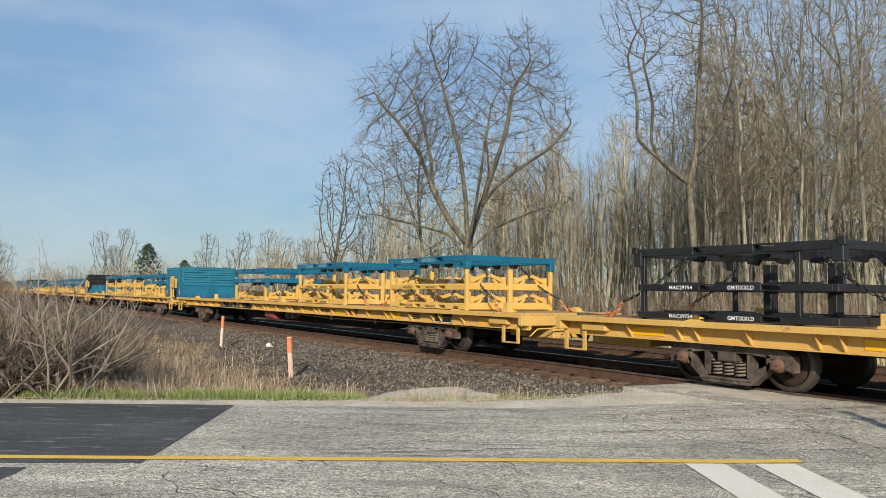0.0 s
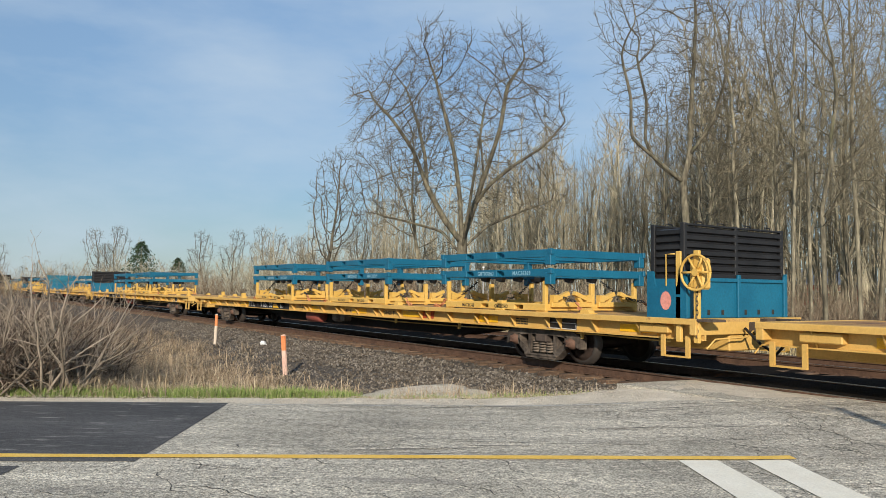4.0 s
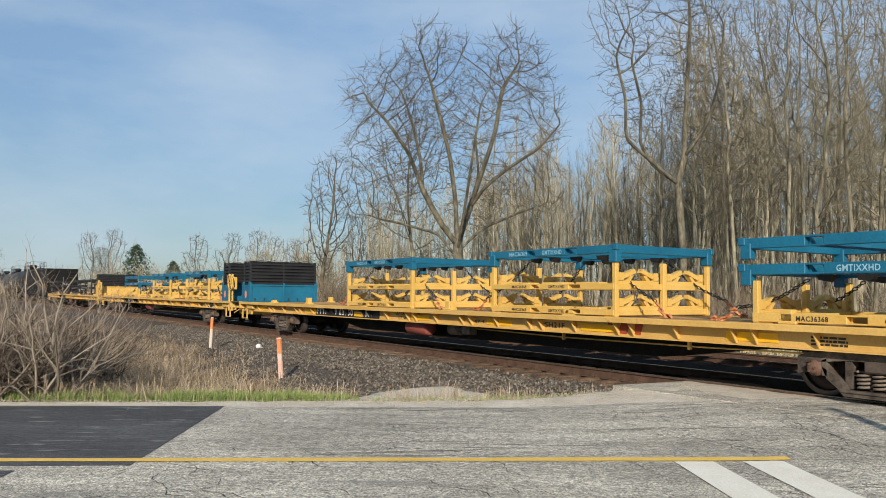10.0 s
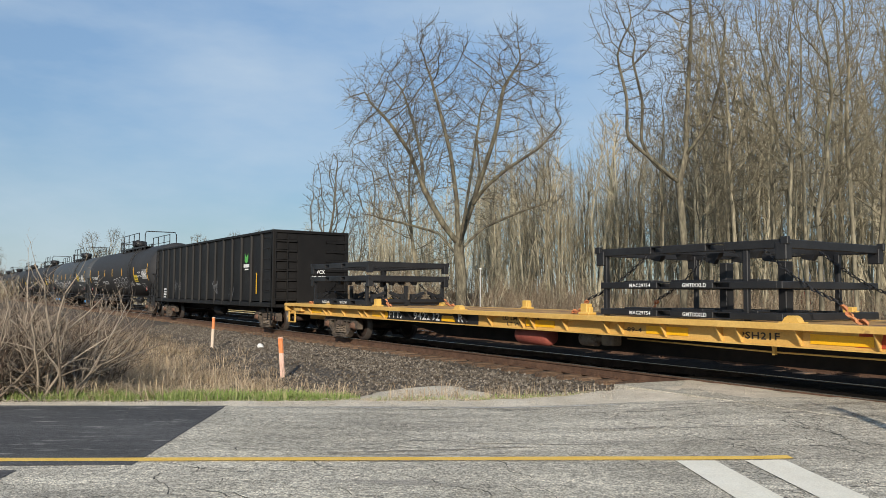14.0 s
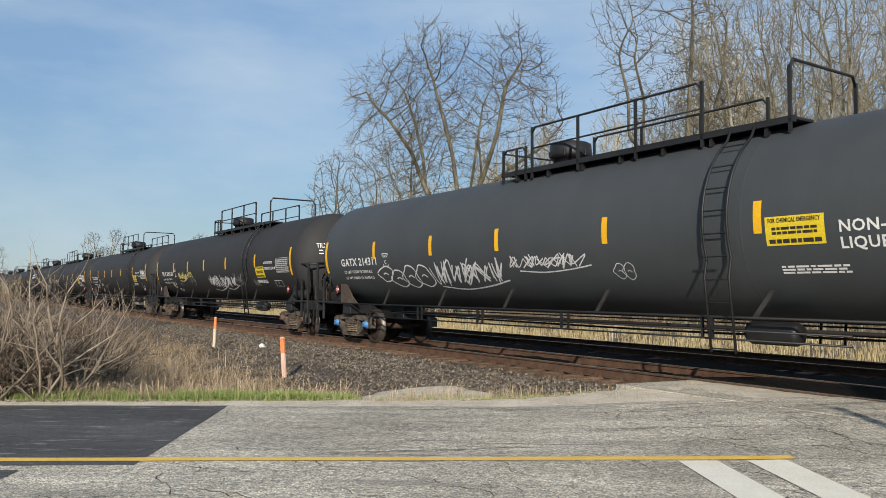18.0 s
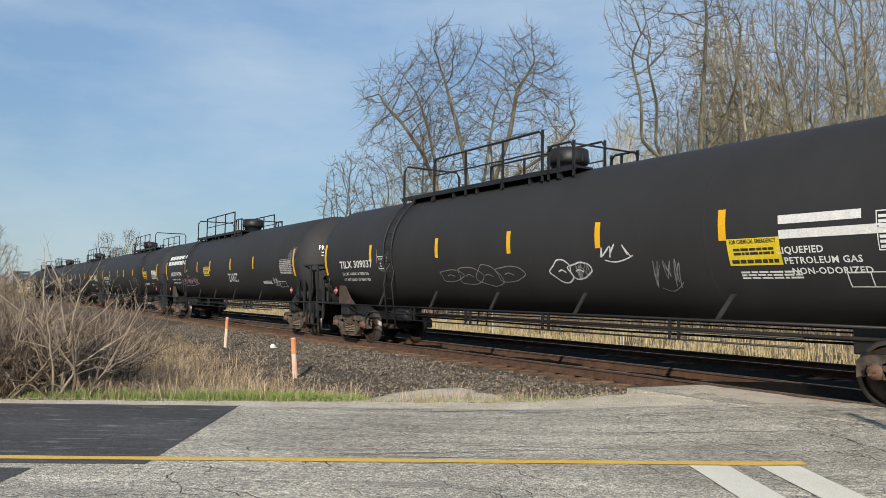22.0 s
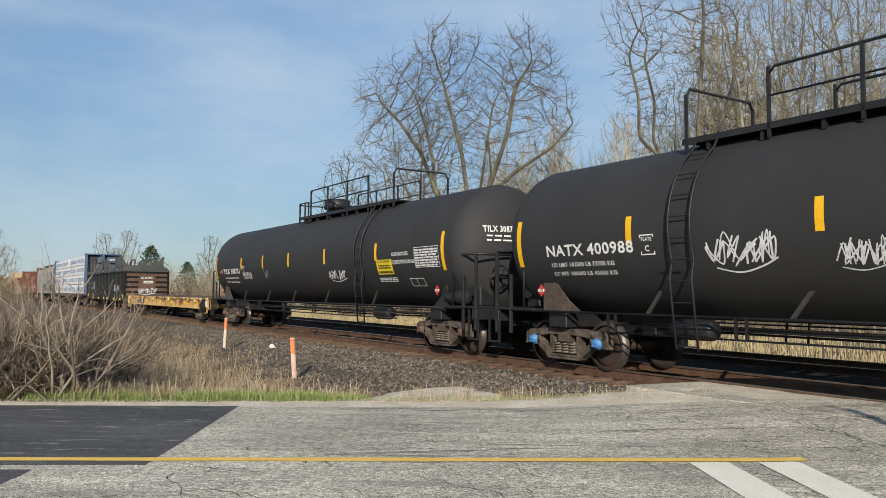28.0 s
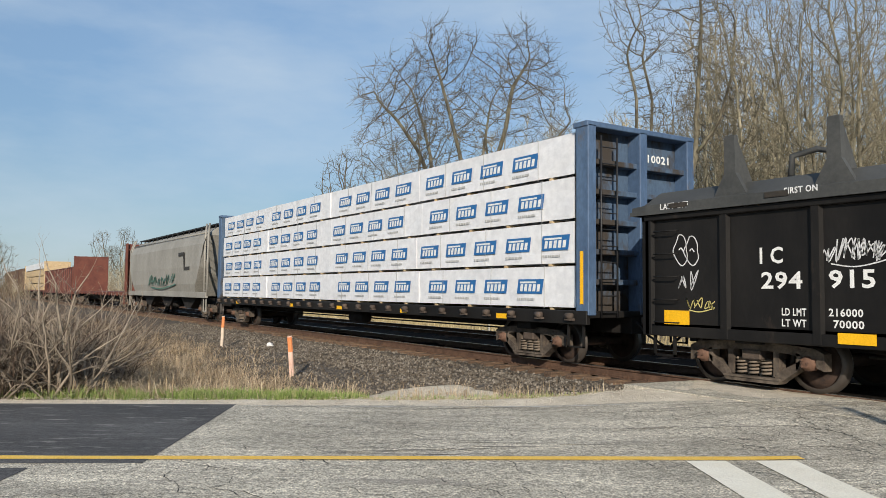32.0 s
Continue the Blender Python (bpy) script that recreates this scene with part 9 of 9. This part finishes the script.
# crossing sign on the near shoulder; its shadow lies over the road
sx, sy = 0.75, -5.95
sign = thing("crossing_sign", "white railway crossbuck sign on a steel post", "crossing sign", at=pose(sx, sy, road_z(sx, sy) - 0.1, 0, 0, -30))
part("post", Shape().cyl((0, 0, 0), (0, 0, 3.15), 0.055, n=12), "grey_panel", sign)
for k in (-1, 1):
    part("crossbuck_board", Shape().box(-0.6, 0.6, -0.07 - 0.012 * k, -0.06 - 0.012 * k, -0.11, 0.11, 0.003), "plastic", sign, at=pose(0, 0, 2.75, 0, 45 * k, 0))
# white line-side markers beyond the far track
for a, d, h in ((0.231, 26.0, 1.05), (0.062, 34.0, 3.3)):
    x, y = spot(a, d)
    t = thing("line_marker", "white plastic marker pole in the field beyond the tracks", "marker pole", at=pose(x, y, land_z(x, y) - 0.05))
    part("pole", Shape().cyl((0, 0, 0), (0, 0, h), 0.025, n=10), "grey_panel", t)
    part("cap", Shape().lathe([(0, 0.055), (0.05, 0.055), (0.07, 0.0)], 2, (0, 0, h), 10), "plastic", t)
# red farm building behind the wood
x, y = spot(0.475, 112)
barn = thing("barn", "long red farm building with a grey roof behind the wood", "barn", at=pose(x, y, land_z(x, y) - 0.1, 0, 0, 60))
part("wall", Shape().box(-9, 9, -5, 5, 0, 3.0), "barn_red", barn)
part("roof", Shape().prism([(-5.5, 2.9), (5.5, 2.9), (0, 5.2)], 0, -9.4, 9.4), "barn_roof", barn, "grey sheet metal roof")
for i in range(5):
    wx = -7 + i * 3.4
    wn_ = part("window", Shape().box(wx - 0.65, wx + 0.65, -5.06, -5.0, 0.9, 2.1), "plastic", barn, "white framed window")
    part("pane", Shape().box(wx - 0.5, wx + 0.5, -5.09, -5.062, 1.05, 1.95), "ink", wn_)
part("door", Shape().box(7.2, 8.6, -5.07, -5.0, 0.0, 2.4, 0.01), "plastic", barn)


# ---- what moves: the whole train at an even speed, and its wheels ----
def motions():
    for ob, m in RIDES:
        walk(ob, [(t, Matrix.Translation((SPEED * t, 0, 0)) @ m) for t in (0, 8, 16, 24, 32)])
    turn = math.degrees(SPEED / 0.44)
    for group in WHEELS:
        first = group[0]
        place_ = first.matrix_basis.translation.copy()
        walk(first, [(k / 30, pose(place_.x, place_.y, place_.z, 0, turn * k / 30, 0)) for k in range(961)])
        for w in group[1:]:
            w.rotation_mode = "QUATERNION"
            keys = w.animation_data_create()
            keys.action = first.animation_data.action
            keys.action_slot = first.animation_data.action_slot


motions()
